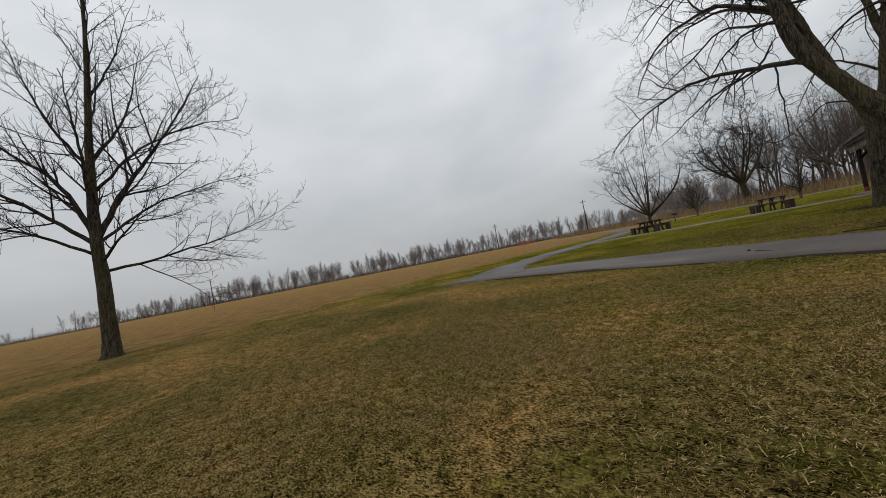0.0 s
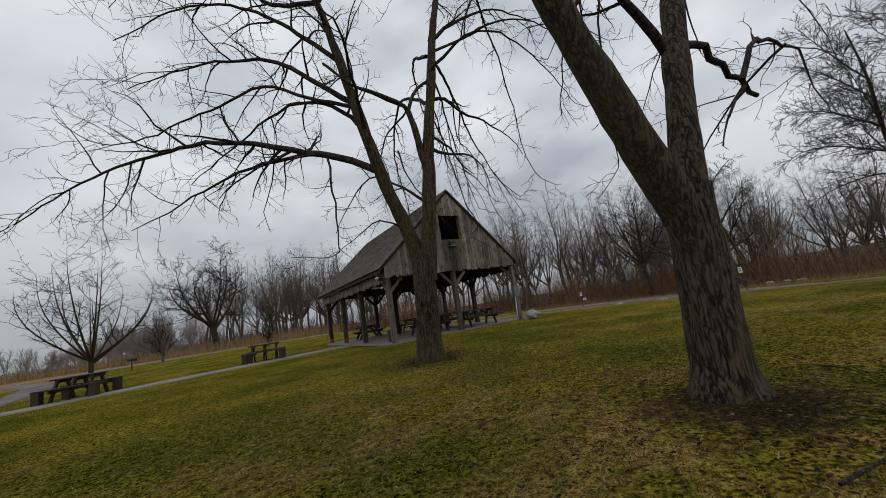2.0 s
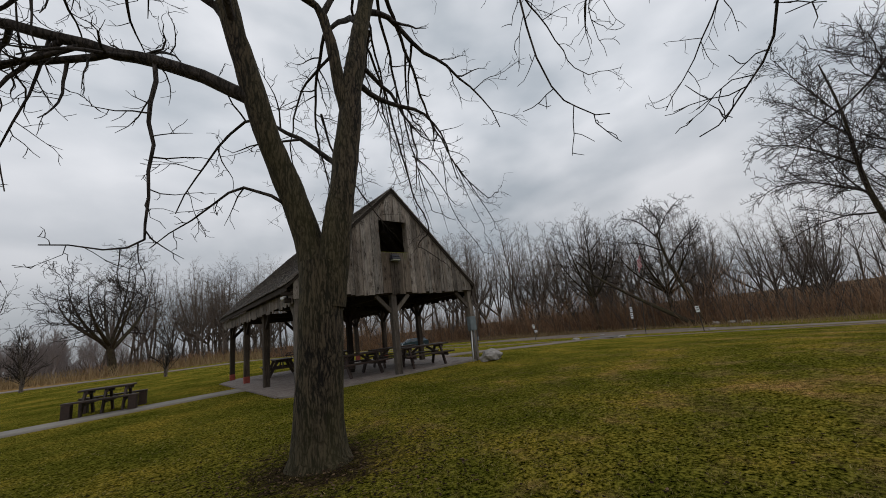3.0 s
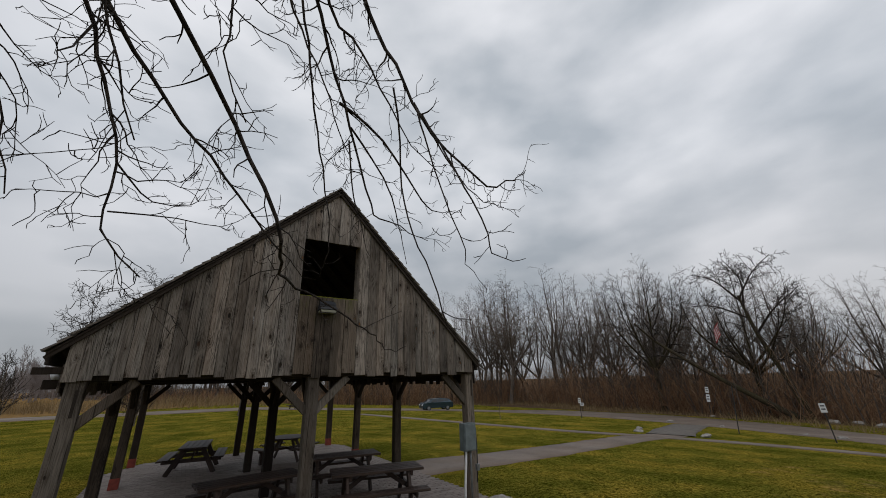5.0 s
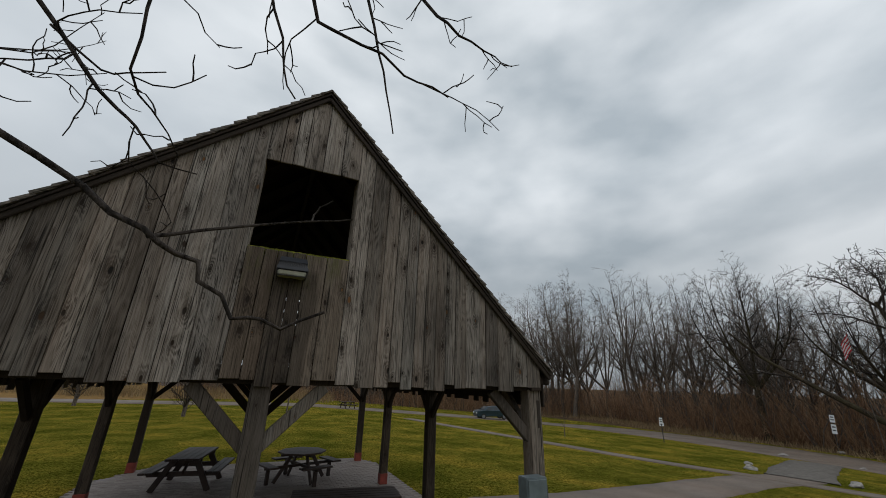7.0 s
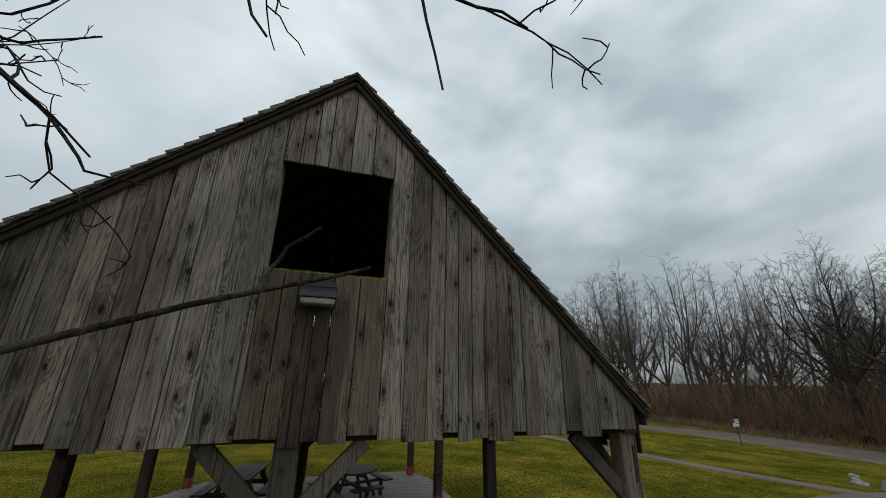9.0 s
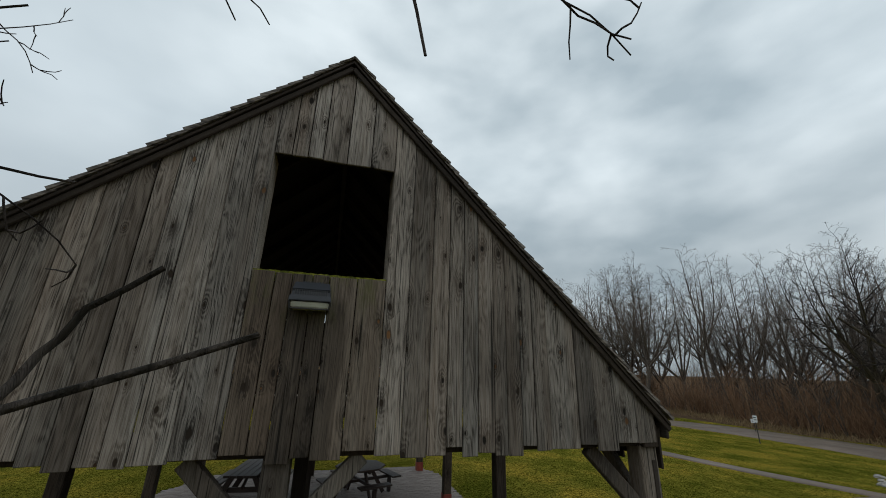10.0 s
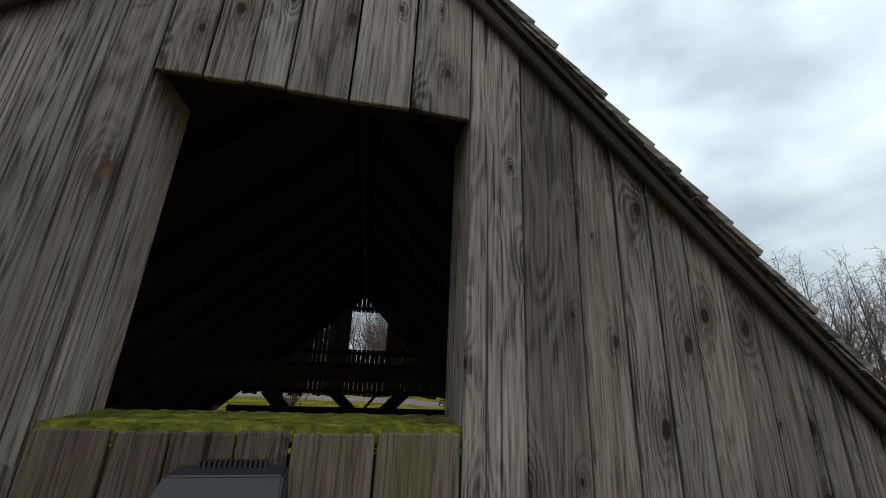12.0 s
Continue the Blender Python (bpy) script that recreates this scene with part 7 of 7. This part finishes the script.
# ---- grass and leaves on the lawn ----
def lawn_blades(name, label, material, seed, areas, tall, lean_by, wide, patch=0.0):
    """Blades in tufts over the areas (x, y, spread in x and y, count); patch > 0: only where the turf has died back."""
    rng = np.random.default_rng(seed)
    spots = []
    for cx, cy, sx, sy, n in areas:
        spots.append(np.stack([rng.normal(cx, sx, n), rng.normal(cy, sy, n)], 1))
    P = np.concatenate(spots)
    heart = P[rng.integers(0, len(P), len(P) // 9)]
    pick = rng.integers(0, len(heart), len(P))
    P = np.where(rng.random(len(P))[:, None] < 0.6, heart[pick] + rng.normal(0, 0.022, P.shape), P)
    keep = np.ones(len(P), bool)
    main = [p[:2] for p in smooth_line([(*p, 0) for p in PATH_MAIN], 1.0)]
    br = [p[:2] for p in smooth_line([(*p, 0) for p in PATH_BRANCH], 1.0)]
    for line, half in ((main, 1.08), (br, 0.95), (PATH_WALK, 0.65)):
        L = np.array([(q[0], q[1]) for q in line])
        A, B = L[:-1], L[1:]
        d = B - A
        u = np.clip(((P[:, None] - A) * d).sum(-1) / (d * d).sum(-1), 0, 1)
        dist = np.linalg.norm(P[:, None] - A - d * u[..., None], axis=-1).min(1)
        keep &= dist > half + rng.normal(0, 0.05, len(P))
    keep &= ~((P[:, 0] > -3.0) & (P[:, 0] < 4.8) & (P[:, 1] > 0))
    for c, r in (((-4.2, -6.1), 0.9), ((-5.0, -12.2), 1.0)):
        keep &= np.linalg.norm(P - c, axis=1) > r * rng.uniform(0.35, 1.3, len(P))
    P = P[keep]
    if patch:
        dry = np.array([noise.noise(Vector((x * 0.55, y * 0.55, 7.0))) + 0.5 * noise.noise(Vector((x * 1.7, y * 1.7, 2.0))) for x, y in P])
        P = P[rng.random(len(P)) < np.clip(patch + 1.5 * dry, 0.06, 1.0)]
    n = len(P)
    h = rng.uniform(*tall, n)
    a, lean = rng.uniform(0, 6.283, n), rng.uniform(*lean_by, n)
    w = rng.uniform(*wide, n)
    side = np.stack([np.cos(a), np.sin(a), 0 * a], 1) * w[:, None]
    ld = rng.uniform(0, 6.283, n)
    tip = np.stack([np.cos(ld) * h * lean, np.sin(ld) * h * lean, h], 1)
    z = np.array([terrain(x, y) for x, y in P]) + 0.0
    base = np.concatenate([P, z[:, None]], 1)
    V = np.stack([base - side, base + side, base + tip * 0.55 + side * 0.7 + [0, 0, 0.004], base + tip], 1).reshape(-1, 3)
    k = np.arange(n) * 4
    F = np.concatenate([np.stack([k, k + 1, k + 2], 1), np.stack([k, k + 2, k + 3], 1)])
    ob = part(name, raw_mesh(name, V, F), material)
    tagged(ob, label, "grass", kind="stuff")


lawn_blades("grass", "short matted winter grass in green and straw tones", M_BLADE, 77,
            ((-8.8, -19.6, 2.4, 2.2, 60000), (-9.5, -17.0, 4.5, 4.0, 35000), (-6.5, -10.5, 2.8, 3.0, 75000), (-3.5, -5.5, 3.5, 3.0, 35000), (2.5, -5.5, 4.0, 3.0, 12000)),
            (0.010, 0.030), (0.3, 1.6), (0.0012, 0.0032))
lawn_blades("dead_grass", "matted dead straw-brown grass lying between the green tufts", M_STRAW, 79,
            ((-8.4, -20.0, 1.5, 1.2, 170000), (-8.4, -18.4, 3.0, 1.9, 140000), (-6.5, -10.5, 2.4, 2.4, 20000)),
            (0.003, 0.011), (1.0, 2.6), (0.0007, 0.0019), 0.5)


def fallen_leaves():
    rng = np.random.default_rng(78)
    P = np.concatenate([np.stack([rng.normal(cx, s, n), rng.normal(cy, s, n)], 1) for cx, cy, s, n in ((-9.5, -18.0, 3.5, 260), (-5.6, -9.8, 2.4, 1500), (-4.2, -6.2, 0.75, 2600), (-4.6, -12.4, 1.0, 2400), (0.5, -6.0, 3.2, 700))])
    P = P[~((P[:, 0] > -3.0) & (P[:, 0] < 4.8) & (P[:, 1] > -0.2))]
    P = P[[not near_line(x, y, PATH_MAIN, 1.15) or rng.random() < 0.06 for x, y in P]]
    n = len(P)
    s, a = rng.uniform(0.008, 0.026, n), rng.uniform(0, 6.283, n)
    V, F = [], []
    for i in range(n):
        c, sn = math.cos(a[i]) * s[i], math.sin(a[i]) * s[i]
        z = terrain(*P[i]) + 0.022 + rng.uniform(0, 0.015)
        e = rng.uniform(-0.4, 0.4, 6) * s[i]
        pts = [(-1, 0), (-0.35, 0.5), (0.45, 0.42), (1.1, 0), (0.45, -0.42), (-0.35, -0.5)]
        b = len(V)
        V += [(P[i, 0] + x * c - y * sn, P[i, 1] + x * sn + y * c, z + abs(e[k])) for k, (x, y) in enumerate(pts)]
        F += [(b, b + 1, b + 2), (b, b + 2, b + 3), (b, b + 3, b + 4), (b, b + 4, b + 5)]
    ob = part("fallen_leaves", raw_mesh("fallen_leaves", V, F), M_LEAF)
    tagged(ob, "scattered brown dead leaves on the grass", "leaves", kind="stuff")


fallen_leaves()


def fallen_stick(pts, r, seed):
    rng = np.random.default_rng(seed)
    t = Tubes()
    ln = curve(pts, 0.15)
    t.add(ln, np.linspace(r, r * 0.35, len(ln)), 5)
    sprout(t, rng, ln, r, r * 0.4, [(2.5, 0.3, 45, 0.2, 0.0, 4, 3), (0, 0, 0, 0.2, 0, 3, 2)], 0, 0, 0.3, 0.5)
    ob = part("fallen_branch", t.mesh("fallen_branch"), M_TWIG)
    tagged(ob, "thin dead branch lying by the path", "branch", "fallen branches")


fallen_stick([(-6.0, -13.01, 0.03), (-5.31, -13.17, 0.05), (-4.82, -13.27, 0.04), (-4.09, -13.06, 0.05), (-3.31, -12.66, 0.04)], 0.0095, 3)
fallen_stick([(-3.57, -13.1, 0.04), (-3.8, -13.45, 0.05), (-4.01, -13.76, 0.04)], 0.010, 4)
fallen_stick([(-7.16, -14.38, 0.035), (-7.05, -14.5, 0.04), (-6.95, -14.65, 0.035)], 0.007, 5)
fallen_stick([(-3.68, -12.4, 0.04), (-3.8, -12.6, 0.05), (-3.97, -12.74, 0.04)], 0.009, 6)
fallen_stick([(-6.5, -10.93, 0.03), (-6.36, -10.88, 0.045), (-6.24, -10.9, 0.035)], 0.008, 7)
fallen_stick([(-5.79, -13.13, 0.03), (-5.7, -13.12, 0.045), (-5.61, -13.15, 0.035)], 0.007, 8)


def leaf_wad(x, y):
    """Wet dead leaves stuck together on the path."""
    rng = np.random.default_rng(12)
    V, F = [], []
    for i in range(16):
        a, tilt, r = rng.uniform(0, 6.283), rng.uniform(0.2, 1.2), rng.uniform(0.012, 0.022)
        c = np.array([x + rng.normal(0, 0.009), y + rng.normal(0, 0.009), 0.034 + rng.uniform(0, 0.016)])
        u = np.array([math.cos(a), math.sin(a), 0.0])
        w = np.array([-math.sin(a) * math.cos(tilt), math.cos(a) * math.cos(tilt), math.sin(tilt)])
        b = len(V)
        V += [tuple(c + u * p * r + w * q * r) for p, q in ((-1, 0), (-0.4, 0.5), (0.4, 0.45), (1, 0), (0.4, -0.45), (-0.4, -0.5))]
        F += [(b, b + 1, b + 2), (b, b + 2, b + 3), (b, b + 3, b + 4), (b, b + 4, b + 5)]
    ob = part("leaf_clump", raw_mesh("leaf_clump", V, F), M_SOIL)
    tagged(ob, "dark wad of wet dead leaves on the path", "leaves")


leaf_wad(-7.25, -14.24)
fallen_stick([(-4.75, -14.05, 0.03), (-4.6, -14.3, 0.05), (-4.55, -14.6, 0.04)], 0.012, 9)
fallen_stick([(-5.0, -13.6, 0.03), (-4.8, -13.9, 0.05), (-4.5, -14.1, 0.05), (-4.35, -14.45, 0.04)], 0.011, 10)

# ---- pieces of floor and roof ----
paver_slab()
shingles()
